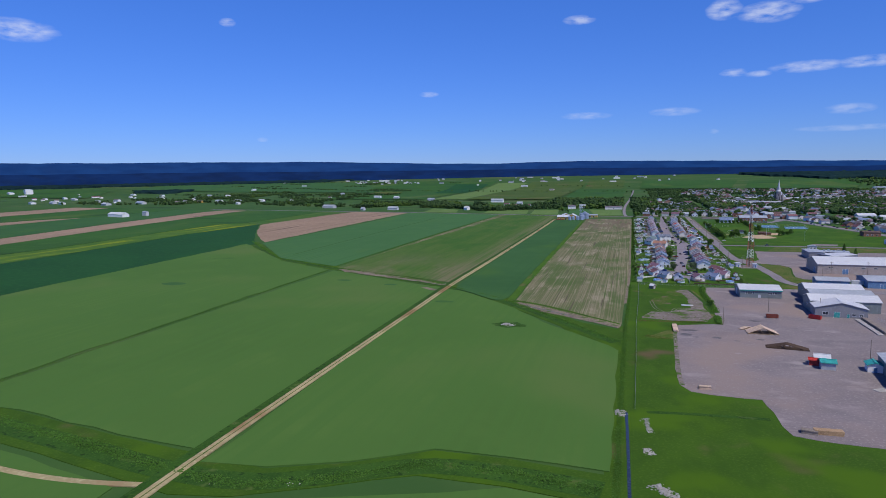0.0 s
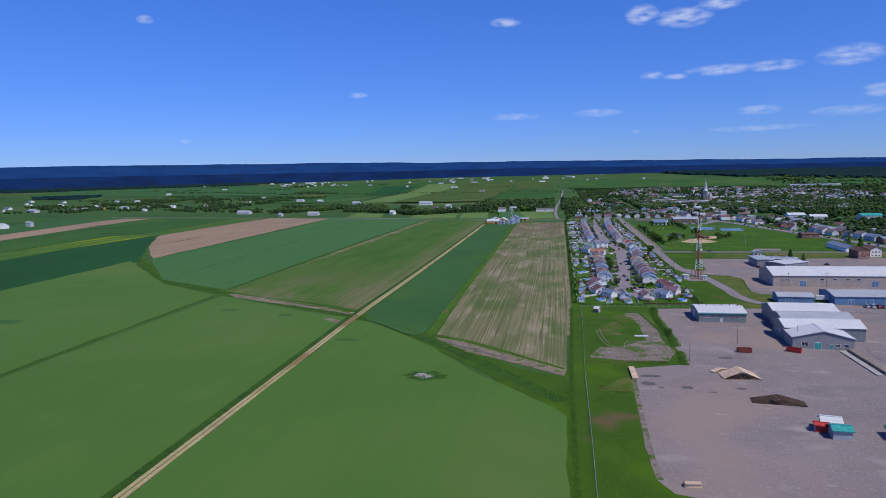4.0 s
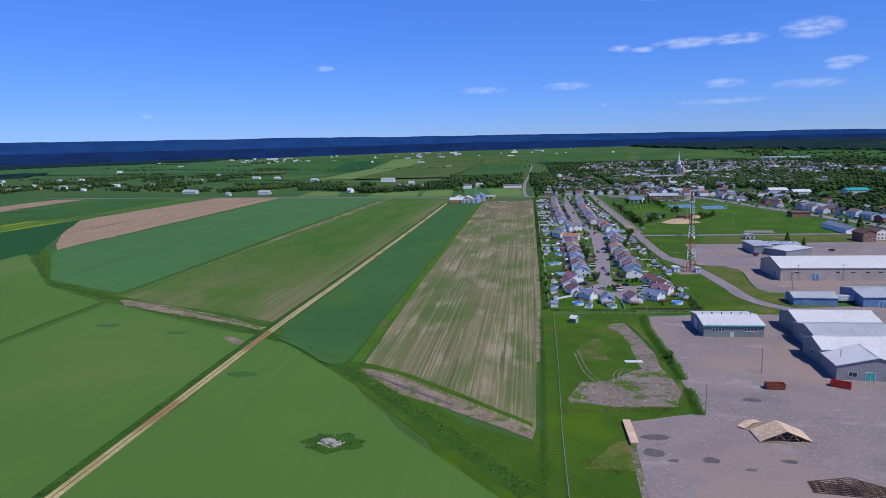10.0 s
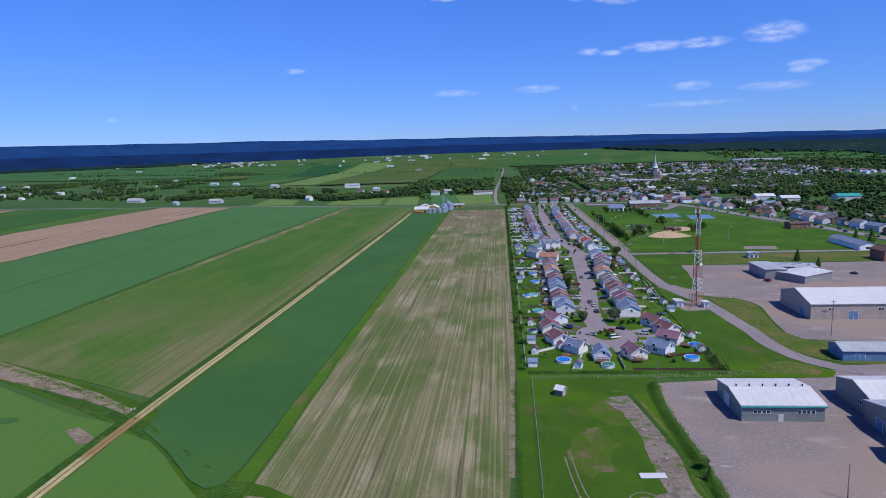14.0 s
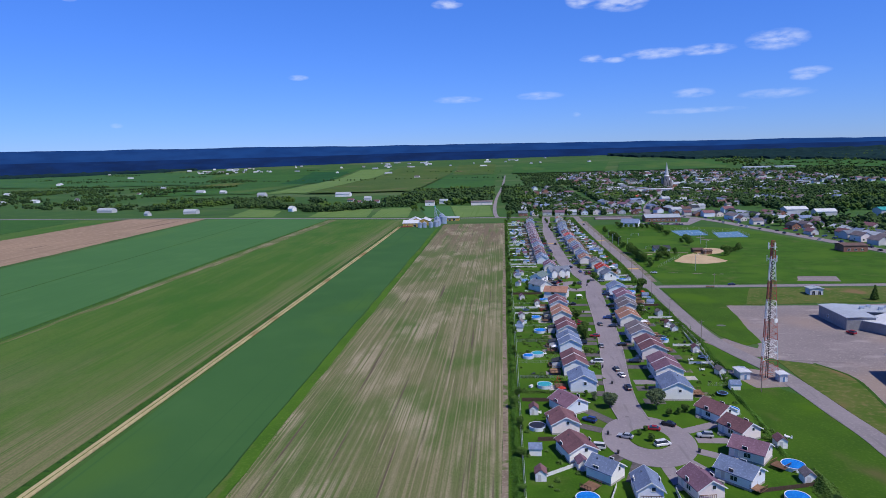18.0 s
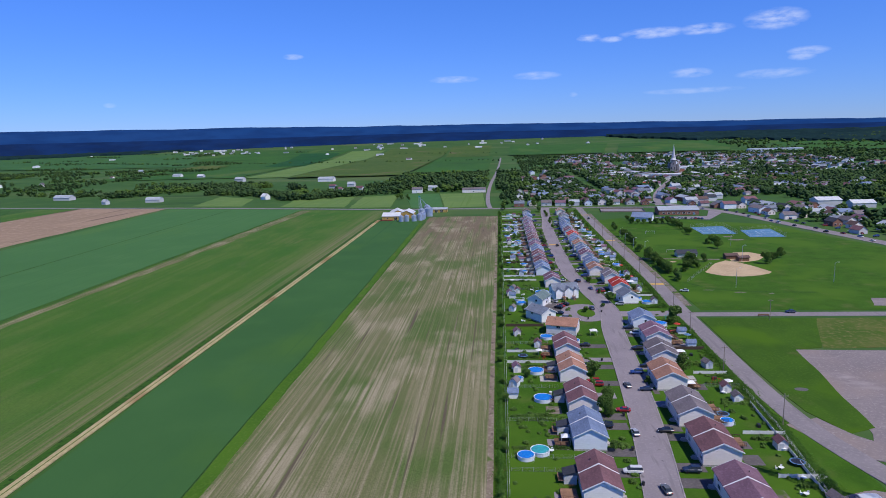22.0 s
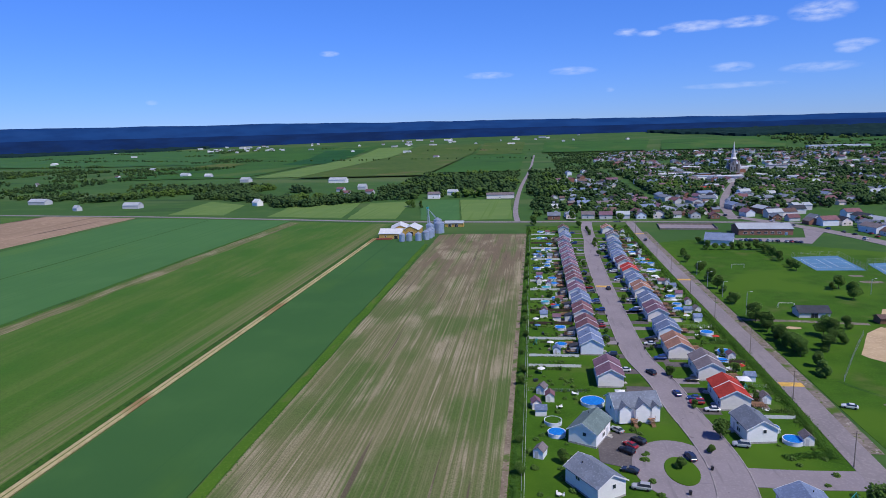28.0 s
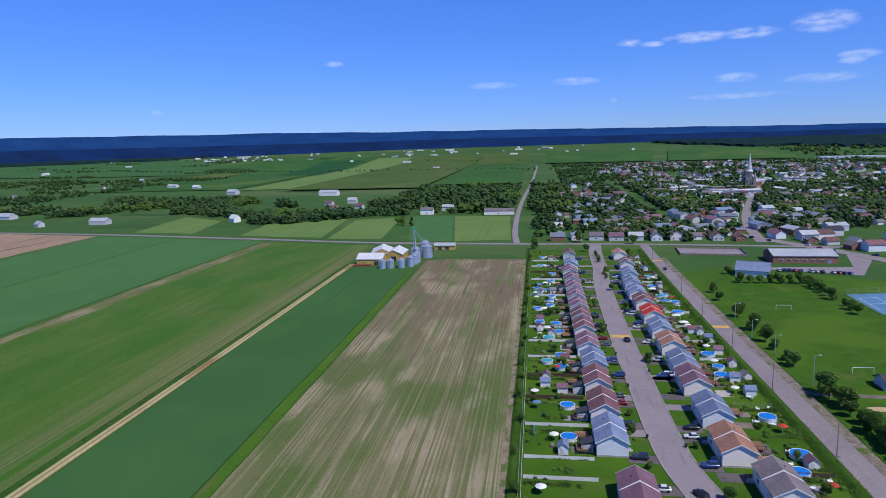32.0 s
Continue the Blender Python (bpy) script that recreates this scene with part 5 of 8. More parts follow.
for x, y, roof, wall, pair, l in LEFT[7:] + LEFT[1:6]:
    if rng.random() < 0.5:
        t = thing("garden_room", "small glazed lean-to room with a dark roof behind the house", "garden room", x - 6.6, y + rng.choice((-0.25, 0.25)) * l, 0.06, 0, "garden rooms")

        def room_wall():
            bm = bmesh.new()
            box(bm, -1.6, -1.7, 0, 1.6, 1.7, 2.4)
            return as_mesh("wall", bm, "wall_grey")

        def room_roof():
            bm = bmesh.new()
            prism(bm, [(-1.9, -1.95), (1.75, -1.95), (1.75, 1.95), (-1.9, 1.95)], 2.4, 2.55)
            for v in bm.verts:
                v.co.z += 0.28 * (v.co.x + 1.9)
            return as_mesh("roof", bm, "roof_dark")
        part("wall", shared("gr_w", room_wall), None, t)
        part("roof", shared("gr_r", room_roof), None, t)
        opening("window", t, -1.6, 0, 0.9, 2.4, 1.2, "-x")
# ---- halls, works yard ----


def hall(name, label, x, y, w, l, eave, ridge, turn, wall, roof, doors=(), windows=(), category="building", door_mat="blue_metal", ribs=True):
    """Hall with its ridge along local y; doors and windows: (face, place along it, width, height, sill)."""
    h = thing(name, label, category, x, y, 0.0, turn)
    part("wall", gable_walls(w, l, eave, ridge), wall, h)
    part("roof", gable_roof(w, l, eave, ridge, 0.5, 0.25), roof, h)
    if ribs:
        slope = math.hypot(w / 2 + 0.5, (ridge - eave) * (1 + 1.0 / w))
        drop = (ridge - eave) / (w / 2) * 0.5
        for s in (-1, 1):
            bm = bmesh.new()
            n = max(4, int(l / 2.4))
            for i in range(n + 1):
                yy = -l / 2 - 0.4 + i * (l + 0.8) / n
                beam(bm, (0, yy, ridge + 0.26), (s * (w / 2 + 0.5), yy, eave - drop + 0.26), 0.05, 3)
            part("roof_ribs", bm, roof, h)
        bm = bmesh.new()
        box(bm, -0.35, -l / 2 - 0.5, ridge + 0.1, 0.35, l / 2 + 0.5, ridge + 0.34)
        part("ridge_cap", bm, roof, h)
    for kind, items in (("door", doors), ("window", windows)):
        for face, at, ww, hh, sill in items:
            px, py = {"-y": (at, -l / 2), "+y": (at, l / 2), "-x": (-w / 2, at), "+x": (w / 2, at)}[face]
            opening(kind, h, px, py, sill, ww, hh, face, pane_mat=door_mat if kind == "door" else "glass")
    return h


low = hall("warehouse", "low grey-green metal hall with a white ribbed roof", 79, 107, 22, 24, 5.2, 6.8, 90, "grey_metal", "white_metal", [("-x", 0.6, 1.2, 2.2, 0), ("+y", 2, 4.2, 4.0, 0)], [("-x", k, 1.0, 1.0, 2.6) for k in (-8.6, -7.3, -6.0, -4.7, 4.2, 5.5, 6.8, 8.1)], door_mat="wall_grey")
bm = bmesh.new()
box(bm, -11.62, -12.5, 4.66, -11.50, 12.5, 5.12)
part("fascia", bm, "teal_metal", low, "dark teal eaves band")
for k in range(6):
    bm = bmesh.new()
    lathe(bm, [(0.0, 1.0), (0.3, 0.95), (0.3, 0.7), (0.18, 0.7), (0.18, 0.0)], 8, -0.2, -10 + k * 4)
    o = part("roof_vent", bm, "dark", low)
    o.location = (0, 0, 6.9)
hall("warehouse", "long beige hall with a pale blue-white metal roof", 178, 227, 33, 78, 7.5, 11.5, 90, "beige_clad", "white_metal", [("-x", 20, 4, 4, 0), ("-x", -25, 4, 4, 0), ("+y", -8, 4.5, 4.5, 0)], [("-x", k, 2.5, 1.0, 4.5) for k in (-34, -15, -8, 0, 8, 30)])
hall("workshop", "white works hall with a pale metal roof", 121, 108, 21, 32, 6.0, 8.6, 90, "grey_metal", "white_metal", [], [("+y", -4, 2, 1.2, 2.5)])
hall("workshop", "works hall with a blue-grey metal roof", 119.5, 87, 21, 33, 6.2, 8.4, 90, "grey_metal", "grey_roof_metal", [("+y", 3, 3.5, 3.6, 0)], [])
hall("workshop", "white works hall with a clean white roof", 116, 68.5, 16, 35, 6.4, 8.8, 90, "grey_metal", "white_metal", [], [("+y", 0, 2, 1.2, 2.5)])
hall("workshop", "pale gabled works hall with teal doors", 110.5, 53.5, 25, 15, 5.2, 8.2, -4, "grey_clad", "white_metal", [("-y", -2.0, 2.8, 3.0, 0), ("-y", 3.4, 1.2, 2.2, 0)], [("-y", -7.5, 2.6, 1.6, 1.4), ("-y", 6, 1.6, 1.2, 1.3), ("-y", 9.5, 1.6, 1.2, 1.3)], door_mat="teal_metal")
hall("workshop", "low blue metal shed with a pale roof", 134, 157, 12, 20, 4.0, 5.6, 88, "blue_metal", "grey_roof_metal", [("-x", 4, 3.5, 3, 0)], [])
hall("workshop", "low grey-blue hall row with loading doors", 183, 160, 24, 58, 5.0, 7.0, 90, "blue_metal", "grey_roof_metal", [("-x", k, 3.5, 3.2, 0) for k in (-22, -12, 0, 10, 20)], [])
hall("warehouse", "large grey hall with a pale blue-grey roof", 112.6, -79.5, 38, 58, 5.5, 7.8, -6.5, "grey_metal", "grey_roof_metal", [("-x", -14, 3.5, 3.5, 0), ("-x", 8, 1.2, 2.2, 0)], [])
hall("shed", "small white teal-roofed shed against the hall", 93.6, -55.5, 5.2, 5.6, 3.0, 4.0, -6.5, "wall_white", "teal_metal", [("-y", 0, 1.2, 2.1, 0)], [], "shed")
hall("shed", "small grey shed with a teal-grey metal roof", 77, -56.4, 4.6, 5.2, 3.0, 3.8, 86, "grey_roof_metal", "teal_metal", [], [], "shed")
hall("shed", "small red shed in the yard", 73.2, -52.2, 2.4, 3.6, 2.4, 2.9, 80, "red_paint", "red_paint", [("+y", 0, 1.2, 1.9, 0)], [], "shed")
hall("shed", "small grey shed with a pale metal roof", 76.4, -50.4, 4, 5.4, 3.2, 4.2, 80, "grey_metal", "white_metal", [], [], "shed")
hall("office_building", "flat grey block with pale roof", 161.2, 316, 12.6, 26, 6.0, 6.25, 0, "grey_clad", "grey_roof_metal", [("-y", 3, 2.6, 3, 0)], [("-x", 4, 1.6, 1.4, 2)], ribs=False)
hall("office_building", "low grey hall with a pale metal roof", 177.2, 303.8, 19, 26.6, 4.4, 4.8, -57, "grey_clad", "white_metal", [("-x", 4, 1.6, 2.2, 0)], [("-x", k, 1.8, 1.2, 1.2) for k in (-8, -4, 8)])
wing = hall("office_building", "low rear wing with rooftop machines", 180, 324, 14, 24, 4.8, 5.0, 80, "grey_clad", "grey_roof_metal", [], [], ribs=False)
for k in range(5):
    bm = bmesh.new()
    box(bm, -3 + (k % 2) * 4, -9 + k * 4, 5.1, -1.4 + (k % 2) * 4, -7.2 + k * 4, 6.3)
    bmesh.ops.bevel(bm, geom=bm.edges[:], offset=0.08, segments=1)
    part("rooftop_unit", bm, "galvanised", wing)
hall("kiosk", "small park pavilion with dark openings", 176, 380, 7, 6, 3.6, 4.2, 0, "wall_grey", "grey_roof_metal", [("-y", -1.6, 1.6, 2.4, 0), ("-y", 1.6, 1.6, 2.4, 0)], [], "pavilion", "dark")
hall("school", "long brick school with a pale stepped roof", 188, 789, 22, 40, 5.0, 8.0, 88, "brick_wall", "grey_roof_metal", [("-x", -15, 2, 2.4, 0)], [("-x", k, 2.6, 1.5, 1.2) for k in (-10, -5, 0, 5, 10, 15)])
hall("community_hall", "dark blue roofed hall beside the school", 143, 741, 17, 19, 4.0, 8.0, 70, "wall_blue", "roof_blue", [], [("-y", 0, 2, 1.2, 1)])
hall("picnic_shelter", "dark-roofed park shelter on the lawn", 131.5, 551, 8, 13, 2.6, 4.6, 90, "wall_grey", "roof_dark", [("-x", 0, 3, 2.2, 0)], [], "shelter", "dark", False)
hall("dugout", "brown wooden dugout by the infield", 158, 541, 5, 8, 2.6, 3.6, 95, "deck", "roof_brown", [], [], "dugout", ribs=False)
hall("dugout", "brown wooden dugout by the infield", 163, 533, 4.5, 7, 2.6, 3.4, 100, "deck", "roof_brown", [], [], "dugout", ribs=False)
hall("shop", "low blue-roofed shop beside the highway", 268, 426, 13, 46, 4.0, 6.2, 0, "wall_white", "roof_blue", [], [("-y", 0, 4, 1.6, 1)])
hall("apartment_block", "brick and beige apartment block", 257, 364, 10, 15, 7, 9.5, 5, "brick_wall", "roof_brown", [], [("-y", k, 1.4, 1.3, z) for k in (-3, 0, 3) for z in (1.2, 4.2)])
hall("apartment_block", "beige apartment block with brown roof", 270, 372, 10, 14, 7, 9.5, 8, "wall_beige", "roof_brown", [], [("-y", k, 1.4, 1.3, z) for k in (-3, 0, 3) for z in (1.2, 4.2)])
hall("shop", "dark red brick shop beside the highway", 276, 538, 14, 18, 5, 6.2, 90, "brick_wall", "roof_brown", [], [("-x", k, 2, 1.4, 1) for k in (-5, 0, 5)])
hall("warehouse", "white metal hall at the edge of town", 364, 845, 18, 26, 6, 9, 92, "wall_grey", "white_metal", [], [])
hall("warehouse", "white metal hall at the edge of town", 387, 818, 14, 24, 5, 8, 92, "wall_grey", "white_metal", [], [])
hall("warehouse", "teal-roofed metal hall at the edge of town", 454, 803, 18, 30, 7, 10, 92, "wall_grey", "teal_metal", [], [])

t = thing("church", "grey stone church with a tall pale steeple", "church", 365, 1478, 0, -18)
part("nave", gable_walls(22, 48, 13, 24), "stone", t)
part("roof", gable_roof(22, 48, 13, 24, 0.5, 0.3), "grey_roof_metal", t)
bm = bmesh.new()
box(bm, -5, -33, 0, 5, -24, 27)
part("bell_tower", bm, "stone", t)
bm = bmesh.new()
lathe(bm, [(6.5, 27), (4.2, 30), (3.6, 36), (3.0, 36.5), (0.05, 58)], 8, 0, -28.5)
part("steeple", bm, "steeple_tin", t)
for sx in (-9, 9):
    bm = bmesh.new()
    box(bm, sx - 2, -27, 0, sx + 2, -23.6, 17)
    lathe(bm, [(2.4, 17), (0.05, 25)], 8, sx, -25.3)
    part("turret", bm, "stone", t)
for k in (-1, 0, 1):
    opening("window", t, 0 if k == 0 else k * 2.6, -33, 16 if k == 0 else 8, 1.4, 5, "-y", "stone", "dark")

# timber and loose things in the yard


def roof_deck(x, y, turn, w, l, h, label, cover="plywood"):
    """A roof section stored on the ground: trusses under sheeting."""
    t = thing("roof_section", label, "roof trusses", x, y, 0.12, turn)
    bm = bmesh.new()
    for s in (-1, 1):
        a = [(0, -l / 2, h), (0, l / 2, h), (s * w / 2, l / 2, 0.25), (s * w / 2, -l / 2, 0.25)]
        hi, lo = [bm.verts.new((px, py, pz + 0.12)) for px, py, pz in a], [bm.verts.new(q) for q in a]
        bm.faces.new(hi)
        bm.faces.new(lo[::-1])
        for i in range(4):
            bm.faces.new((hi[i], lo[i], lo[(i + 1) % 4], hi[(i + 1) % 4]))
    if cover:
        part("sheeting", bm, cover, t)
    else:
        bm.free()
    for i in range(5 if cover else 7):
        bm = bmesh.new()
        yy = -l / 2 + 0.15 + i * (l - 0.3) / (4 if cover else 6)
        beam(bm, (-w / 2, yy, 0.12), (w / 2, yy, 0.12), 0.1, 4)
        for k in range(8):
            x0, x1 = -w / 2 + w * k / 8, -w / 2 + w * (k + 1) / 8
            z0, z1 = [0.12 if (k + o) % 2 == 0 else max(0.12, (1 - abs(xx) / (w / 2)) * h) for o, xx in ((0, x0), (1, x1))]
            beam(bm, (x0, yy, z0), (x1, yy, z1), 0.07, 4)
        for q in (-1, 1):
            beam(bm, (0, yy, h), (q * w / 2, yy, 0.2), 0.08 if cover else 0.13, 4)
        part("truss", bm, "lumber" if cover else "fence_dark", t)
    return t


roof_deck(63, 0.6, 2, 14, 7.5, 3.2, "plywood-covered roof trusses resting on gravel")
roof_deck(68.4, -27.6, -7, 17.5, 5, 2.2, "dark weathered open roof trusses resting on gravel", None)
roof_deck(57, 8, 40, 8, 2.4, 0.9, "leaning stack of pale plywood trusses")


def stack(name, label, x, y, turn, n, dims, material, category, lean=0.0):
    t = thing(name, label, category, x, y, 0.11, turn)
    rng = random.Random(int(x * 10))
    for i in range(n):
        bm = bmesh.new()
        dx, dy = rng.uniform(-0.2, 0.2), rng.uniform(-0.15, 0.15)
        box(bm, -dims[0] / 2 + dx, -dims[1] / 2 + dy, i * dims[2], dims[0] / 2 + dx, dims[1] / 2 + dy, (i + 0.86) * dims[2])
        part("lumber_block", bm, material, t)
    return t


stack("lumber_stack", "long pale boards stacked by the verge", 22.6, 0, 0, 3, (2.2, 15, 0.3), "plywood", "lumber")
stack("lumber_stack", "stack of pale lumber on gravel", 27, -94.5, 4, 4, (4.2, 1.6, 0.3), "plywood", "lumber")
stack("lumber_stack", "bundles of lumber at the yard edge", 58.5, -129.5, 2, 4, (8.0, 2.4, 0.35), "lumber", "lumber")
stack("lumber_stack", "grey weathered lumber bundles at the yard edge", 53, -130, -8, 3, (4.5, 2.2, 0.4), "wood_pole", "lumber")
stack("metal_sheets", "flat pile of pale metal sheets on grass", 33, 62, 3, 2, (6.6, 2.6, 0.14), "white_metal", "sheet pile")
stack("concrete_slab", "pale concrete slab lying on gravel", 88.7, -80.5, 35, 1, (6.5, 3.2, 0.2), "concrete", "slab")
stack("timber_stack", "long low row of pale boards beside the fence", 116.5, 25, 0, 2, (2.6, 35, 0.25), "concrete", "lumber")
stack("timber_stack", "long dark row of weathered timber beside the fence", 119.6, 25, 0, 4, (2.6, 34, 0.4), "wood_pole", "lumber")


def skip(x, y, turn, label, mat):
    t = thing("skip_container", label, "container", x, y, 0.11, turn)
    bm = bmesh.new()
    box(bm, -2.9, -1.2, 0.15, 2.9, 1.2, 0.27)
    part("floor_plate", bm, mat, t)
    for n, q in (("side", (-2.9, -1.25, 0.2, 2.9, -1.15, 1.9)), ("side", (-2.9, 1.15, 0.2, 2.9, 1.25, 1.9)), ("end_wall", (-2.95, -1.2, 0.2, -2.85, 1.2, 1.9)), ("end_wall", (2.85, -1.2, 0.2, 2.95, 1.2, 1.9))):
        bm = bmesh.new()
        box(bm, *q)
        part(n, bm, mat, t)
    for i in range(9):
        bm = bmesh.new()
        xx = -2.7 + i * 0.675
        for yy in (-1.33, 1.25):
            box(bm, xx - 0.06, yy, 0.2, xx + 0.06, yy + 0.08, 1.9)
        part("rib", bm, mat, t)
    return t


skip(74.5, 37.5, 0, "rust red open skip on gravel", "rust")
skip(96, 40, -30, "dark red open skip full of rubble by the hall", "red_paint")

# wooden hut on the meadow and the mast


def shed(x, y, turn, wall, roof, label, w=2.8, l=3.4, group="garden sheds"):
    t = thing("garden_shed", label, "shed", x, y, 0.08, turn, group)
    part("wall", shared(("sw", w, l, wall), lambda: as_mesh("wall", gable_walls(w, l, 2.2, 3.3), wall)), None, t)
    part("roof", shared(("sr", w, l, roof), lambda: as_mesh("roof", gable_roof(w, l, 2.2, 3.3, 0.25, 0.12), roof)), None, t)
    opening("door", t, -0.4, -l / 2, 0.05, 0.9, 1.9, "-y", pane_mat="wall_grey", depth=0.06)
    return t


shed(15, 117, 60, "wood_pole", "white_metal", "leaning grey wooden hut on the meadow", 3.6, 3.0)

m = thing("radio_mast", "tall red and white lattice radio mast", "mast", 95.2, 239, 0.1)
SECTIONS, MAST = 7, 51.0


def mast_corner(k, z):
    r = 3.1 * (1 - z / MAST) + 0.7
    a = radians(90 + 120 * k + 15)
    return Vector((r * math.cos(a), r * math.sin(a), z))


for s in range(SECTIONS):
    z0, z1 = MAST * s / SECTIONS, MAST * (s + 1) / SECTIONS
    colour = "tower_red" if s % 2 == 0 else "white"
    for k in range(3):
        bm = bmesh.new()
        beam(bm, mast_corner(k, z0), mast_corner(k, z1), 0.13, 6)
        part("leg", bm, colour, m)
    n = 3 if s < 4 else 4
    for i in range(n):
        za, zb = z0 + (z1 - z0) * i / n, z0 + (z1 - z0) * (i + 1) / n
        for k in range(3):
            j = (k + 1) % 3
            for p, q, rad, nm in ((mast_corner(k, za), mast_corner(j, zb), 0.055, "brace"), (mast_corner(j, za), mast_corner(k, zb), 0.055, "brace"), (mast_corner(k, zb), mast_corner(j, zb), 0.05, "strut")):
                bm = bmesh.new()
                beam(bm, p, q, rad, 4)
                part(nm, bm, colour, m)
bm = bmesh.new()
beam(bm, (0.3, 0, 0.2), (0.1, 0, 50), 0.22, 6)
beam(bm, (-0.3, 0.2, 0.2), (-0.1, 0.1, 50), 0.16, 6)
part("cable_run", bm, "dark", m)
for i in range(9):
    a = i * 40
    for z in (44.5, 49.0):
        if (i + int(z)) % 2:
            continue
        bm = bmesh.new()
        box(bm, 1.5, -0.16, z - 1.1, 1.75, 0.16, z + 1.1)
        beam(bm, (0.5, 0, z), (1.5, 0, z), 0.05, 4)
        o = part("panel_antenna", bm, "white", m)
        o.matrix_basis = pose(0, 0, 0, 0, 0, a)
for z in (44.2, 48.6):
    bm = bmesh.new()
    for k in range(3):
        beam(bm, mast_corner(k, z) * 1.0, mast_corner((k + 1) % 3, z) * 1.0, 0.1, 4)
    lathe(bm, [(1.5, z - 0.05), (1.5, z + 0.05), (1.35, z + 0.05), (1.35, z - 0.05), (1.5, z - 0.05)], 12)
    part("platform_ring", bm, "galvanised", m)
bm = bmesh.new()
lathe(bm, [(0.0, 0), (0.9, 0.12), (0.9, 0.3), (0.0, 0.35)], 14)
o = part("dish", bm, "white", m)
o.matrix_basis = pose(1.6, -1.4, 22, 90, 0, 30)
for x, y, w, l in ((86.8, 240, 3.6, 5.5), (99.3, 236.5, 2.8, 3.2)):
    hall("equipment_cabin", "small white equipment cabin by the mast", x, y, w, l, 2.9, 3.1, 5, "white_metal", "white_metal", [("-y", 0, 0.9, 2.0, 0)], [], "cabin", ribs=False)


def wire_fence(pts, label, h=1.8, gap=4.0, mat="fence_wire", name="wire_fence"):
    t = thing(name, label, "fence", 0, 0, 0.05)
    for (x0, y0), (x1, y1) in zip(pts, pts[1:]):
        d = math.hypot(x1 - x0, y1 - y0)
        n = max(1, int(d / gap))
        for i in range(n + 1):
            p = part("post", shared(("fp", h, mat), lambda: fence_post(h, mat)), None, t)
            p.location = (x0 + (x1 - x0) * i / n, y0 + (y1 - y0) * i / n, 0)
        bm = bmesh.new()
        for z in (0.15, h * 0.35, h * 0.65, h - 0.05):
            beam(bm, (x0, y0, z), (x1, y1, z), 0.022, 3)
        part("wire", bm, mat, t)
    return t


def fence_post(h, mat):
    bm = bmesh.new()
    lathe(bm, [(0.0, 0), (0.05, 0), (0.05, h), (0.0, h + 0.06)], 6)
    return as_mesh("post", bm, mat)


wire_fence([(2.2, -122), (3, -60), (3.4, 0), (5, 60), (6, 132)], "galvanised wire fence along the meadow", 1.6)
wire_fence([(6, 132), (50, 133), (86, 137)], "galvanised wire fence behind the gardens", 1.6)
for y0 in range(142, 835, 63):
    wire_fence([(4.3, y0), (4.3, y0 + 60)], "galvanised chain-link fence behind the gardens", 1.5)
wire_fence([(127, 44), (126, -14), (128, -40)], "wire fence beside the works road", 1.8)
wire_fence([(172, 646.5), (200, 646.8), (203.5, 692.3), (173.8, 688.3), (172, 646.5)], "tall wire fence round the tennis court", 3.2, 5.0)
wire_fence([(203.2, 628.2), (231.4, 628.7), (236.4, 673.1), (208.8, 666.3), (203.2, 628.2)], "tall wire fence round the tennis court", 3.2, 5.0)
wire_fence([(110.5, 471), (127, 500), (140, 522)], "baseball foul-line fence on the lawn", 2.2)


def pole(x, y, h, label, lamp=False, arms=True):
    t = thing("street_lamp" if lamp else "utility_pole", label, "lamp post" if lamp else "utility pole", x, y, 0.05)
    bm = bmesh.new()
    beam(bm, (0, 0, 0), (0, 0, h), 0.16, 7, 0.1)
    part("pole", bm, "galvanised" if lamp else "wood_pole", t)
    if lamp:
        bm = bmesh.new()
        beam(bm, (0, 0, h - 0.2), (1.5, 0, h + 0.2), 0.05, 5)
        part("arm", bm, "galvanised", t)
        bm = bmesh.new()
        box(bm, 1.4, -0.18, h + 0.12, 2.2, 0.18, h + 0.3)
        part("lamp_head", bm, "white", t)
    elif arms:
        bm = bmesh.new()
        box(bm, -1.1, -0.07, h - 0.9, 1.1, 0.07, h - 0.74)
        part("crossarm", bm, "wood_pole", t)
        for k in (-0.9, 0.9):
            bm = bmesh.new()
            beam(bm, (k, 0, h - 0.74), (k, 0, h - 0.5), 0.06, 6)
            part("insulator", bm, "concrete", t)
    return t


for x, y in ((75.4, 52.4), (101.5, 53.4), (47.4, 17), (49.5, 126.7), (97.1, -40.2)):
    pole(x, y, 9, "bare wooden pole standing in the yard", arms=False)
for x, y in ((135.9, 185), (172.9, 210.5), (147.8, 208.3), (125.3, 394.4)):
    pole(x, y, 10, "weathered wooden utility pole with crossarm")
for x, y in ((83, 328.5), (84.5, 375), (87.2, 412.5), (88.5, 455), (89, 498), (88.5, 545), (88.2, 590), (88.5, 640), (89.4, 690), (89.8, 740), (90.5, 790), (85.5, 285), (88, 225)):
    pole(x, y, 10, "weathered wooden utility pole beside the road")
for x, y in ((102, 634.7), (100.7, 606), (102.4, 583.6), (103.6, 550.5), (161.3, 529), (132.6, 457.7), (190, 470), (175, 590)):
    pole(x, y, 11 if y < 580 else 8, "tall galvanised park lamp post", True)

wire_fence([(78.5, 236), (80.5, 250), (83.6, 285), (84, 312)], "white garden fence along the road hedge", 1.3, 3.0, "fence_white", "garden_fence")
wire_fence([(4.6, 150), (5.0, 300), (5.0, 420), (5.0, 560)], "low white wire fence along the field", 1.3, 5.0, "fence_white", "garden_fence")

# ---- farm by the cross road ----


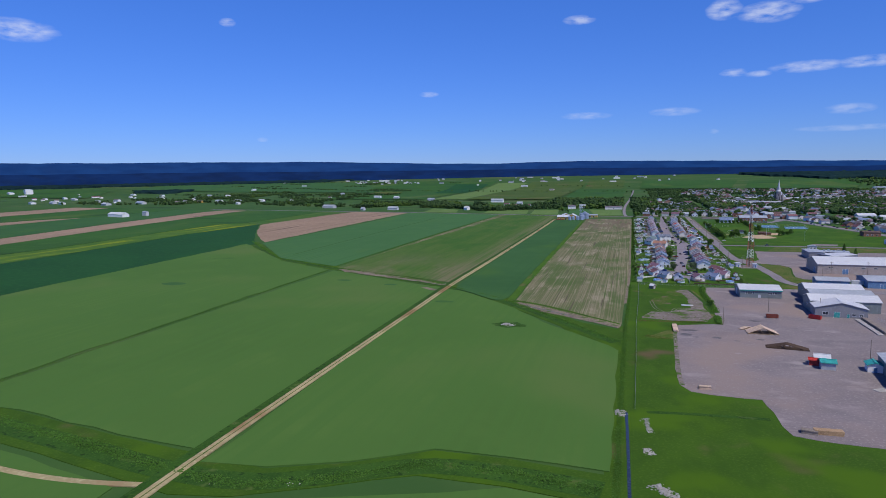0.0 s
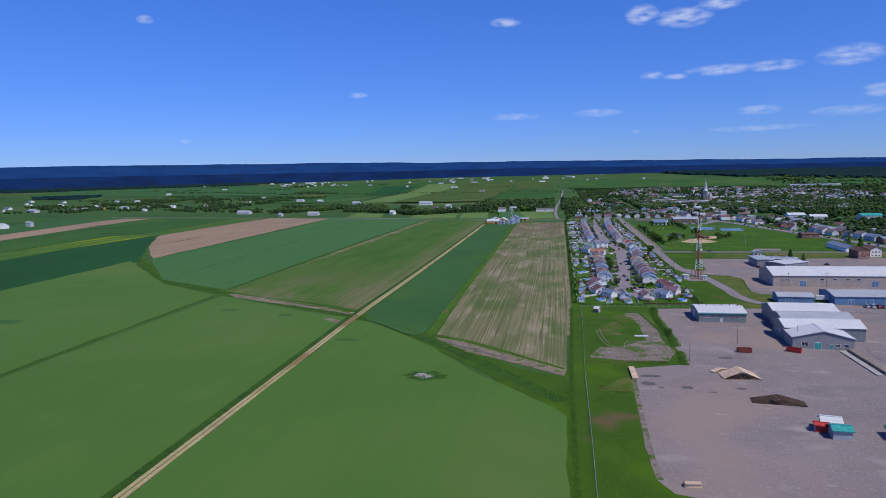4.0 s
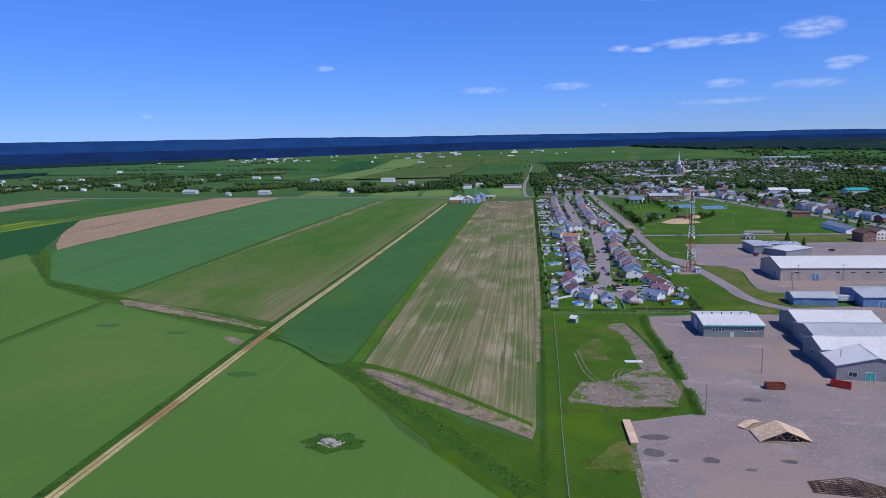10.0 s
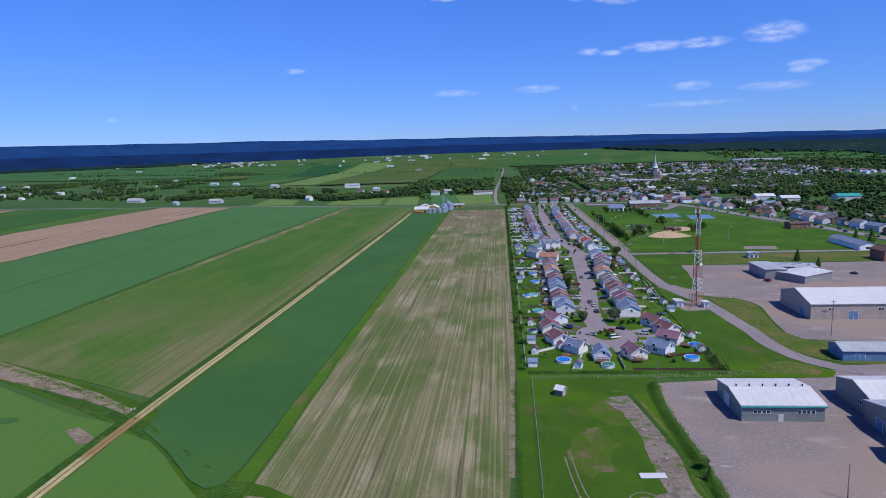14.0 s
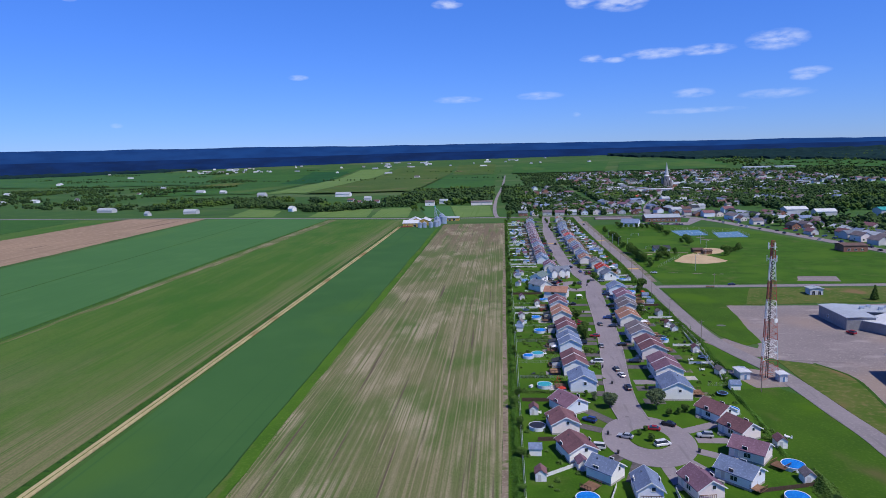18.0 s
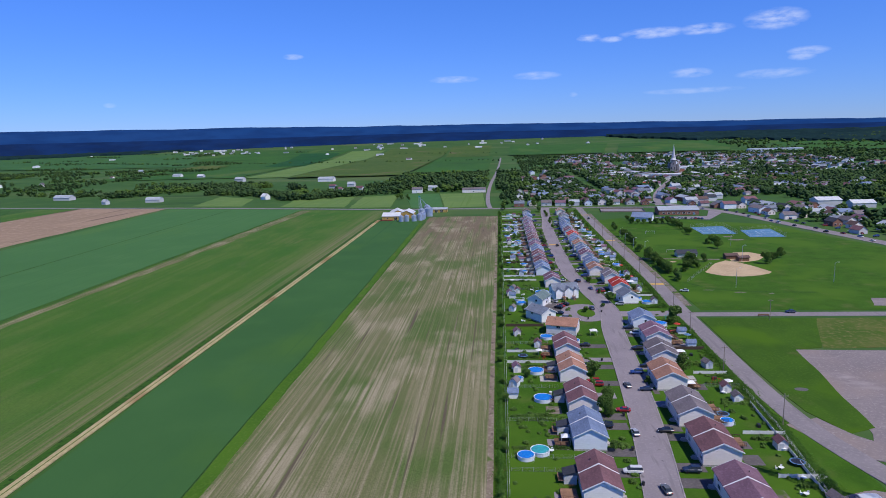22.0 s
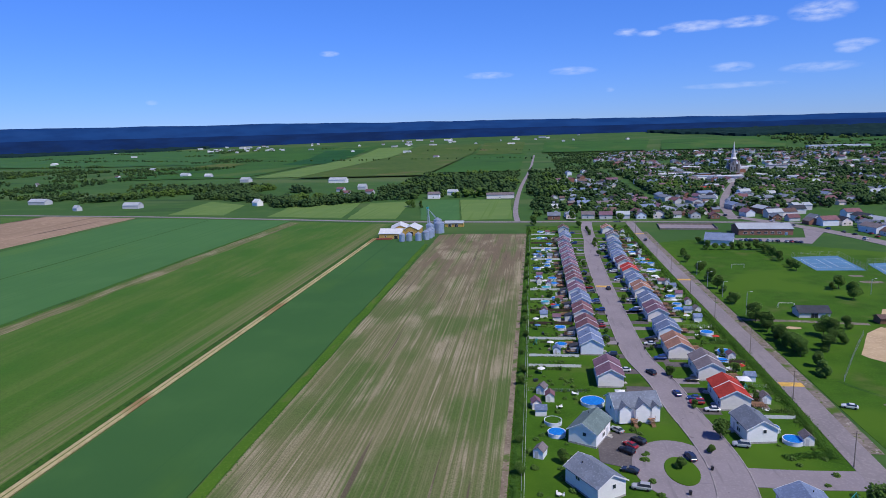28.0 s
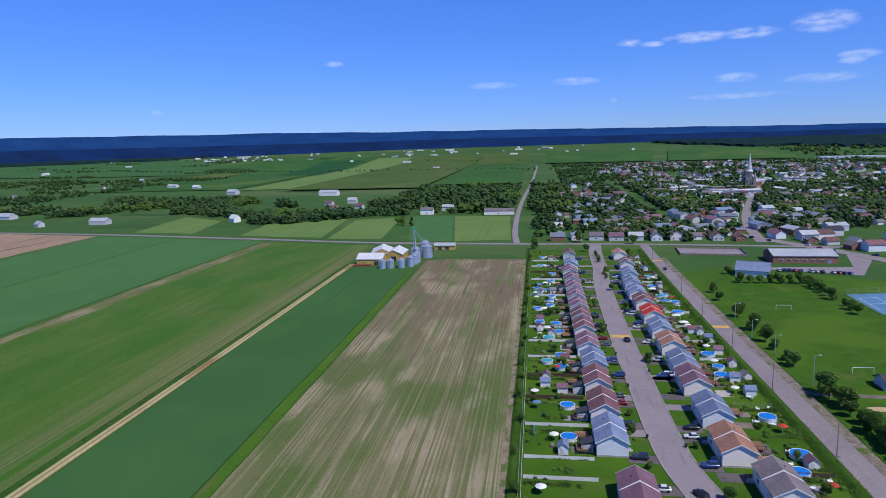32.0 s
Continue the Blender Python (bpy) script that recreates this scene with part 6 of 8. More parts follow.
def silo(x, y, r, h, group="grain silos"):
    t = thing("grain_silo", "corrugated galvanised grain silo with conical roof", "silo", x, y, 0.0, 0, group)

    def body():
        bm = bmesh.new()
        prof = [(r, 0)]
        for i in range(int(h / 0.5)):
            prof += [(r + 0.06, i * 0.5 + 0.25), (r, i * 0.5 + 0.5)]
        lathe(bm, prof, 22)
        return as_mesh("body", bm, "galvanised")

    def cone():
        bm = bmesh.new()
        lathe(bm, [(r + 0.15, h), (0.5, h + r * 0.55), (0.5, h + r * 0.55 + 0.3), (0.0, h + r * 0.55 + 0.45)], 22)
        return as_mesh("roof", bm, "galvanised")
    part("body", shared(("sb", r, h), body), None, t)
    part("roof", shared(("sc", r, h), cone), None, t)
    bm = bmesh.new()
    for k in (-0.25, 0.25):
        beam(bm, (k, -r - 0.15, 0), (k, -r - 0.15, h), 0.04, 4)
    for i in range(int(h / 0.8)):
        beam(bm, (-0.25, -r - 0.15, 0.4 + i * 0.8), (0.25, -r - 0.15, 0.4 + i * 0.8), 0.025, 3)
    part("ladder", bm, "galvanised", t)
    return t


for x, y, r, h in ((-99, 758, 2.5, 6.0), (-93.5, 760, 2.5, 6.0), (-86, 761, 2.6, 6.0), (-81, 768, 2.8, 6.4), (-79.5, 776, 2.8, 6.6), (-79, 784, 2.9, 6.8), (-82, 796, 3.4, 8.5), (-75, 804, 4.4, 8.8), (-78, 816, 3.6, 10)):
    silo(x, y, r, h)
hall("barn", "yellow barn with a clean white metal roof", -112, 780, 17, 19, 4.6, 7.6, 90, "yellow_wall", "white_metal", [("-x", -5, 3, 3, 0)], [("-x", 4, 1.2, 1, 1.8)], "barn", "dark")
hall("barn", "yellow barn with a white roof and wide door", -98, 800, 14, 22, 5.0, 8.2, 0, "yellow_wall", "white_metal", [("-y", 0, 4.5, 3.6, 0)], [], "barn", "dark")
hall("barn", "barn with a pale blue-white metal roof", -110, 806, 16, 24, 5.0, 8.4, 10, "yellow_wall", "white_metal", [], [], "barn")
hall("shed", "long yellow shed with a grey-blue metal roof", -66, 843, 9, 17, 3.6, 5.2, 90, "yellow_wall", "grey_roof_metal", [("-x", 4, 3, 2.6, 0), ("-x", -2, 3, 2.6, 0)], [], "shed", "dark")
t = thing("grain_elevator", "slender grain elevator leg with slanting pipes", "elevator", -86, 812, 0.0)
bm = bmesh.new()
for sx in (-0.7, 0.7):
    for sy in (-0.7, 0.7):
        beam(bm, (sx, sy, 0), (sx, sy, 21), 0.1, 4)
for i in range(7):
    z = i * 3.0
    for a, b in (((-0.7, -0.7), (0.7, -0.7)), ((0.7, -0.7), (0.7, 0.7)), ((0.7, 0.7), (-0.7, 0.7)), ((-0.7, 0.7), (-0.7, -0.7))):
        beam(bm, (*a, z), (*b, z + 3.0), 0.05, 4)
part("frame", bm, "galvanised", t)
bm = bmesh.new()
box(bm, -1.0, -0.5, 20.5, 1.0, 0.5, 22.2)
part("head", bm, "teal_metal", t)
for q in ((11, -8, 9.5), (8, 4, 11), (4, -16, 9.0), (7, -28, 7.5)):
    bm = bmesh.new()
    beam(bm, (0.4, 0, 20.5), q, 0.16, 6)
    part("spout_pipe", bm, "galvanised", t)
stack("farm_scrap", "heap of reddish farm scrap beside the barn", -116, 767, 4, 3, (13, 3.0, 0.5), "rust", "scrap heap")

# ---- garden things ----


def pool(x, y, r, water="water", label="round above-ground pool with bright blue water", group="garden pools"):
    t = thing("swimming_pool", label, "pool", x, y, 0.08, 0, group)

    def wall():
        bm = bmesh.new()
        lathe(bm, [(r, 0), (r, 1.12), (r + 0.1, 1.14), (r + 0.1, 1.2), (r - 0.1, 1.2), (r - 0.08, 1.0), (r - 0.08, 0.1)], 26)
        return as_mesh("pool_wall", bm, "wall_blue")

    def surf():
        bm = bmesh.new()
        f = lathe(bm, [(r - 0.07, 1.13), (r * 0.5, 1.14)], 26)
        bm.faces.new(f[1])
        return as_mesh("water", bm, water)
    part("pool_wall", shared(("pw", r), wall), None, t)
    part("water", shared(("pwt", r, water), surf), None, t)

    def ladder():
        bm = bmesh.new()
        for k in (-0.3, 0.3):
            beam(bm, (k, -0.6, 0), (k, 0, 1.9), 0.035, 5)
            beam(bm, (k, 0.3, 0.4), (k, 0, 1.9), 0.035, 5)
        for z in (0.4, 0.8, 1.2):
            beam(bm, (-0.3, -0.6 + z * 0.31, z), (0.3, -0.6 + z * 0.31, z), 0.03, 4)
        return as_mesh("ladder", bm, "galvanised")
    o = part("ladder", shared("pool_ladder", ladder), None, t)
    o.matrix_basis = pose(r * 0.7, -r * 0.72, 0, 0, 0, 45)
    return t


for x, y, r in ((22.6, 367.5, 2.7), (33.5, 362, 2.5), (15.8, 327, 2.9), (9.2, 319, 1.7), (16.7, 302, 3.0), (18.4, 562, 2.6), (18.7, 576, 2.4), (19, 608.6, 2.5), (18.1, 621.7, 2.6), (15.6, 667, 2.5), (16, 656.6, 2.2), (13.9, 691, 2.4), (17.5, 716.6, 2.4), (19, 739, 2.4), (18.4, 765, 2.4), (12.8, 800, 2.4), (9.5, 263, 2.3)):
    pool(x, y, r)
for x, y, r in ((19.4, 151, 2.9), (69, 153.5, 2.8), (75, 170, 2.9), (71.5, 207, 2.8), (25.8, 447, 3.7), (13.8, 424.5, 2.5), (77.4, 425, 2.6), (74, 432, 2.3), (75, 387, 2.7), (75.3, 557, 2.6), (78.2, 645, 2.8), (76.4, 668, 2.4), (78, 681, 2.4), (79, 521, 2.6), (79.5, 497, 2.8), (75.6, 487, 2.5), (70, 286, 1.9)):
    pool(x, y, r)
for x, y, r, wt, lb in ((35.5, 145.3, 2.5, "water_green", "round above-ground pool with green water"), (9.5, 193, 2.6, "dark", "round above-ground pool with a dark cover"), (14, 229, 2.7, "water_teal", "round above-ground pool with turquoise water"), (13.5, 266, 2.6, "water_teal", "round above-ground pool with turquoise water"), (13, 432, 2.6, "lawn", "empty round pool frame with grass inside")):
    pool(x, y, r, wt, lb)


def trampoline(x, y, r=1.9):
    t = thing("trampoline", "round blue trampoline with safety net posts", "trampoline", x, y, 0.08, 0, "trampolines")
    bm = bmesh.new()
    lathe(bm, [(r, 0.82), (r, 0.9), (r - 0.35, 0.92), (r - 0.35, 0.84), (r, 0.82)], 18)
    part("padding", bm, "blue_metal", t)
    bm = bmesh.new()
    f = lathe(bm, [(r - 0.35, 0.86), (0.4, 0.86)], 18)
    bm.faces.new(f[1])
    part("mat", bm, "dark", t)
    for i in range(6):
        bm = bmesh.new()
        a = i * math.pi / 3
        beam(bm, (r * math.cos(a), r * math.sin(a), 0), (r * math.cos(a), r * math.sin(a), 2.6), 0.035, 5)
        part("net_post", bm, "dark", t)


for x, y in ((11.6, 343.5), (74, 222), (79.5, 262), (70.4, 291)):
    trampoline(x, y)
for i, (x, y) in enumerate(((8.7, 162), (7, 146), (24.3, 144.5), (8.7, 328.5), (18.2, 356.9), (6.9, 304.3), (7.7, 314), (10.1, 372.1), (12.4, 550.7), (12, 543.9), (11.3, 686.9), (10.4, 613.4), (9, 205), (8, 176), (10, 455), (8, 443), (12.5, 449), (9.5, 438), (9, 412), (20, 168), (77, 183), (80, 228))):
    shed(x, y, (0, 90, -20, 10)[i % 4], ("wall_white", "wall_white", "wall_blue", "wall_beige")[i % 4], ("roof_red", "roof_blue", "roof_grey", "roof_purple")[i % 4], ("white garden shed with dark red roof", "white garden shed with blue roof", "pale blue garden shed with grey roof", "beige garden shed with purple roof")[i % 4])
for i, (x, y) in enumerate(((80.8, 425), (79.5, 356.2), (78.7, 333.3), (77.7, 310.7), (78.5, 302.4), (80.3, 373), (79.4, 702), (82.2, 569.3), (80.3, 610.4), (81.2, 600.5), (82.9, 555.1), (82.1, 729.7), (79, 452), (80, 470), (80, 243), (79, 271), (75.5, 163), (80, 541))):
    shed(x, y, (0, 90, 15, 0)[i % 4], ("wall_white", "wall_blue", "wall_grey", "wall_beige")[i % 4], ("roof_grey", "roof_blue", "roof_grey", "roof_red")[i % 4], ("white garden shed with grey roof", "pale blue garden shed with blue roof", "grey garden shed with grey roof", "beige garden shed with red roof")[i % 4])


def deck(x, y, w, l, turn=0.0):
    t = thing("wooden_deck", "brown wooden garden deck with railing", "deck", x, y, 0.07, turn, "garden decks")

    def boards():
        bm = bmesh.new()
        box(bm, -w / 2, -l / 2, 0.9, w / 2, l / 2, 1.02)
        return as_mesh("platform", bm, "deck")

    def railing():
        """Top rail and balusters in one comb-shaped piece."""
        bm = bmesh.new()
        line = [(-w / 2, 2.0), (w / 2, 2.0)]
        for i in range(8, -1, -1):
            xx = -w / 2 + 0.05 + i * (w - 0.1) / 8
            line += [(xx + 0.05, 1.88), (xx + 0.05, 0.95), (xx - 0.05, 0.95), (xx - 0.05, 1.88)]
        prism(bm, line, -0.04, 0.04)
        for v in bm.verts:
            v.co = Vector((v.co.x, v.co.z, v.co.y))
        return as_mesh("railing", bm, "deck")
    part("platform", shared(("db", w, l), boards), None, t)
    for k in (-1, 1):
        part("railing", shared(("dr", w), railing), None, t).location = (0, k * (l / 2 - 0.05), 0)
    return t


def awning(x, y, w, l, mat="white", label="white fabric garden canopy on posts"):
    t = thing("garden_canopy", label, "canopy", x, y, 0.08, 0, "garden canopies")
    bm = bmesh.new()
    a = [bm.verts.new((sx * w / 2, sy * l / 2, 2.2)) for sx, sy in ((-1, -1), (1, -1), (1, 1), (-1, 1))]
    b = [bm.verts.new((sx * w * 0.12, sy * l * 0.12, 2.8)) for sx, sy in ((-1, -1), (1, -1), (1, 1), (-1, 1))]
    bm.faces.new(b)
    for i in range(4):
        bm.faces.new((a[i], a[(i + 1) % 4], b[(i + 1) % 4], b[i]))
    part("canopy", bm, mat, t)
    for sx in (-1, 1):
        for sy in (-1, 1):
            bm = bmesh.new()
            beam(bm, (sx * w / 2, sy * l / 2, 0), (sx * w / 2, sy * l / 2, 2.2), 0.04, 5)
            part("post", bm, "white", t)


for x, y, w, l in ((22.6, 302.5, 3, 3.4), (43, 372, 3.2, 3.2), (72, 345, 4, 2.6), (66.8, 313, 3.2, 3), (35, 452, 3.2, 3.6), (77, 466, 4, 4.5), (21, 272, 2.6, 2.6), (76, 622, 4, 3), (75, 634, 3.6, 3), (73.5, 690, 4, 3), (13, 645, 3.5, 3), (14, 705, 3, 3)):
    awning(x, y, w, l)


def board_fence(x0, x1, y, mat="fence_white", h=1.5, label="white vinyl garden fence between lots"):
    t = thing("garden_fence", label, "fence", x0, y, 0.07, 0, "garden fences")
    n = max(1, round((x1 - x0) / 2.4))
    w = (x1 - x0) / n

    def panel():
        bm = bmesh.new()
        v = box(bm, 0.0, -0.035, 0.06, w, 0.035, h)
        bmesh.ops.bevel(bm, geom=[e for e in bm.edges if abs(e.verts[0].co.z - h) < 0.01 and abs(e.verts[1].co.z - h) < 0.01], offset=0.03, segments=1)
        return as_mesh("panel", bm, mat)

    def post():
        bm = bmesh.new()
        box(bm, -0.07, -0.07, 0, 0.07, 0.07, h + 0.12)
        return as_mesh("post", bm, mat)
    for i in range(n + 1):
        if i < n:
            part("panel", shared(("bp", round(w, 3), h, mat), panel), None, t).location = (w * i, 0, 0)
        part("post", shared(("bpo", h, mat), post), None, t).location = (w * i, 0, 0)
    return t


rng = random.Random(5)


def lot_fence(x0, x1, y):
    k = rng.random()
    if k < 0.52:
        board_fence(x0, x1, y, "fence_white", 1.1)
    elif k < 0.72:
        board_fence(x0, x1, y, "fence_dark", 1.35, "dark stained wooden garden fence between lots")
    elif k < 0.95:
        wire_fence([(x0, y), (x1, y)], "galvanised chain-link garden fence between lots", 1.2, 2.6, "fence_wire", "garden_fence")


for y in (215, 238, 256, 263, 286, 312.5, 337, 349.5, 360, 385):
    lot_fence(5.5, 22.5, y)
for y in [456, 479, 490] + [511 + 21.2 * i for i in range(14)]:
    lot_fence(5.5, 24.5, y)
for y in (231, 255, 279, 302, 314.5, 326.5, 338, 353, 376, 440, 464, 486, 508, 531, 554, 575, 598, 620, 645, 668, 690, 715, 745, 780):
    lot_fence(72.0, 83.5, y)
for row, street in ((LEFT, 1), (RIGHT, -1)):
    for x, y, roof, wall, pair, l in row:
        for k in ((-0.27, 0.27) if pair else (0,)):
            if rng.random() < 0.75:
                deck(x - street * 7.6, y + k * l, 4.0, (4.0, 5.0)[rng.random() < 0.5])
deck(20.8, 156.8, 3.6, 4.4, -40)
deck(34.3, 149.4, 5, 2.6)
deck(47.9, 150.6, 4.2, 2.4, 8)
deck(61.5, 157.2, 3.4, 2.8, 40)
deck(71.6, 169.5, 3.6, 3.8, 40)


def slant_fence(x0, y0, x1, y1, mat="fence_white", h=1.1, label="white vinyl garden fence between lots"):
    t = board_fence(0.0, math.hypot(x1 - x0, y1 - y0), 0.0, mat, h, label)
    t.matrix_basis = pose(x0, y0, 0.07, 0, 0, math.degrees(math.atan2(y1 - y0, x1 - x0)))


slant_fence(41.2, 141.8, 41.5, 156.0, h=1.4)
slant_fence(21.8, 141.6, 27.4, 158.0)
slant_fence(9.9, 162.5, 20.4, 170.2)
slant_fence(9.2, 184, 14.0, 184.6, "fence_dark", 1.3, "dark stained wooden garden fence between lots")
slant_fence(62.5, 157, 76.0, 160.5, "fence_dark", 1.1, "dark stained wooden garden fence between lots")
slant_fence(79.0, 239, 80.2, 262)
slant_fence(80.3, 264, 81.8, 300)
board_fence(44, 76, 141.1, "fence_dark", 0.9, "low dark wooden fence at the end of the gardens")

# driveways between the houses
for row, street in ((LEFT, 1), (RIGHT, -1)):
    for i, (x, y, roof, wall, pair, l) in enumerate(row):
        half = 5.0 if street > 0 else 5.6
        edge = {1: 45, -1: 51}[street]
        if 210 < y < 300:
            edge = 41 - (300 - y) * 0.02 + (0 if street > 0 else 7)
        elif 300 <= y < 420:
            edge = 46 if street > 0 else 54
        elif 420 <= y < 482:
            edge = 47.5 if street > 0 else 55
        elif y >= 735:
            edge = 47 if street > 0 else 56
        else:
            edge = 42.5 if street > 0 else 49.5
        for k in (-1, 1):
            yy = y + k * (l / 2 + 0.6)
            a, b = sorted((x + street * half * 0.8, edge))
            patch("driveway", [(a, yy - 2.3), (b, yy - 2.3), (b, yy + 2.3), (a, yy + 2.3)], 0.13, "drive" if (i + k) % 4 else "asphalt", "asphalt driveway beside the house", "driveway", 0.1)

# paved patios behind the houses
rng = random.Random(63)
for row, street in ((LEFT, 1), (RIGHT, -1)):
    for x, y, roof, wall, pair, l in row:
        for k in ((-0.26, 0.26) if pair else (0,)):
            if rng.random() < 0.7:
                px, py = x - street * (rng.uniform(8.2, 9.4)), y + k * l
                a, b = rng.uniform(1.8, 3.2), rng.uniform(1.8, 3.4)
                patch("patio", [(px - a, py - b), (px + a, py - b), (px + a, py + b), (px - a, py + b)], 0.125, rng.choice(("concrete", "drive", "asphalt", "dirt_mix")), "small paved patio behind the house", "patio", 0.1)

# ---- cars ----


def car_mesh(kind):
    """Sections from rear to front: place along the car, half width, low and high edge."""
    high = {"sedan": 1.42, "suv": 1.72, "van": 1.85}[kind]
    sec = {"sedan": [(-2.25, 0.72, 0.45, 0.80), (-2.1, 0.84, 0.32, 0.95), (-1.3, 0.88, 0.25, 1.0), (1.0, 0.88, 0.25, 0.98), (1.9, 0.84, 0.28, 0.85), (2.25, 0.7, 0.4, 0.68)],
           "suv": [(-2.3, 0.8, 0.5, 1.0), (-2.2, 0.9, 0.36, 1.1), (-1.3, 0.92, 0.3, 1.12), (1.1, 0.92, 0.3, 1.1), (2.0, 0.88, 0.32, 1.02), (2.3, 0.75, 0.45, 0.8)],
           "van": [(-2.5, 0.85, 0.5, 1.0), (-2.45, 0.92, 0.36, 1.1), (-1.3, 0.95, 0.3, 1.12), (1.3, 0.95, 0.3, 1.1), (2.1, 0.88, 0.32, 0.95), (2.45, 0.75, 0.45, 0.75)]}[kind]
    bm = bmesh.new()
    rings = [[bm.verts.new(q) for q in ((-w * 0.92, y, lo), (-w, y, lo + 0.2), (-w, y, hi - 0.12), (-w * 0.86, y, hi), (w * 0.86, y, hi), (w, y, hi - 0.12), (w, y, lo + 0.2), (w * 0.92, y, lo))] for y, w, lo, hi in sec]
    for a, b in zip(rings, rings[1:]):
        for i in range(8):
            j = (i + 1) % 8
            bm.faces.new((a[i], a[j], b[j], b[i]))
    bm.faces.new(rings[0])
    bm.faces.new(rings[-1])
    cab0, cab1 = {"sedan": (-1.75, 0.95), "suv": (-2.2, 1.0), "van": (-2.42, 1.5)}[kind]
    base = sec[2][3] - 0.02
    top = [(-0.62, cab0 + (0.65 if kind == "sedan" else 0.25), high), (0.62, cab0 + (0.65 if kind == "sedan" else 0.25), high), (0.62, cab1 - 0.75, high), (-0.62, cab1 - 0.75, high)]
    low = [(-0.82, cab0, base), (0.82, cab0, base), (0.82, cab1, base), (-0.82, cab1, base)]
    return bm, low, top


def car_kind(kind, colour):
    t = thing("car", f"{colour} {kind if kind != 'suv' else 'sport utility car'} parked by the houses", "car", 0, 0, 0)
    bm, low, top = car_mesh(kind)
    part("body", bm, "car_" + colour, t)
    bm = bmesh.new()
    a, b = [bm.verts.new(q) for q in low], [bm.verts.new(q) for q in top]
    for i in range(4):
        bm.faces.new((a[i], a[(i + 1) % 4], b[(i + 1) % 4], b[i]))
    part("window_band", bm, "glass", t)
    bm = bmesh.new()
    box(bm, -0.64, top[0][1] - 0.03, top[0][2] - 0.02, 0.64, top[2][1] + 0.03, top[0][2] + 0.05)
    part("roof_panel", bm, "car_" + colour, t)
    for sx in (-0.82, 0.82):
        for y in (-1.4, 1.42):
            bm = bmesh.new()
            lathe(bm, [(0.0, -0.11), (0.33, -0.11), (0.34, 0.11), (0.0, 0.11)], 12)
            w = part("wheel", bm, "rubber", t)
            w.matrix_basis = pose(sx, y, 0.34, 0, 90, 0)
    for sx in (-0.6, 0.6):
        for y, mt, nm in ((2.18 if kind != "van" else 2.36, "white", "headlight"), (-2.27 if kind != "van" else -2.5, "red_paint", "tail_light")):
            bm = bmesh.new()
            box(bm, sx - 0.16, y - 0.05, 0.62, sx + 0.16, y + 0.05, 0.76)
            part(nm, bm, mt, t)
    return t


FLEET = {}
for x, y, turn, kind, colour in ((35, 187, 65, "sedan", "silver"), (44.5, 182, -70, "van", "white"), (44, 192.5, 75, "sedan", "red"), (26, 198.5, 60, "suv", "blue"), (25.5, 179.5, 80, "van", "white"), (58, 188, 85, "suv", "silver"), (49.5, 196, 60, "sedan", "black"), (43.2, 227, 8, "suv", "black"), (43.5, 240.5, 8, "sedan", "white"), (42.7, 247.5, 8, "sedan", "grey"), (41.5, 278, 5, "sedan", "silver"), (41, 293.5, 85, "sedan", "red"), (36, 314.5, 88, "suv", "red"), (46.3, 314, 8, "sedan", "grey"), (36, 333.5, 88, "suv", "black"), (37.4, 357, 90, "sedan", "black"), (51.8, 310.5, 90, "sedan", "navy"), (57.5, 352.5, 90, "suv", "black"), (61, 373, 80, "van", "white")):
    key = (kind, colour)
    if key not in FLEET:
        FLEET[key] = car_kind(kind, colour)
        FLEET[key].matrix_basis = pose(x, y, 0.21, 0, 0, turn)
    else:
        copy_thing(FLEET[key], pose(x, y, 0.21, 0, 0, turn))
for x, y, turn, kind, colour in ((36.5, 256, 90, "van", "white"), (33.8, 282.5, 75, "suv", "navy"), (51.5, 257, 90, "suv", "navy"), (50.5, 279.5, 90, "sedan", "black"), (48, 413.5, 10, "suv", "navy"), (33.5, 419, 40, "sedan", "red"), (32, 415.5, 50, "suv", "black"), (36, 421.5, 40, "suv", "black"), (31.5, 405.5, 70, "sedan", "navy"), (33, 397.5, 80, "suv", "silver"), (31, 428, 40, "sedan", "silver"), (63, 421.5, 80, "suv", "silver"), (58, 449, 90, "suv", "red"), (58, 452.5, 90, "sedan", "blue"), (53.5, 456, 8, "sedan", "blue"), (48.4, 474, 25, "suv", "black"), (39.6, 476, 88, "sedan", "white"), (102.5, 449, 70, "sedan", "white"), (53.5, 506, 88, "sedan", "white")):
    if (kind, colour) not in FLEET:
        FLEET[(kind, colour)] = car_kind(kind, colour)
        FLEET[(kind, colour)].matrix_basis = pose(x, y, 0.21, 0, 0, turn)
    else:
        copy_thing(FLEET[(kind, colour)], pose(x, y, 0.21, 0, 0, turn))
rng = random.Random(11)
kinds = sorted(FLEET)
spots = [(38.2, 568, 88), (40.3, 712, 88), (55.7, 556, 88), (55.7, 572.5, 88), (54.6, 647, 88), (55.4, 662, 88), (58.2, 729, 88), (56, 716, 88), (54.9, 618, 88), (37.8, 591, 88), (92.6, 755, 2), (47.5, 598, 8), (139.3, 406, 90), (154, 297, 20), (212, 315, 80)]
spots += [(162 + i * 2.9, 752 - i * 0.8, 5) for i in range(14) if i not in (5, 9)] + [(168 + i * 3, 140.5, 4) for i in range(7)]
for i in range(34):
    y = 330 + i * 17 + rng.uniform(-5, 5)
    x = np.interp(y, [330, 480, 600, 700, 800, 900], [340, 310, 285, 262, 243, 188])
    spots.append((float(x) + rng.choice((-3.2, 3.2)), y, 12 if y < 800 else 28))
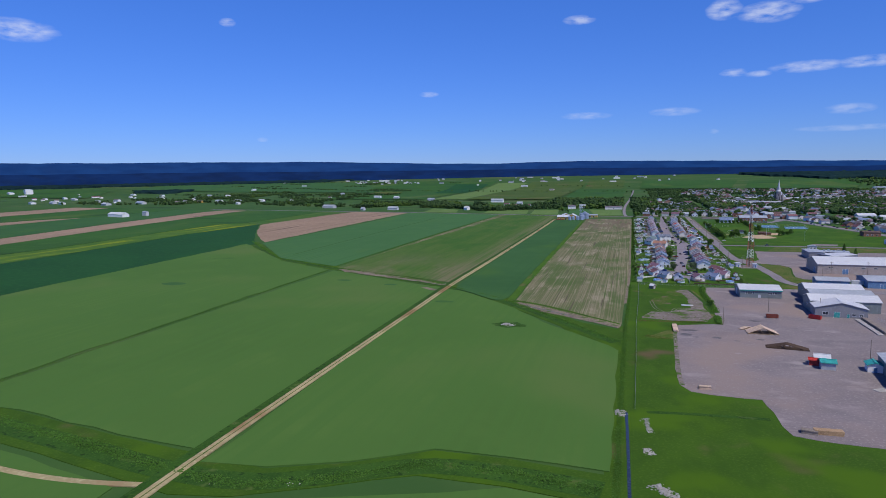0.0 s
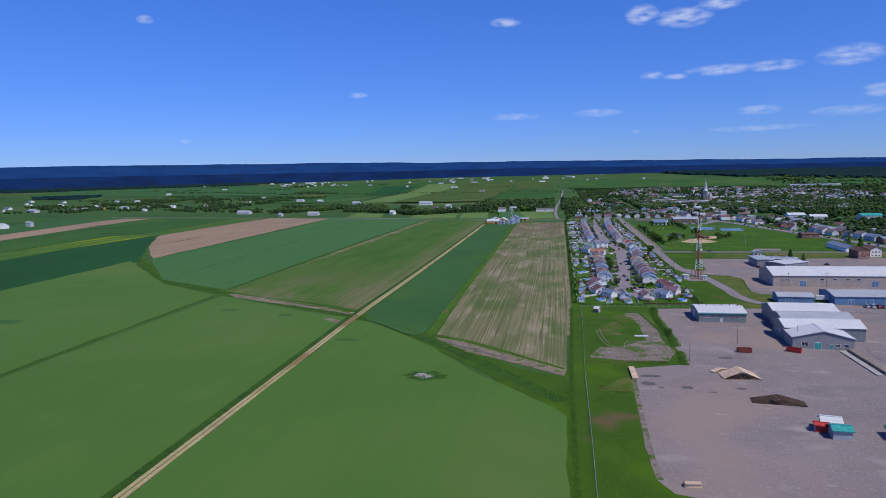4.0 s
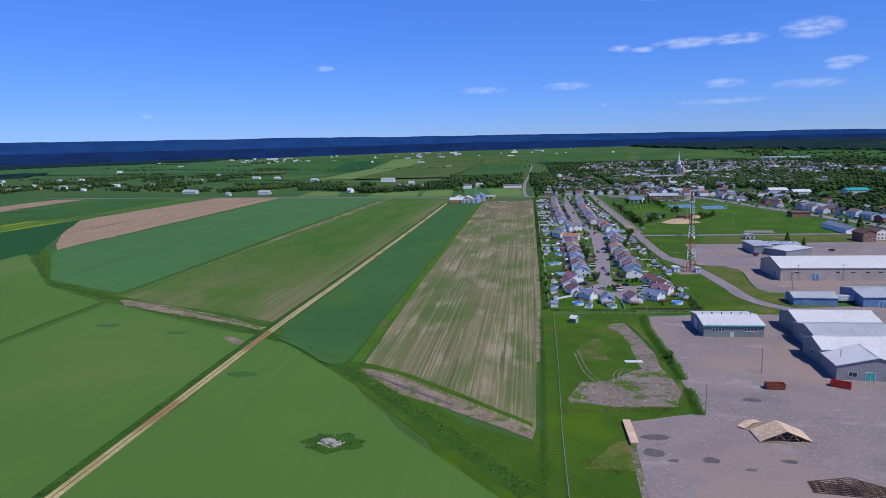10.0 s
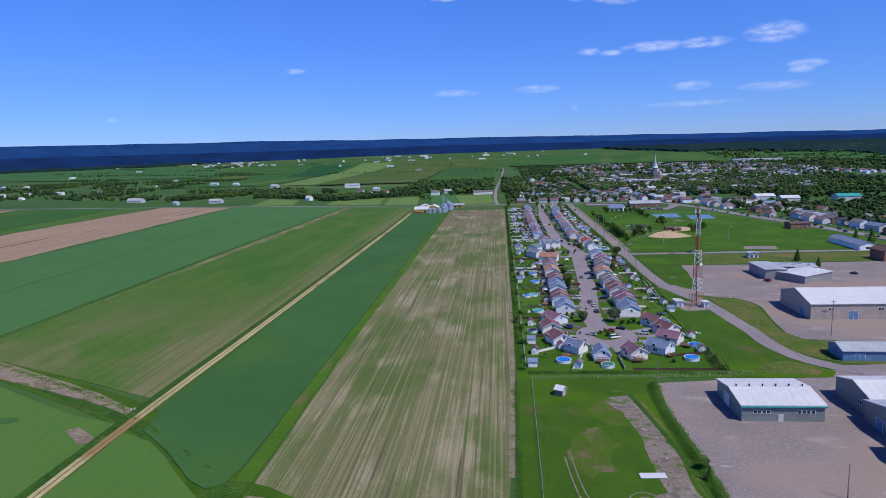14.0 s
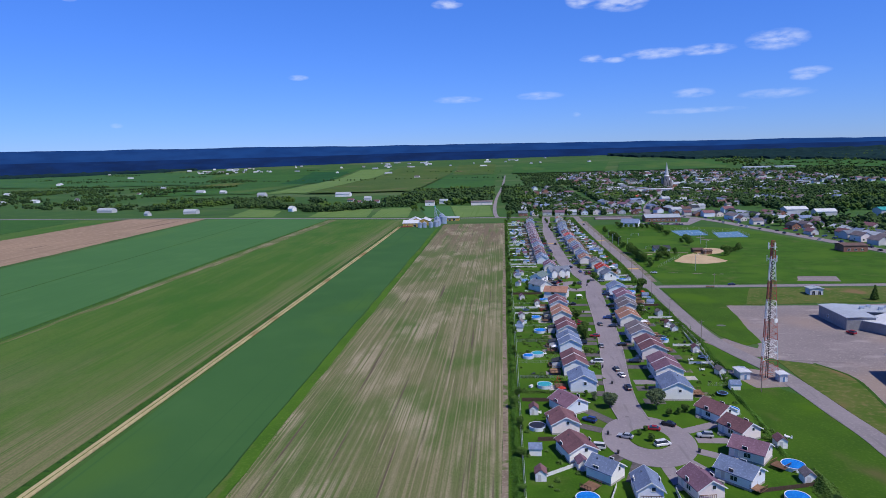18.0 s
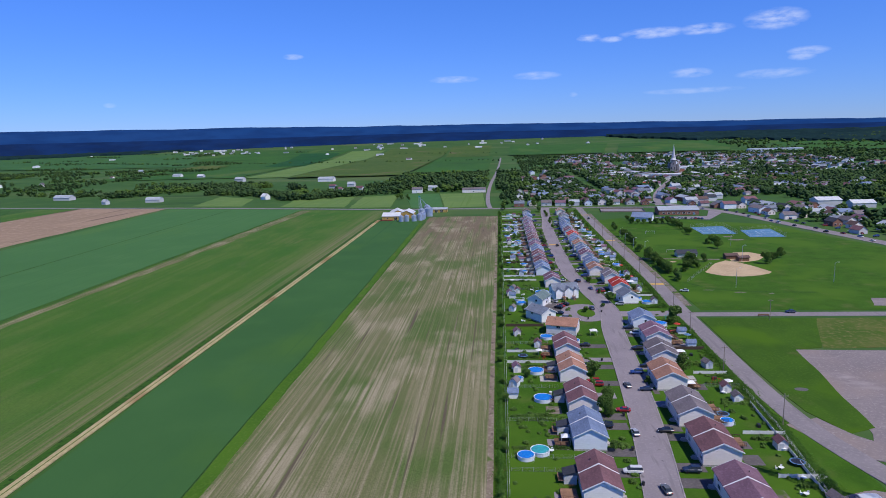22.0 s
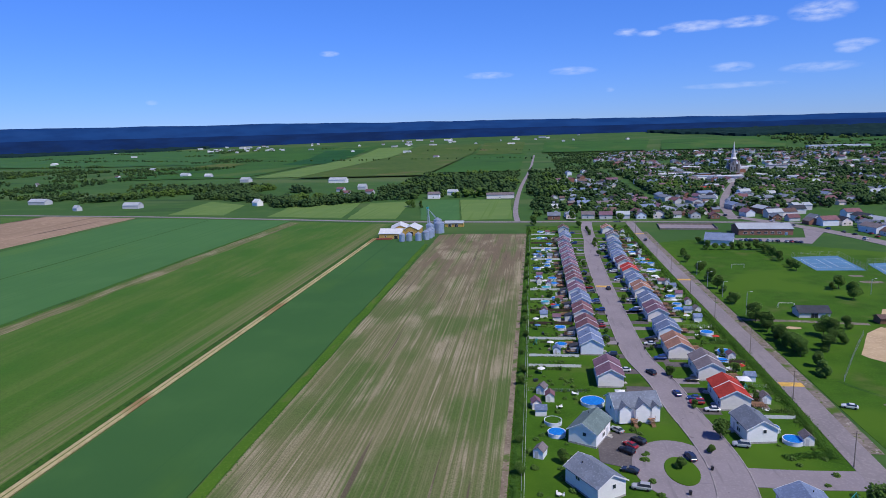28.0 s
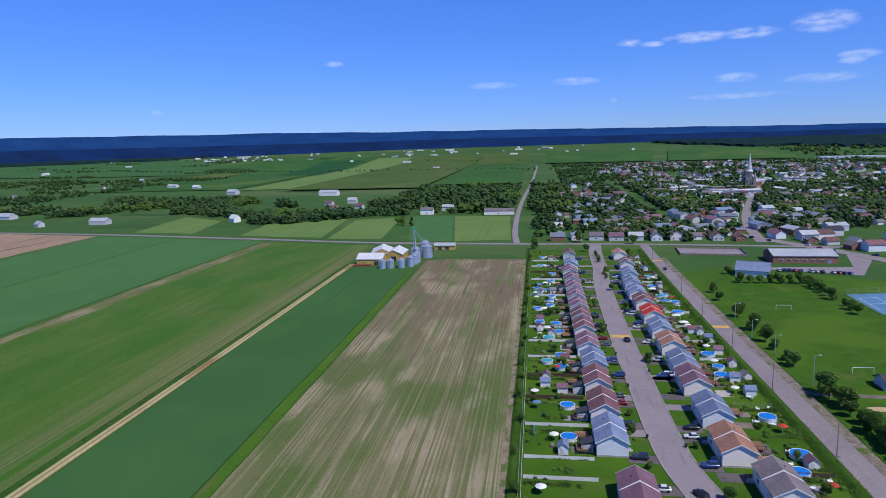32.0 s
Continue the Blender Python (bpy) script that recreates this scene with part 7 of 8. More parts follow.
for i in range(26):
    y = 380 + i * 16 + rng.uniform(-4, 4)
    x = float(np.interp(y, [330, 480, 600, 700, 800, 900], [340, 310, 285, 262, 243, 188])) + rng.uniform(11, 22)
    spots.append((x, y, rng.choice((12, 100))))
for row, street in ((LEFT, 1), (RIGHT, -1)):
    for x, y, roof, wall, pair, l in row:
        for k in (-1, 1):
            if y > 300 and rng.random() < 0.42:
                spots.append((x + street * rng.uniform(6.6, 8.6), y + k * (l / 2 + 0.6), 90 + rng.uniform(-3, 3)))
for x, y, turn in spots:
    far_car = copy_thing(FLEET[rng.choice(kinds)], pose(x, y, 0.27, 0, 0, turn))
    for o in [q for q in bpy.data.objects if q.parent == far_car and q.name.split(".")[0] in ("headlight", "tail_light")]:
        bpy.data.objects.remove(o)

# trailers and lorry on the works road
for x, y, turn, colour, label in ((163, 80, 80, "red_paint", "red lorry trailer parked in the yard"), (164, 75, 80, "white_metal", "white lorry trailer parked in the yard"), (165, 70, 82, "red_paint", "red lorry trailer parked in the yard"), (151.5, 158, 85, "white_metal", "white box lorry beside the hall"), (132, 96, 5, "white_metal", "white box trailer on gravel")):
    t = thing("lorry_trailer", label, "trailer", x, y, 0.1, turn)
    bm = bmesh.new()
    box(bm, -1.25, -4.5, 1.0, 1.25, 4.5, 3.6)
    bmesh.ops.bevel(bm, geom=bm.edges[:], offset=0.06, segments=1)
    part("box_body", bm, colour, t)
    for sx in (-1, 1):
        for yy in (-3.4, -2.3, 3.2):
            bm = bmesh.new()
            lathe(bm, [(0.0, -0.14), (0.48, -0.14), (0.48, 0.14), (0.0, 0.14)], 12)
            part("wheel", bm, "rubber", t).matrix_basis = pose(sx, yy, 0.48, 0, 90, 0)

# speed humps, goals, bins
for x, y, w, turn in ((45.7, 605, 8.0, 0), (92.3, 467, 7.4, 0), (92.1, 622, 7.4, 0), (93.4, 789, 7.4, 0)):
    t = thing("speed_hump", "yellow painted speed hump across the road", "speed hump", x, y, 0.2, turn, "speed humps")
    bm = bmesh.new()
    sec = [(-2.0, 0.0), (-1.2, 0.09), (0, 0.12), (1.2, 0.09), (2.0, 0.0)]
    a, b = [bm.verts.new((-w / 2, yy, zz)) for yy, zz in sec], [bm.verts.new((w / 2, yy, zz)) for yy, zz in sec]
    for i in range(4):
        bm.faces.new((a[i], b[i], b[i + 1], a[i + 1]))
    bm.faces.new(a)
    bm.faces.new(b[::-1])
    part("hump", bm, "yellow_mark", t)
for x, y in ((125.5, 563.5), (130.5, 654)):
    t = thing("football_goal", "white tubular football goal on the lawn", "goal", x, y, 0.1, 0, "football goals")
    for sx in (-3.6, 3.6):
        bm = bmesh.new()
        beam(bm, (sx, 0, 0), (sx, 0, 2.4), 0.09, 6)
        part("upright", bm, "white", t)
        bm = bmesh.new()
        beam(bm, (sx, 0, 2.4), (sx, 1.6, 0), 0.06, 6)
        part("stay", bm, "white", t)
    bm = bmesh.new()
    beam(bm, (-3.6, 0, 2.4), (3.6, 0, 2.4), 0.09, 6)
    part("crossbar", bm, "white", t)
for x, y in ((39.9, 313.6), (41.5, 339.4), (31, 176.5), (30.2, 189), (53.5, 178), (38.5, 232), (37.8, 250), (38.8, 268), (40.5, 290), (44, 396), (52, 408), (54.6, 470), (40.8, 505), (40.8, 545), (40.7, 580), (41, 620), (50.4, 560), (50.5, 500)):
    t = thing("wheeled_bin", "small dark wheeled bin at the kerb", "bin", x, y, 0.2, 10, "wheeled bins")

    def bin_body():
        bm = bmesh.new()
        v = box(bm, -0.28, -0.35, 0.08, 0.28, 0.35, 1.0)
        for q in v[:4]:
            q.co.x *= 0.8
            q.co.y *= 0.8
        return as_mesh("body", bm, "dark")

    def bin_lid():
        bm = bmesh.new()
        box(bm, -0.3, -0.38, 1.0, 0.3, 0.38, 1.08)
        return as_mesh("lid", bm, "dark")
    part("body", shared("bin", bin_body), None, t)
    part("lid", shared("binlid", bin_lid), None, t)
for x0, y0 in ((120, 400.8),):
    t = thing("park_bench", "dark park bench by the road", "bench", x0 + 5, y0, 0.1, 0)
    for nm, q in (("seat", (-2.5, -0.4, 0.4, 2.5, 0.1, 0.48)), ("backrest", (-2.5, 0.12, 0.5, 2.5, 0.2, 1.0)), ("leg", (-2.3, -0.3, 0, -2.2, 0.2, 0.4)), ("leg", (2.2, -0.3, 0, 2.3, 0.2, 0.4))):
        bm = bmesh.new()
        box(bm, *q)
        part(nm, bm, "deck", t)

# boards round the rink
t = thing("rink_boards", "low grey wooden boards round the rink", "rink boards", 0, 0, 0.1)
for (x0, y0), (x1, y1) in (((114, 812), (160, 807)), ((160, 807), (163, 836)), ((163, 836), (117, 842)), ((117, 842), (114, 812))):
    d = math.hypot(x1 - x0, y1 - y0)
    n = round(d / 4.8)
    for i in range(n):
        bm = bmesh.new()
        box(bm, 0.02, -0.06, 0, d / n - 0.02, 0.06, 1.3)
        part("board", bm, "wood_pole", t).matrix_basis = pose(x0 + (x1 - x0) * i / n, y0 + (y1 - y0) * i / n, 0, 0, 0, math.degrees(math.atan2(y1 - y0, x1 - x0)))
# garden furniture
rng = random.Random(91)
for i in range(40):
    y = rng.uniform(150, 800)
    x = rng.choice((rng.uniform(8, 21), rng.uniform(73, 82)))
    t = thing("garden_table", "white plastic garden table with chairs", "garden table", x, y, 0.08, rng.uniform(0, 90), "garden tables")

    def table_top():
        bm = bmesh.new()
        lathe(bm, [(0.0, 0.7), (0.7, 0.7), (0.7, 0.75), (0.0, 0.75)], 12)
        return as_mesh("tabletop", bm, "white")

    def table_leg():
        bm = bmesh.new()
        beam(bm, (0, 0, 0), (0, 0, 0.7), 0.05, 5)
        return as_mesh("leg", bm, "white")

    def table_seat():
        bm = bmesh.new()
        box(bm, -0.25, -0.25, 0.0, 0.25, 0.25, 0.45)
        box(bm, -0.25, 0.2, 0.45, 0.25, 0.25, 0.9)
        return as_mesh("chair", bm, "white")
    part("tabletop", shared("tt", table_top), None, t)
    part("leg", shared("tl", table_leg), None, t)
    for k in range(2):
        part("chair", shared("ts", table_seat), None, t).matrix_basis = pose(1.1 * math.sin(k * 1.57), 1.1 * math.cos(k * 1.57), 0, 0, 0, -k * 90)


# parasols, swing frames, more sheds and pools in the back gardens
def parasol(x, y, mat, label):
    t = thing("parasol", label, "parasol", x, y, 0.08, 0, "garden parasols")

    def cover():
        bm = bmesh.new()
        lathe(bm, [(1.5, 2.1), (0.8, 2.45), (0.05, 2.62), (0.0, 2.7)], 8)
        return as_mesh("canopy", bm, mat)

    def stick():
        bm = bmesh.new()
        beam(bm, (0, 0, 0), (0, 0, 2.6), 0.04, 5)
        return as_mesh("pole", bm, "white")
    part("canopy", shared(("pc", mat), cover), None, t)
    part("pole", shared("pp", stick), None, t)


def swing(x, y, turn, mat, label):
    t = thing("swing_frame", label, "swing", x, y, 0.08, turn, "garden swings")
    for nm, segs in (("frame", (((-1.6, -0.8, 0), (-1.5, 0, 2.1)), ((-1.6, 0.8, 0), (-1.5, 0, 2.1)), ((1.6, -0.8, 0), (1.5, 0, 2.1)), ((1.6, 0.8, 0), (1.5, 0, 2.1)), ((-1.6, 0, 2.1), (1.6, 0, 2.1)))), ("seat", (((-0.7, 0, 0.55), (0.7, 0, 0.55)), ((-0.6, 0, 0.55), (-0.6, 0, 2.1)), ((0.6, 0, 0.55), (0.6, 0, 2.1))))):
        def build():
            bm = bmesh.new()
            for p, q in segs:
                beam(bm, p, q, 0.07 if nm == "frame" else 0.06, 4)
            return as_mesh(nm, bm, mat)
        part(nm, shared(("sf", nm, mat), build), None, t)


rng = random.Random(303)
busy = []


def spot(x0, x1, y0, y1, d=3.4):
    for _ in range(30):
        x, y = rng.uniform(x0, x1), rng.uniform(y0, y1)
        if all((x - a) ** 2 + (y - b) ** 2 > d * d for a, b in busy + [(o.matrix_basis.translation.x, o.matrix_basis.translation.y) for o in GARDEN]):
            busy.append((x, y))
            return x, y
    return None


GARDEN = [o for o in bpy.data.objects if o.parent is None and o.name.split(".")[0] in ("swimming_pool", "garden_shed", "trampoline", "garden_table", "garden_canopy", "wooden_deck", "garden_room")]
LOTS = [(8, 20, y - 9, y + 9) for _, y, *_ in LEFT if y > 215] + [(75, 82, y - 9, y + 9) for _, y, *_ in RIGHT if y > 225]
for i, lot in enumerate(LOTS):
    far = lot[2] > 480
    for kind in (["pool", "shed", "parasol", "box", "swing"] if far else ["parasol", "box", "swing"]):
        if rng.random() > {"pool": 0.62, "shed": 0.62, "parasol": 0.55, "box": 0.8, "swing": 0.3}[kind]:
            continue
        p = spot(*lot)
        if not p:
            continue
        if kind == "pool":
            pool(*p, rng.choice((2.2, 2.4, 2.6)), "water" if rng.random() < 0.85 else "water_teal")
        elif kind == "shed":
            k = rng.randrange(4)
            shed(*p, rng.choice((0, 90)), ("wall_white", "wall_white", "wall_beige", "wall_blue")[k], ("roof_slate", "roof_red", "roof_purple", "roof_blue")[k], ("white garden shed with slate roof", "white garden shed with dark red roof", "beige garden shed with purple roof", "pale blue garden shed with blue roof")[k])
        elif kind == "parasol":
            m = rng.choice(("white", "blue_metal", "roof_bright", "white"))
            parasol(*p, m, {"white": "open white garden parasol", "blue_metal": "open blue garden parasol", "roof_bright": "open red garden parasol"}[m] + " on a pole over the lawn")
        elif kind == "swing":
            m = rng.choice(("lumber", "teal_metal", "red_paint"))
            swing(*p, rng.uniform(0, 180), m, {"lumber": "wooden", "teal_metal": "green metal", "red_paint": "red metal"}[m] + " garden swing frame on the lawn")
        else:
            m = rng.choice(("white", "dark", "blue_metal", "wood_pole", "lumber"))
            t = thing("storage_chest", {"white": "white", "dark": "black", "blue_metal": "blue", "wood_pole": "grey", "lumber": "wooden"}[m] + " storage chest standing on the lawn", "storage chest", *p, 0.08, rng.uniform(0, 90), "storage chests")

            def chest():
                bm = bmesh.new()
                box(bm, -0.8, -0.45, 0, 0.8, 0.45, 0.75)
                bmesh.ops.bevel(bm, geom=bm.edges[:], offset=0.04, segments=1)
                return as_mesh("body", bm, m)

            def chest_lid():
                bm = bmesh.new()
                prism(bm, [(-0.45, 0.75), (0.45, 0.75), (0.4, 0.86), (-0.4, 0.9)], -0.84, 0.84)
                for v in bm.verts:
                    v.co = Vector((v.co.z, v.co.x, v.co.y))
                return as_mesh("lid", bm, m)
            part("body", shared(("chest", m), chest), None, t)
            part("lid", shared(("lid", m), chest_lid), None, t)

# ---- trees, hedges, woods ----
OCT = np.array([(1, 0, 0), (-1, 0, 0), (0, 1, 0), (0, -1, 0), (0, 0, 1), (0, 0, -1)], float)
OCT_F = np.array([(0, 2, 4), (2, 1, 4), (1, 3, 4), (3, 0, 4), (2, 0, 5), (1, 2, 5), (3, 1, 5), (0, 3, 5)])


def clump_mesh(name, centres, sizes, material, seed, flat=0.75):
    """Many small ragged leaf clumps in one mesh."""
    g = np.random.default_rng(seed)
    c, r = np.asarray(centres, float), np.asarray(sizes, float)
    n = len(c)
    v = OCT[None] * g.uniform(0.55, 1.35, (n, 6, 1)) + g.normal(0, 0.16, (n, 6, 3))
    a = g.uniform(0, 6.28, n)
    ca, sa = np.cos(a)[:, None], np.sin(a)[:, None]
    v = np.stack([v[..., 0] * ca - v[..., 1] * sa, v[..., 0] * sa + v[..., 1] * ca, v[..., 2] * flat], -1) * r[:, None, None] + c[:, None]
    f = OCT_F[None] + 6 * np.arange(n)[:, None, None]
    me = bpy.data.meshes.new(name)
    me.vertices.add(6 * n)
    me.vertices.foreach_set("co", v.reshape(-1).astype(np.float32))
    me.loops.add(24 * n)
    me.loops.foreach_set("vertex_index", f.reshape(-1).astype(np.int32))
    me.polygons.add(8 * n)
    me.polygons.foreach_set("loop_start", np.arange(0, 24 * n, 3, dtype=np.int32))
    me.update(calc_edges=True)
    me.validate()
    me.materials.append(V[material])
    return me


def crown_points(g, h, r, n, conic=0.0):
    """Clump places on the outer part of an uneven crown of height h and radius r that begins a quarter up."""
    out = []
    lobes = [(g.uniform(-0.4, 0.4) * r, g.uniform(-0.4, 0.4) * r, g.uniform(0.28, 0.8) * h, g.uniform(0.45, 0.75) * r) for _ in range(5)]
    for i in range(n):
        if conic:
            t = g.uniform(0, 1) ** 1.4
            a, rr = g.uniform(0, 6.28), r * (1 - t) * g.uniform(0.5, 1.0) + 0.1
            out.append((rr * math.cos(a), rr * math.sin(a), h * (0.1 + 0.9 * t)))
        else:
            lx, ly, lz, lr = lobes[i % 5]
            d = g.normal(0, 1, 3)
            d /= np.linalg.norm(d)
            k = g.uniform(0.6, 1.05)
            out.append((lx + d[0] * lr * k, ly + d[1] * lr * k, max(h * 0.07, lz + d[2] * lr * k * 0.8)))
    return out


TREES = []
for i in range(6):
    g = np.random.default_rng(40 + i)
    conic = i == 5
    h, r = (7.5, 1.9) if conic else (6.0 + i * 0.6, 2.5 + 0.25 * i)
    n = 950
    pts = crown_points(g, h, r, n, conic)
    crown = clump_mesh("crown", pts, g.uniform(0.20, 0.42, n), "leaf", 60 + i)
    silver = clump_mesh("crown", pts, g.uniform(0.20, 0.42, n), "leaf_silver", 60 + i)
    bm = bmesh.new()
    beam(bm, (0, 0, 0), (0.1, 0, h * 0.45), 0.16, 7, 0.1)
    for k in range(5):
        a = k * 1.26 + i
        beam(bm, (0.05, 0, h * (0.28 + 0.05 * k)), (math.cos(a) * r * 0.6, math.sin(a) * r * 0.6, h * (0.5 + 0.06 * k)), 0.07, 5, 0.03)
    TREES.append((as_mesh("trunk", bm, "bark"), crown, silver))


def tree(x, y, kind=0, scale=1.0, label="leafy young deciduous tree on the lawn", group="park trees", turn=0.0, silver=False):
    t = thing("tree", label, "tree", x, y, 0.05, turn, group)
    t.scale = (scale, scale, scale)
    part("trunk", TREES[kind][0], None, t)
    part("crown", TREES[kind][2 if silver else 1], None, t)
    return t


rng = random.Random(21)
for x, y in ((109.4, 650), (104.9, 640), (105, 617), (104.2, 600), (104.2, 590), (104.2, 577), (104.5, 570), (104.2, 543.5), (105, 534), (104.2, 525), (104.2, 515), (105.8, 507), (105.8, 500), (105.7, 477), (108, 484), (104, 539), (105.4, 530), (105.8, 519.5), (105.6, 512), (105.8, 495), (106, 503), (106, 474), (137.6, 531), (126.5, 516.2), (121, 507), (160.8, 598.7), (165, 602), (162.5, 580), (127.2, 511), (117.6, 500.5), (124, 520), (173.6, 522), (180, 530), (191.5, 542.5), (186, 538)):
    tree(x, y, rng.randrange(5), rng.uniform(0.75, 1.15), turn=rng.uniform(0, 360))
for x, y in [(128 + i * 5.4, 716 - i * 0.2) for i in range(8)] + [(163, 706), (163.5, 699), (163, 691), (162.8, 684), (162, 676), (162.3, 662), (161.8, 655), (161, 646), (168, 708), (152, 728), (149, 736), (128, 742), (105, 672), (106.5, 690)]:
    tree(x, y, rng.randrange(5), rng.uniform(0.7, 0.95), turn=rng.uniform(0, 360))
for x, y, s, k in ((42, 184.5, 0.5, 0), (41.8, 192, 0.3, 1), (39.2, 188.5, 0.28, 2), (57.2, 206.5, 0.5, 1), (54.8, 205, 0.45, 0), (51.5, 203, 0.4, 2), (27.5, 220, 0.42, 0), (61, 150, 0.3, 1), (36.4, 323.4, 0.85, 2), (36.7, 297.5, 0.85, 3), (12, 322, 0.6, 1), (81.7, 389.2, 1.1, 3), (68.5, 327, 0.9, 4), (53.7, 317.4, 0.5, 0), (35, 290, 0.9, 3), (34, 313, 0.6, 0), (33.8, 268, 0.45, 2), (49.5, 227, 0.35, 0), (44.5, 408, 0.55, 1), (58.8, 426, 0.85, 2), (56.5, 446, 0.5, 0)):
    tree(x, y, k, s, "leafy garden tree in front of the houses", "garden trees", rng.uniform(0, 360))
for i in range(60):
    y = 410 + i * 6.9 + rng.uniform(-3, 3)
    x = rng.choice((rng.uniform(8, 22), rng.uniform(36.5, 39.5), rng.uniform(51.5, 55), rng.uniform(74, 84)))
    tree(x, y, rng.randrange(5), rng.uniform(0.3, 0.65), "small leafy garden tree among the houses", "garden trees", rng.uniform(0, 360))
for i in range(38):
    tree(rng.uniform(2.6, 4.4), 152 + i * 18 + rng.uniform(-6, 6), rng.randrange(5), rng.uniform(0.32, 0.58), "bushy young tree in the field hedge", "hedge trees", rng.uniform(0, 360))
for x, y, s, k in ((7, 840, 1.3, 3), (46.9, 828, 0.9, 2), (45, 876, 1.3, 4), (87, 862, 1.2, 2), (-135, 1000, 1.1, 3), (-142, 1010, 1.2, 2), (-124, 992, 0.9, 1), (-140, 1024, 1.0, 4), (-132, 1036, 0.9, 0), (200, 364, 1.1, 5), (203, 340.5, 0.9, 5), (290, 440, 1.6, 5), (284, 452, 1.3, 5), (46.5, 60, 0.55, 5), (46.9, 66, 0.5, 2)):
    tree(x, y, k, s, "dark leafy tree beside the road" if k != 5 else "slender dark conifer beside the road", "roadside trees", rng.uniform(0, 360))


for x, y, s, k in ((34, 209.5, 0.95, 1), (30, 216.5, 0.55, 0), (49, 209.5, 1.0, 2)):
    tree(x, y, k, s, "full silvery green garden tree beside the turning circle", "garden trees", 40 * k, True)


def hedge(name, pts, width, height, density, size, label, material="brush", seed=1, category="hedge"):
    """Brush along a line: clumps strewn across its width."""
    g = np.random.default_rng(seed)
    c, s = [], []
    for (x0, y0), (x1, y1) in zip(pts, pts[1:]):
        d = math.hypot(x1 - x0, y1 - y0)
        n = int(d * density)
        t = g.uniform(0, 1, n)
        lump = np.array([0.42 + 1.3 * abs(noise.noise(((x0 + (x1 - x0) * q) * 0.09, (y0 + (y1 - y0) * q) * 0.09, seed))) for q in t])
        o = g.normal(0, width / 2.6, n)
        px, py = x0 + (x1 - x0) * t - (y1 - y0) / d * o, y0 + (y1 - y0) * t + (x1 - x0) / d * o
        pz = g.uniform(0.05, 1.0, n) * height * lump * np.clip(1 - np.abs(o) / width, 0.2, 1)
        c += list(zip(px, py, pz))
        s += list(g.uniform(0.5, 1.25, n) * size)
    ob = new(name, clump_mesh(name, c, s, material, seed))
    return tagged(ob, label, category, "", "stuff")


hedge("boundary_hedge", [(2.6, 141), (2.6, 300), (2.8, 420), (2.7, 560), (2.9, 700), (2.8, 836)], 2.0, 1.7, 60, 0.22, "dark green hedge between field and gardens", seed=2)
hedge("meadow_ditch_brush", [(48, 126.5), (46.2, 112), (46.2, 94), (46.9, 76), (47.2, 58), (46.5, 44)], 2.6, 1.9, 120, 0.22, "dense green brush along the yard ditch", seed=3)
hedge("yard_ditch_brush", [(46.6, 35), (45.8, 25), (45, 14)], 2.6, 1.5, 90, 0.19, "dense green brush along the yard ditch", seed=4)
hedge("row_weeds", [(4.6, 14.6), (20, 16), (38.4, 17.7)], 3.0, 0.4, 26, 0.26, "rough weeds in a shallow ditch", "weeds", 5, "weeds")
hedge("field_ditch_brush", [(-448, 350), (-330, 213), (-246, 164), (-140, 108), (-118, 90), (-74, 54), (-30, 0), (-6, -32)], 3.6, 0.7, 18, 0.28, "low green brush along the field ditch", seed=6, category="brush")
hedge("front_ditch_brush", [(-420, -160), (-203, -185), (-153, -194), (-122, -201), (-96, -204), (-75, -194), (-54, -180), (-32, -179), (-6, -183)], 4.6, 0.9, 30, 0.3, "low green brush along the front ditch", seed=7, category="brush")
hedge("boundary_ditch_brush", [(-2.5, -240), (-2.6, -130), (-2.2, -60), (-2, 0), (-0.5, 60), (0, 130)], 1.8, 0.7, 24, 0.2, "low brush along the boundary ditch", seed=8, category="brush")
hedge("road_hedge", [(79, 228), (82, 250), (84.4, 285), (84.2, 335), (84.5, 365), (84.5, 398)], 3.2, 1.9, 55, 0.22, "ragged green hedge between gardens and road", seed=9)
hedge("road_hedge", [(84, 416), (85.5, 440), (86, 470), (86, 520), (85.2, 560), (85, 610), (85.5, 660), (86, 720), (87, 790), (88.5, 836)], 3.2, 1.9, 55, 0.22, "ragged green hedge between gardens and road", seed=10)
hedge("garden_hedge", [(78.0, 163), (77.4, 155), (76.8, 147), (76.6, 141)], 2.8, 3.4, 330, 0.30, "tall dense dark green garden hedge", "leaf", 11)
hedge("garden_hedge", [(78.4, 226), (78.2, 203), (76.2, 182), (75.6, 172), (77.6, 164)], 1.3, 1.1, 110, 0.2, "ragged low hedge along the garden edge", "brush", 90)
hedge("garden_hedge", [(57, 228), (57, 233)], 2.0, 1.0, 70, 0.2, "clipped dark green garden hedge", seed=12)
hedge("garden_hedge", [(8, 456.8), (26, 456.8)], 1.2, 1.9, 70, 0.2, "tall clipped green garden hedge", seed=13)
hedge("garden_hedge", [(72, 416), (84, 418)], 1.8, 1.6, 80, 0.2, "clipped dark green garden hedge", seed=14)
for k, (x0, x1, y) in enumerate(((8, 23, 490.6), (8, 22, 533), (8, 23, 575.2), (9, 22, 618), (8, 23, 659.5), (8, 22, 702), (74, 84, 508.8), (74, 84, 554.8), (74, 84, 576), (74, 84, 620.8), (74, 84, 669), (8, 22, 287), (8, 21, 338), (74, 83, 303))):
    hedge("garden_hedge", [(x0, y), (x1, y)], 1.0, 1.7, 62, 0.26, "clipped dark green hedge between two gardens", "leaf", 70 + k)
rng = random.Random(15)
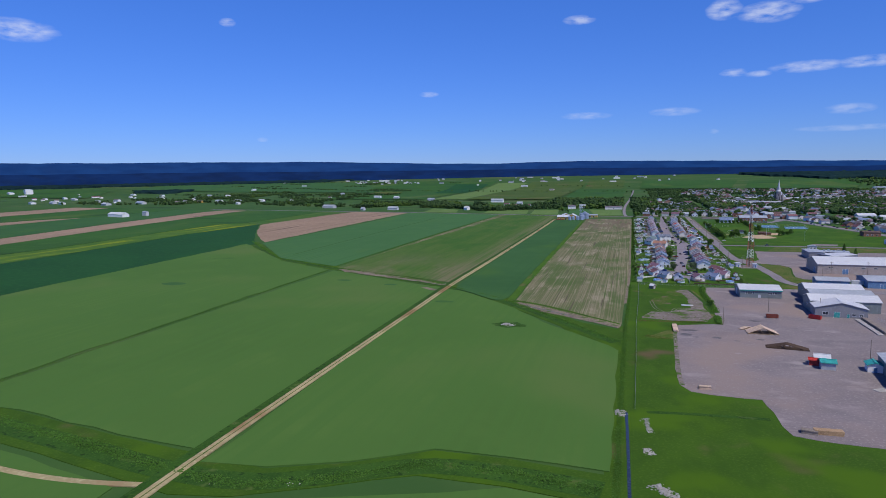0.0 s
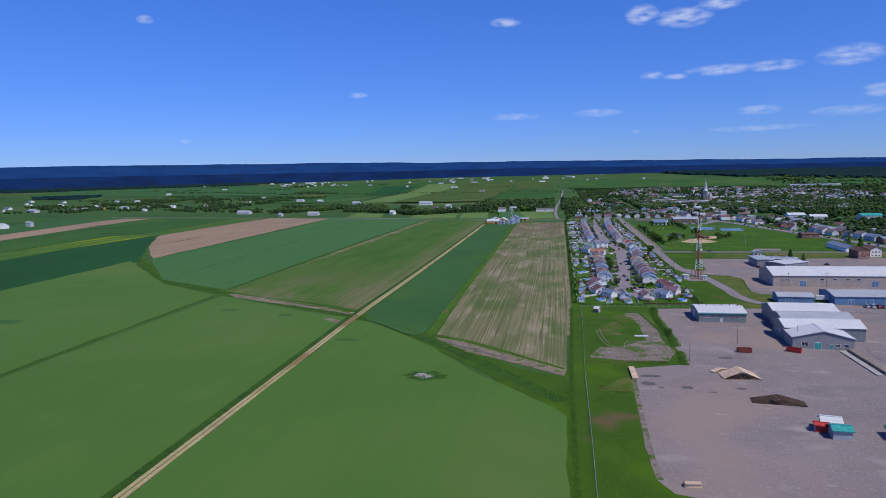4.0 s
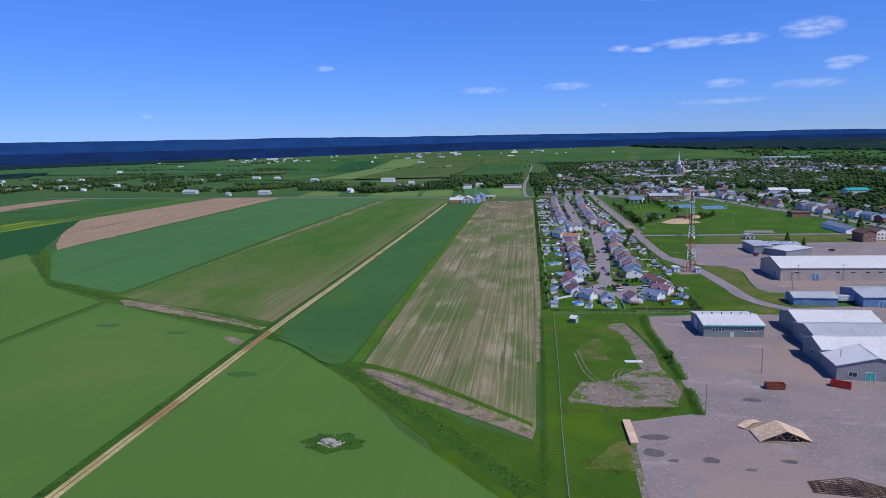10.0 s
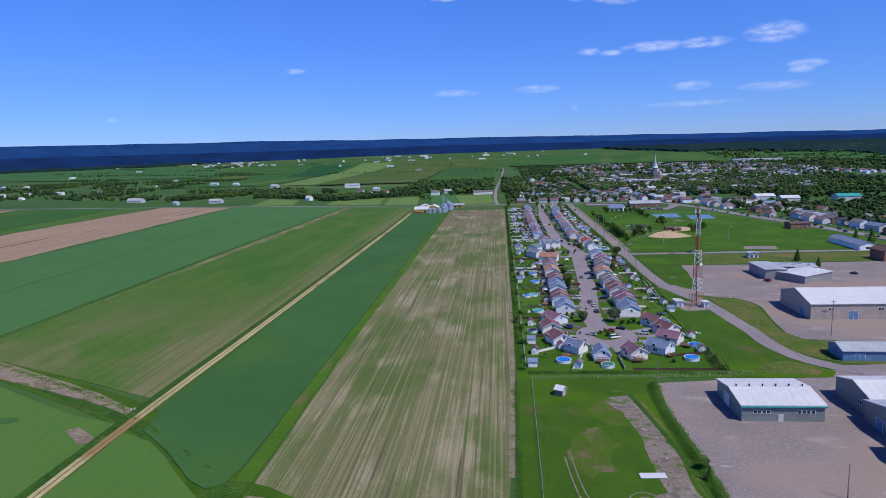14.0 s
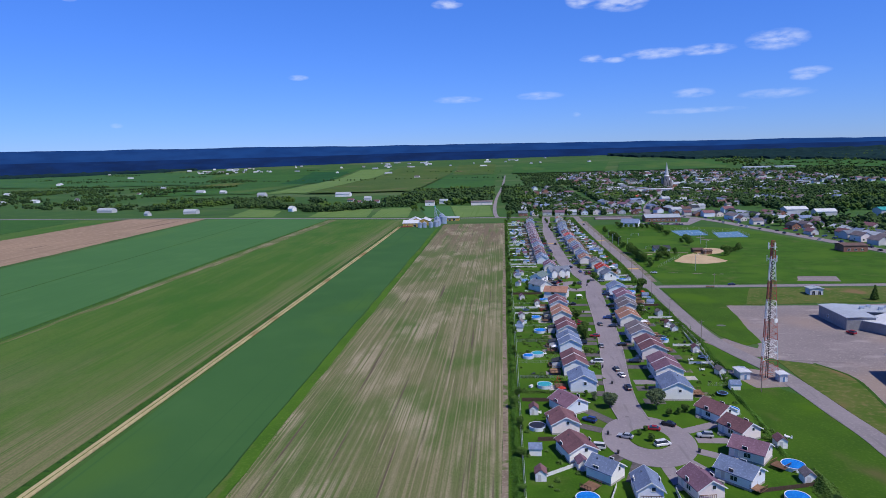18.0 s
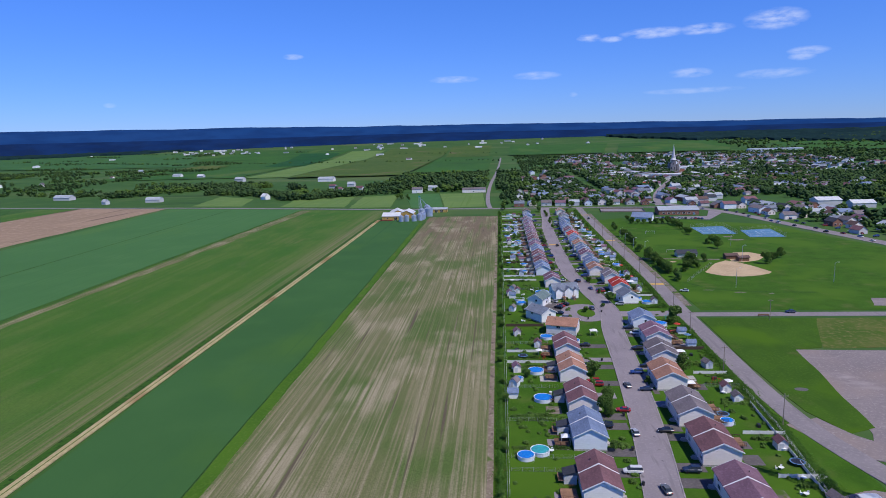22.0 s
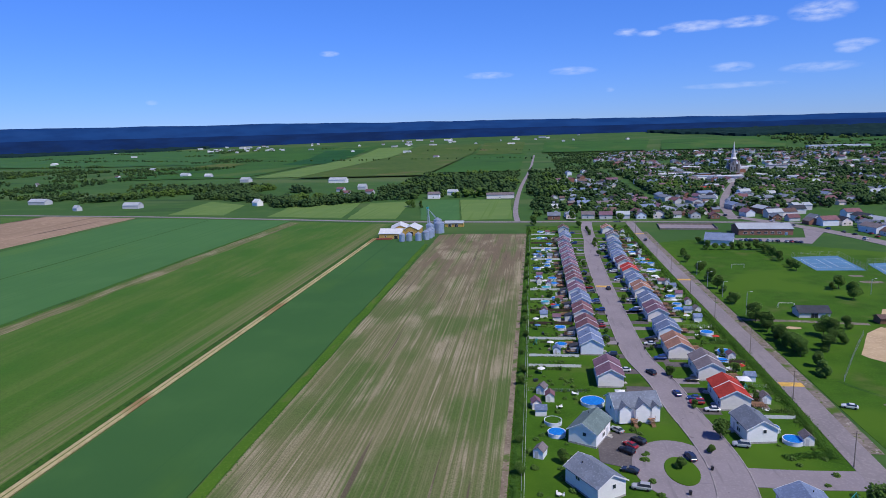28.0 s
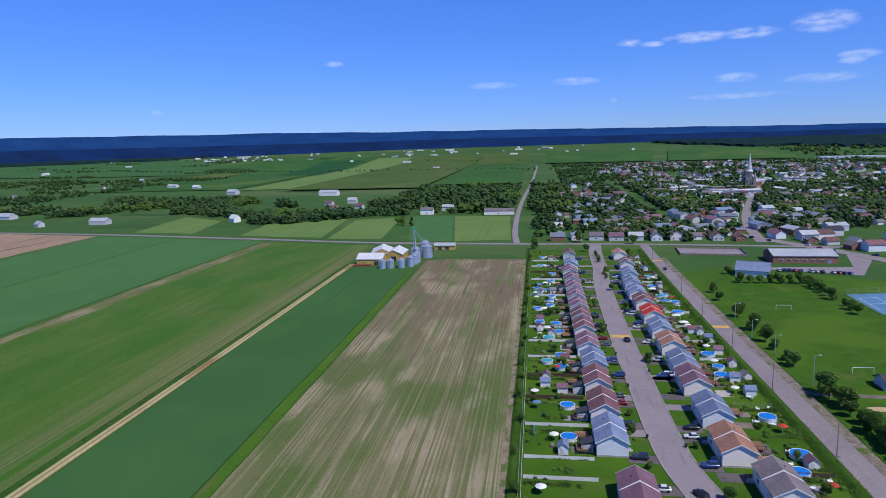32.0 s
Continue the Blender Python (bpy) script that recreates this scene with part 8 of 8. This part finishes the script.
for k, (x0, x1, y) in enumerate([(6, rng.uniform(16, 23), q[1] + rng.choice((-0.5, 0.5)) * q[5] + rng.uniform(-1.5, 1.5)) for q in LEFT if q[1] > 225] + [(rng.uniform(73, 76), 84, q[1] + rng.choice((-0.5, 0.5)) * q[5] + rng.uniform(-1.5, 1.5)) for q in RIGHT if q[1] > 240]):
    hedge("garden_hedge", [(x0, y), (x1, y)], 1.0, rng.uniform(1.2, 2.0), 62, 0.28, "leafy dark green hedge at the back of a garden", "leaf", 120 + k)
hedge("back_hedge", [(5, 138.4), (40, 138.6), (77, 138.6)], 3.2, 0.75, 90, 0.22, "tall thick grass behind the gardens", "brush", 15, "grass")
hedge("lane_verge", [(-123, -200), (-125.5, -101), (-128, 0), (-129.5, 92)], 1.4, 0.25, 7, 0.22, "dark grass verge along the lane", seed=16, category="grass")
hedge("strip_edge_grass", [(-71.2, 64), (-72.6, 300), (-74, 560), (-76, 740)], 2.6, 0.22, 9, 0.24, "green grass strip between two fields", seed=17, category="grass")
hedge("mixed_edge_grass", [(-250, 175), (-250, 420), (-246, 880)], 2.0, 0.22, 6, 0.26, "green grass strip between two fields", seed=18, category="grass")
hedge("outer_ditch_grass", [(-240, -176), (-243, 0), (-246, 158)], 1.2, 0.35, 6, 0.26, "dark line of ditch grass between fields", seed=19, category="grass")
hedge("stone_heap", [(-64, -11), (-58.5, -14.5)], 4.6, 1.5, 45, 0.36, "scatter of pale field stones in the crop", "concrete", 20, "stones")
hedge("ditch_stones", [(5, -154), (6.6, -158)], 2.0, 0.3, 26, 0.3, "pale stones beside the ditch", "concrete", 27, "stones")
hedge("ditch_stones", [(7, -176), (9, -179), (12, -182)], 2.4, 0.35, 26, 0.34, "pale rubble beside the ditch", "concrete", 28, "stones")
hedge("ditch_stones", [(5.4, -130), (5.8, -136), (6.6, -142)], 1.6, 0.3, 10, 0.28, "pale stones beside the ditch", "concrete", 21, "stones")
hedge("crossing_stones", [(-111, -204), (-103, -206)], 2.6, 0.35, 3, 0.3, "pale stones in the ditch by the lane", "concrete", 25, "stones")
hedge("crossing_stones", [(-90, -202), (-80, -199)], 2.0, 0.3, 1.5, 0.3, "pale stones in the ditch by the lane", "concrete", 26, "stones")
hedge("crossing_stones", [(-131, 103), (-128.5, 101)], 1.4, 0.5, 14, 0.4, "pale stones at the lane crossing", "concrete", 22, "stones")
hedge("ditch_stones", [(-2.6, -124), (-2.4, -130)], 2.4, 0.4, 16, 0.35, "pale stones in the boundary ditch", "concrete", 23, "stones")
hedge("timber_heap_weeds", [(8, -17), (18, -23)], 5.0, 0.3, 26, 0.24, "dry brown weeds at the yard edge", "weeds", 24, "weeds")


def woods(name, spots, label, seed, size=1.18, n=15):
    """Far trees as one mass of clumps; spots: x, y, height."""
    g = np.random.default_rng(seed)
    c, s = [], []
    for x, y, h in spots:
        r = h * g.uniform(0.3, 0.5)
        for px, py, pz in crown_points(g, h, r, n, 1.0 if g.uniform() < 0.12 else 0.0):
            c.append((x + px, y + py, far_rise(x, y) + max(0.4, pz - 0.12 * h)))
            s.append(g.uniform(0.12, 0.26) * h * size)
    ob = new(name, clump_mesh(name, c, s, "far_leaf", seed))
    return tagged(ob, label, "woods", "", "stuff")


def strewn(seed, n, x0, x1, y0, y1, h0, h1, keep=lambda x, y: True, lumpy=0.0):
    g = random.Random(seed)
    out = []
    tries = 0
    while len(out) < n and tries < n * 30:
        tries += 1
        x, y = g.uniform(x0, x1), g.uniform(y0, y1)
        if not keep(x, y) or (lumpy and noise.noise((x * 0.008, y * 0.008, seed)) < lumpy - 0.5):
            continue
        out.append((x, y, g.uniform(h0, h1)))
    return out


def front(x):
    """The near edge of the wood behind the cross road."""
    return float(np.interp(x, [-1100, -650, -590, -470, -370, -315, -264, -210, -150, -40, 40], [1200, 1108, 1150, 1140, 1080, 1010, 1025, 1070, 1085, 1098, 1060]))


woods("west_woods", strewn(1, 900, -660, -205, 1000, 1420, 7, 13, lambda x, y: front(x) < y < front(x) + 190 and not (-372 < x < -335 and y < 1070), 0.42), "dark deciduous wood behind the hay fields", 31)
woods("middle_woods", strewn(2, 620, -205, 60, 1080, 1560, 9, 15, lambda x, y: y > front(x) + 10 and not -20 < x < 0), "dark deciduous wood behind the fields", 32)
woods("outer_west_woods", strewn(3, 1500, -1700, -560, 1120, 2150, 6, 11, lambda x, y: y > front(x) + 20 and (y < 1420 or x < -900), 0.52), "dark trees round the western farms", 33)
woods("far_tree_lines", strewn(4, 800, -2200, 300, 1900, 3700, 6, 10, lambda x, y: abs((y + 0.25 * x) % 700 - 210) < 10 and noise.noise((x * 0.002, y * 0.002, 8)) > 0.05 or (noise.noise((x * 0.003, y * 0.006, 4)) > 0.38 and x < -900)), "distant lines of dark trees between fields", 34, 1.5, 9)


def off_road(x, y):
    hw = float(np.interp(y, [330, 480, 600, 700, 800, 900, 1000], [340, 310, 285, 262, 243, 188, 150]))
    ms = float(np.interp(y, [870, 1000, 1200, 1440, 1900], [190, 215, 280, 370, 500]))
    return abs(x - hw) > 11 and abs(x - ms) > 8 and not (880 < y < 1200 and -22 < x < 6) and y < 1100 + abs(x) * 6


woods("town_trees", strewn(5, 3300, 60, 640, 880, 1560, 6, 11, lambda x, y: off_road(x, y) and x - 60 < (y - 850) * 2.5, 0.30), "dark leafy trees between the town houses", 35)
woods("town_wood_belt", strewn(6, 560, 60, 420, 1080, 1230, 6, 11, lambda x, y: off_road(x, y), 0.3), "belt of dark trees across the town", 36)
woods("east_woods", strewn(7, 1900, 300, 1000, 560, 1500, 7, 13, lambda x, y: off_road(x, y) and x > 330 + 40 * math.sin(y * 0.01) and not (340 < x < 480 and 780 < y < 870), 0.5), "dense dark deciduous wood east of the highway", 37)
woods("east_gardens_trees", strewn(8, 230, 270, 420, 380, 900, 7, 12, lambda x, y: off_road(x, y) and x > float(np.interp(y, [330, 480, 600, 700, 800, 900], [364, 334, 309, 286, 267, 212])) + 8, 0.45), "dark garden trees east of the highway", 38)
woods("north_town_trees", strewn(9, 2800, 60, 1100, 1560, 2600, 6, 11, lambda x, y: True, 0.35), "dark trees in the far part of town", 39, 1.35, 9)
woods("cross_road_trees", strewn(10, 110, -15, 190, 890, 1060, 6, 11, lambda x, y: off_road(x, y)), "leafy garden trees behind the cross road", 40)
woods("east_forest", strewn(11, 2600, 1000, 2600, 1200, 3400, 9, 15, lambda x, y: True, 0.5), "broad dark forest to the east", 41, 1.7, 9)

# ---- town houses ----
ROOFS, WALLS = ("roof_grey", "roof_grey", "roof_purple", "roof_slate", "roof_brown", "roof_red", "roof_blue", "roof_slate", "grey_roof_metal", "roof_dark"), ("wall_white", "wall_blue", "wall_grey", "wall_grey", "brick_wall", "wall_pink")
TOWN_ROOF = {"roof_purple": "purple-red", "roof_slate": "slate grey", "roof_grey": "grey", "roof_brown": "brown", "roof_red": "dark red", "roof_blue": "slate blue", "roof_green": "grey-green", "white_metal": "white metal", "grey_roof_metal": "pale metal", "roof_bright": "bright red", "teal_metal": "teal metal", "roof_dark": "dark"}
TOWN_WALL = {"wall_white": "white", "wall_beige": "beige", "wall_grey": "grey", "brick_wall": "brick", "wall_pink": "pinkish", "wall_blue": "pale blue", "yellow_wall": "yellow"}
rng = random.Random(77)


def town_house(x, y, w, l, eave, ridge, turn, roof, wall, name="house", windows=True):
    t = thing(name, f"{TOWN_WALL[wall]} {name.replace('_', ' ')} with a {TOWN_ROOF[roof]} roof among trees", name.replace("_", " "), x, y, 0.0, turn, "town houses" if name == "house" else "")
    part("wall", shared(("tw", w, l, eave, ridge, wall), lambda: as_mesh("wall", gable_walls(w, l, eave, ridge), wall)), None, t)
    part("roof", shared(("tr", w, l, eave, ridge, roof), lambda: as_mesh("roof", gable_roof(w, l, eave, ridge), roof)), None, t)
    if windows:
        for k in (-0.25, 0.25):
            opening("window", t, k * w, -l / 2, 1.2, 1.3, 1.2, "-y")
        opening("window", t, -w / 2, 0.5, 1.2, 1.3, 1.2, "-x")
    return t


SIZES = ((9, 12, 4.2, 7.0), (10, 14, 5.2, 8.0), (8, 10, 3.4, 6.0), (12, 18, 5.0, 7.4))
taken = []


def free(x, y, d=17):
    if any((x - a) ** 2 + (y - b) ** 2 < d * d for a, b in taken):
        return False
    taken.append((x, y))
    return True


# along the cross road and the highway
for i in range(15):
    x = -6 + i * 16.5
    y = 884 + rng.uniform(0, 8) - max(0, x - 150) * 0.35
    if -22 < x - 4 < 14 or not free(x, y, 12) or not off_road(x, y):
        continue
    town_house(x, y, *rng.choice(SIZES[:3]), rng.choice((0, 90)), rng.choice(ROOFS), rng.choice(WALLS))
for i in range(64):
    y = 440 + i * 8.5
    hw = float(np.interp(y, [330, 480, 600, 700, 800, 900, 1000], [340, 310, 285, 262, 243, 188, 150]))
    x = hw + rng.uniform(24, 66)
    if free(x, y, 15):
        town_house(x, y, *rng.choice(SIZES), rng.choice((10, 100, 15)), rng.choice(ROOFS), rng.choice(WALLS))
for i in range(700):
    x, y = rng.uniform(50, 560), rng.uniform(890, 1330)
    if x - 50 > (y - 860) * 2.5 or not off_road(x, y) or (1090 < y < 1210 and rng.random() < 0.7) or (x - 365) ** 2 + (y - 1478) ** 2 < 2200 or not free(x, y, 18):
        continue
    town_house(x, y, *rng.choice(SIZES), rng.choice((15, 105, 20, 95)), rng.choice(ROOFS), rng.choice(WALLS), windows=y < 960)
FAR_HOUSES = []
for i in range(560):
    x, y = rng.uniform(30, 600), rng.uniform(890, 1330)
    if x - 50 < (y - 860) * 2.5 and off_road(x, y) and free(x, y, 10):
        FAR_HOUSES.append((x, y, rng.choice((5, 6, 7)), rng.choice((6, 8, 9)), 3, 5, rng.choice((15, 105)), rng.choice(ROOFS), rng.choice(WALLS)))
for i in range(1000):
    x, y = rng.uniform(30, 900), rng.uniform(1330, 2600)
    if noise.noise((x * 0.004, y * 0.004, 5)) > -0.12 and free(x, y, 17) and off_road(x, y):
        FAR_HOUSES.append((x, y, *rng.choice(SIZES), rng.choice((15, 105)), rng.choice(ROOFS), rng.choice(WALLS)))
for i in range(60):
    # shops and workshops in the middle of town and east of the highway
    x, y = rng.uniform(200, 520), rng.uniform(1300, 1620)
    if free(x, y, 20):
        FAR_HOUSES.append((x, y, rng.choice((14, 18, 22)), rng.choice((20, 30, 42)), 6, 7, rng.choice((15, 105, 80)), rng.choice(("grey_roof_metal", "white_metal", "roof_grey", "roof_slate")), rng.choice(("wall_white", "wall_beige", "brick_wall", "wall_grey"))))
for i in range(70):
    y = 440 + i * 7.2
    hw = float(np.interp(y, [330, 480, 600, 700, 800, 900, 1000], [340, 310, 285, 262, 243, 188, 150]))
    x = hw + rng.uniform(16, 100)
    if free(x, y, 12):
        town_house(x, y, *rng.choice(SIZES), rng.choice((10, 100, 15)), rng.choice(ROOFS), rng.choice(WALLS), windows=False)
town_house(224, 1133, 12, 24, 5, 7.5, 90, "roof_bright", "wall_white", "shop")
town_house(390, 1300, 18, 46, 6, 7.5, 80, "grey_roof_metal", "wall_grey", "workshop", False)
town_house(448, 1508, 14, 34, 11, 12, 80, "roof_grey", "wall_beige", "apartment_block")
town_house(1020, 2600, 60, 180, 9, 11, 80, "grey_roof_metal", "wall_white", "factory", False)
town_house(-36, 1098, 10, 36, 5, 7.4, 92, "roof_grey", "wall_beige", "apartment_block")
town_house(-126, 1108, 9, 16, 6, 9, 90, "roof_grey", "wall_white")
# farms west
for x, y, w, l, e, r, turn, roof, wall, nm in ((-523, 1040, 14, 34, 4.5, 8, 88, "grey_roof_metal", "wall_grey", "barn"), (-588, 1018, 9, 13, 4, 7.5, 70, "grey_roof_metal", "wall_grey", "house"), (-717, 1108, 16, 48, 4.5, 8.5, 80, "grey_roof_metal", "wall_grey", "barn"), (-351, 1048, 11, 16, 5, 9, 60, "white_metal", "wall_white", "barn"), (-575, 1500, 16, 30, 6, 10, 80, "grey_roof_metal", "wall_grey", "barn"), (-360, 1436, 18, 50, 6, 10, 85, "grey_roof_metal", "wall_white", "barn"), (-270, 1275, 12, 20, 5, 9, 85, "grey_roof_metal", "wall_grey", "barn"), (-1018, 745, 18, 75, 6, 10, 75, "white_metal", "wall_white", "barn"), (-985, 785, 8, 20, 8, 10, 75, "grey_roof_metal", "wall_grey", "barn")):
    town_house(x, y, w * 0.85, l * 0.68, e, r, turn, roof, wall, nm, False)
for x, y, w, l, e, r, turn, roof, wall, nm in ((-1844, 1270, 18, 52, 5, 8, 60, "grey_roof_metal", "wall_white", "barn"), (-1775, 1285, 16, 46, 5, 9, 65, "grey_roof_metal", "wall_grey", "barn"), (-1715, 1262, 16, 50, 5, 8, 60, "grey_roof_metal", "wall_white", "barn"), (-1500, 1215, 18, 56, 5, 8, 65, "white_metal", "wall_grey", "barn"), (-1440, 1290, 18, 70, 5, 9, 62, "grey_roof_metal", "wall_grey", "barn"), (-1335, 1360, 14, 30, 5, 8, 70, "grey_roof_metal", "wall_pink", "barn"), (-1300, 1385, 14, 36, 5, 8, 70, "roof_grey", "yellow_wall", "barn"), (-1255, 1420, 14, 36, 5, 8, 72, "grey_roof_metal", "wall_white", "barn"), (-1200, 1440, 14, 34, 5, 8, 72, "grey_roof_metal", "wall_grey", "barn"), (-1130, 1465, 12, 30, 5, 8, 75, "white_metal", "wall_white", "barn"), (-1029, 1475, 10, 14, 5, 9, 10, "roof_grey", "wall_grey", "house"), (-2145, 2045, 16, 50, 6, 9, 60, "grey_roof_metal", "wall_white", "barn"), (-1640, 1900, 14, 40, 5, 9, 60, "grey_roof_metal", "wall_grey", "barn"), (-1540, 1880, 14, 44, 5, 9, 62, "white_metal", "wall_white", "barn"), (-1118, 2044, 14, 26, 6, 10, 80, "grey_roof_metal", "wall_grey", "barn"), (-846, 1745, 14, 36, 5, 9, 80, "grey_roof_metal", "wall_white", "barn"), (-756, 1690, 12, 26, 5, 9, 80, "white_metal", "wall_grey", "barn")):
    town_house(x, y, w * 0.85, l * 0.68, e, r, turn, roof, wall, nm, False)
    taken.append((x, y))
for i in range(24):
    x = rng.uniform(-2500, -1000)
    y = 1320 - 0.28 * (x + 1400) * 0.4 + rng.uniform(-20, 600)
    if free(x, y, 34):
        big = rng.random() < 0.35
        FAR_HOUSES.append((x, y, *((12, 30, 5, 8) if big else rng.choice(SIZES[:3])), rng.choice((60, 70, 150)), rng.choice(("white_metal", "grey_roof_metal", "roof_grey", "roof_red")), rng.choice(("wall_white", "wall_white", "wall_beige"))))
for i in range(5):
    x = rng.uniform(-560, -60)
    y = front(x) + rng.uniform(60, 230)
    if free(x, y, 30):
        town_house(x, y, *rng.choice(SIZES[:3]), rng.choice((80, 10)), rng.choice(("white_metal", "grey_roof_metal", "roof_grey", "roof_red")), rng.choice(("wall_white", "wall_white", "wall_grey")), "house", False)
FAR_HOUSES.append((-2650, 1960, 30, 40, 22, 26, 60, "white_metal", "wall_white"))
FAR_HOUSES.append((-2720, 1930, 20, 60, 8, 12, 60, "white_metal", "wall_white"))
for i in range(9):
    x, y = rng.uniform(-1900, 600), rng.uniform(2500, 3800)
    if free(x, y, 40):
        FAR_HOUSES.append((x, y, 14, rng.choice((20, 34)), 6, 10, rng.choice((80, 10)), rng.choice(("white_metal", "grey_roof_metal", "roof_grey")), "wall_white"))


for i in range(60):
    # villages along the foot of the hills
    b = radians(rng.choice((rng.uniform(-34, 8), rng.uniform(-12, 4), rng.uniform(-26, -20))))
    r = rng.uniform(3500, 4180)
    x, y = r * math.sin(b), r * math.cos(b)
    if free(x, y, 16):
        FAR_HOUSES.append((x, y, rng.choice((8, 10, 14)), rng.choice((12, 16, 26, 40)), 5, 8, rng.choice((80, 100, 10)), rng.choice(("white_metal", "grey_roof_metal", "roof_grey", "roof_slate")), rng.choice(("wall_white", "wall_grey", "wall_grey"))))


def far_houses(rows):
    """The houses too far off to be told apart: walls and roofs of all in one mesh."""
    verts, faces, index, slots = [], [], [], []
    for x, y, w, l, eave, ridge, turn, roof, wall in rows:
        for material, bm in ((wall, gable_walls(w, l, eave, ridge)), (roof, gable_roof(w, l, eave, ridge))):
            if material not in slots:
                slots.append(material)
            k = len(verts)
            m = pose(x, y, far_rise(x, y), 0, 0, turn)
            bm.verts.index_update()
            verts += [tuple(m @ v.co) for v in bm.verts]
            for f in bm.faces:
                faces.append([k + v.index for v in f.verts])
                index.append(slots.index(material))
            bm.free()
    me = bpy.data.meshes.new("far_houses")
    me.from_pydata(verts, [], faces)
    me.polygons.foreach_set("material_index", index)
    for q in slots:
        me.materials.append(V[q])
    tagged(new("far_houses", me), "small distant town houses with mixed roofs", "houses", "", "stuff")


far_houses(FAR_HOUSES)

# shrubs of the gardens
g = np.random.default_rng(8)
c, z = [], []
for i in range(900):
    y = g.uniform(150, 830)
    x = [g.uniform(6, 21), g.uniform(35.5, 37.5), g.uniform(73, 84), g.uniform(73, 84), g.uniform(6, 21)][i % 5]
    r = g.uniform(0.6, 1.3)
    if y < 236 and (i % 5 == 1 or g.uniform() < 0.4):
        continue
    if y < 236 and x > 70:
        x -= 4.5
    n = int(46 * r * r) + 16
    d = g.normal(0, 1, (n, 3))
    d *= (r * g.uniform(0.45, 0.8, n) / np.linalg.norm(d, axis=1))[:, None]
    c += [(x + q[0], y + q[1], abs(q[2]) * 0.9 + 0.12) for q in d]
    z += list(g.uniform(0.2, 0.36, n))
tagged(new("garden_shrubs", clump_mesh("garden_shrubs", c, z, "leaf", 9)), "low dark green shrubs in the gardens", "shrubs", "", "stuff")
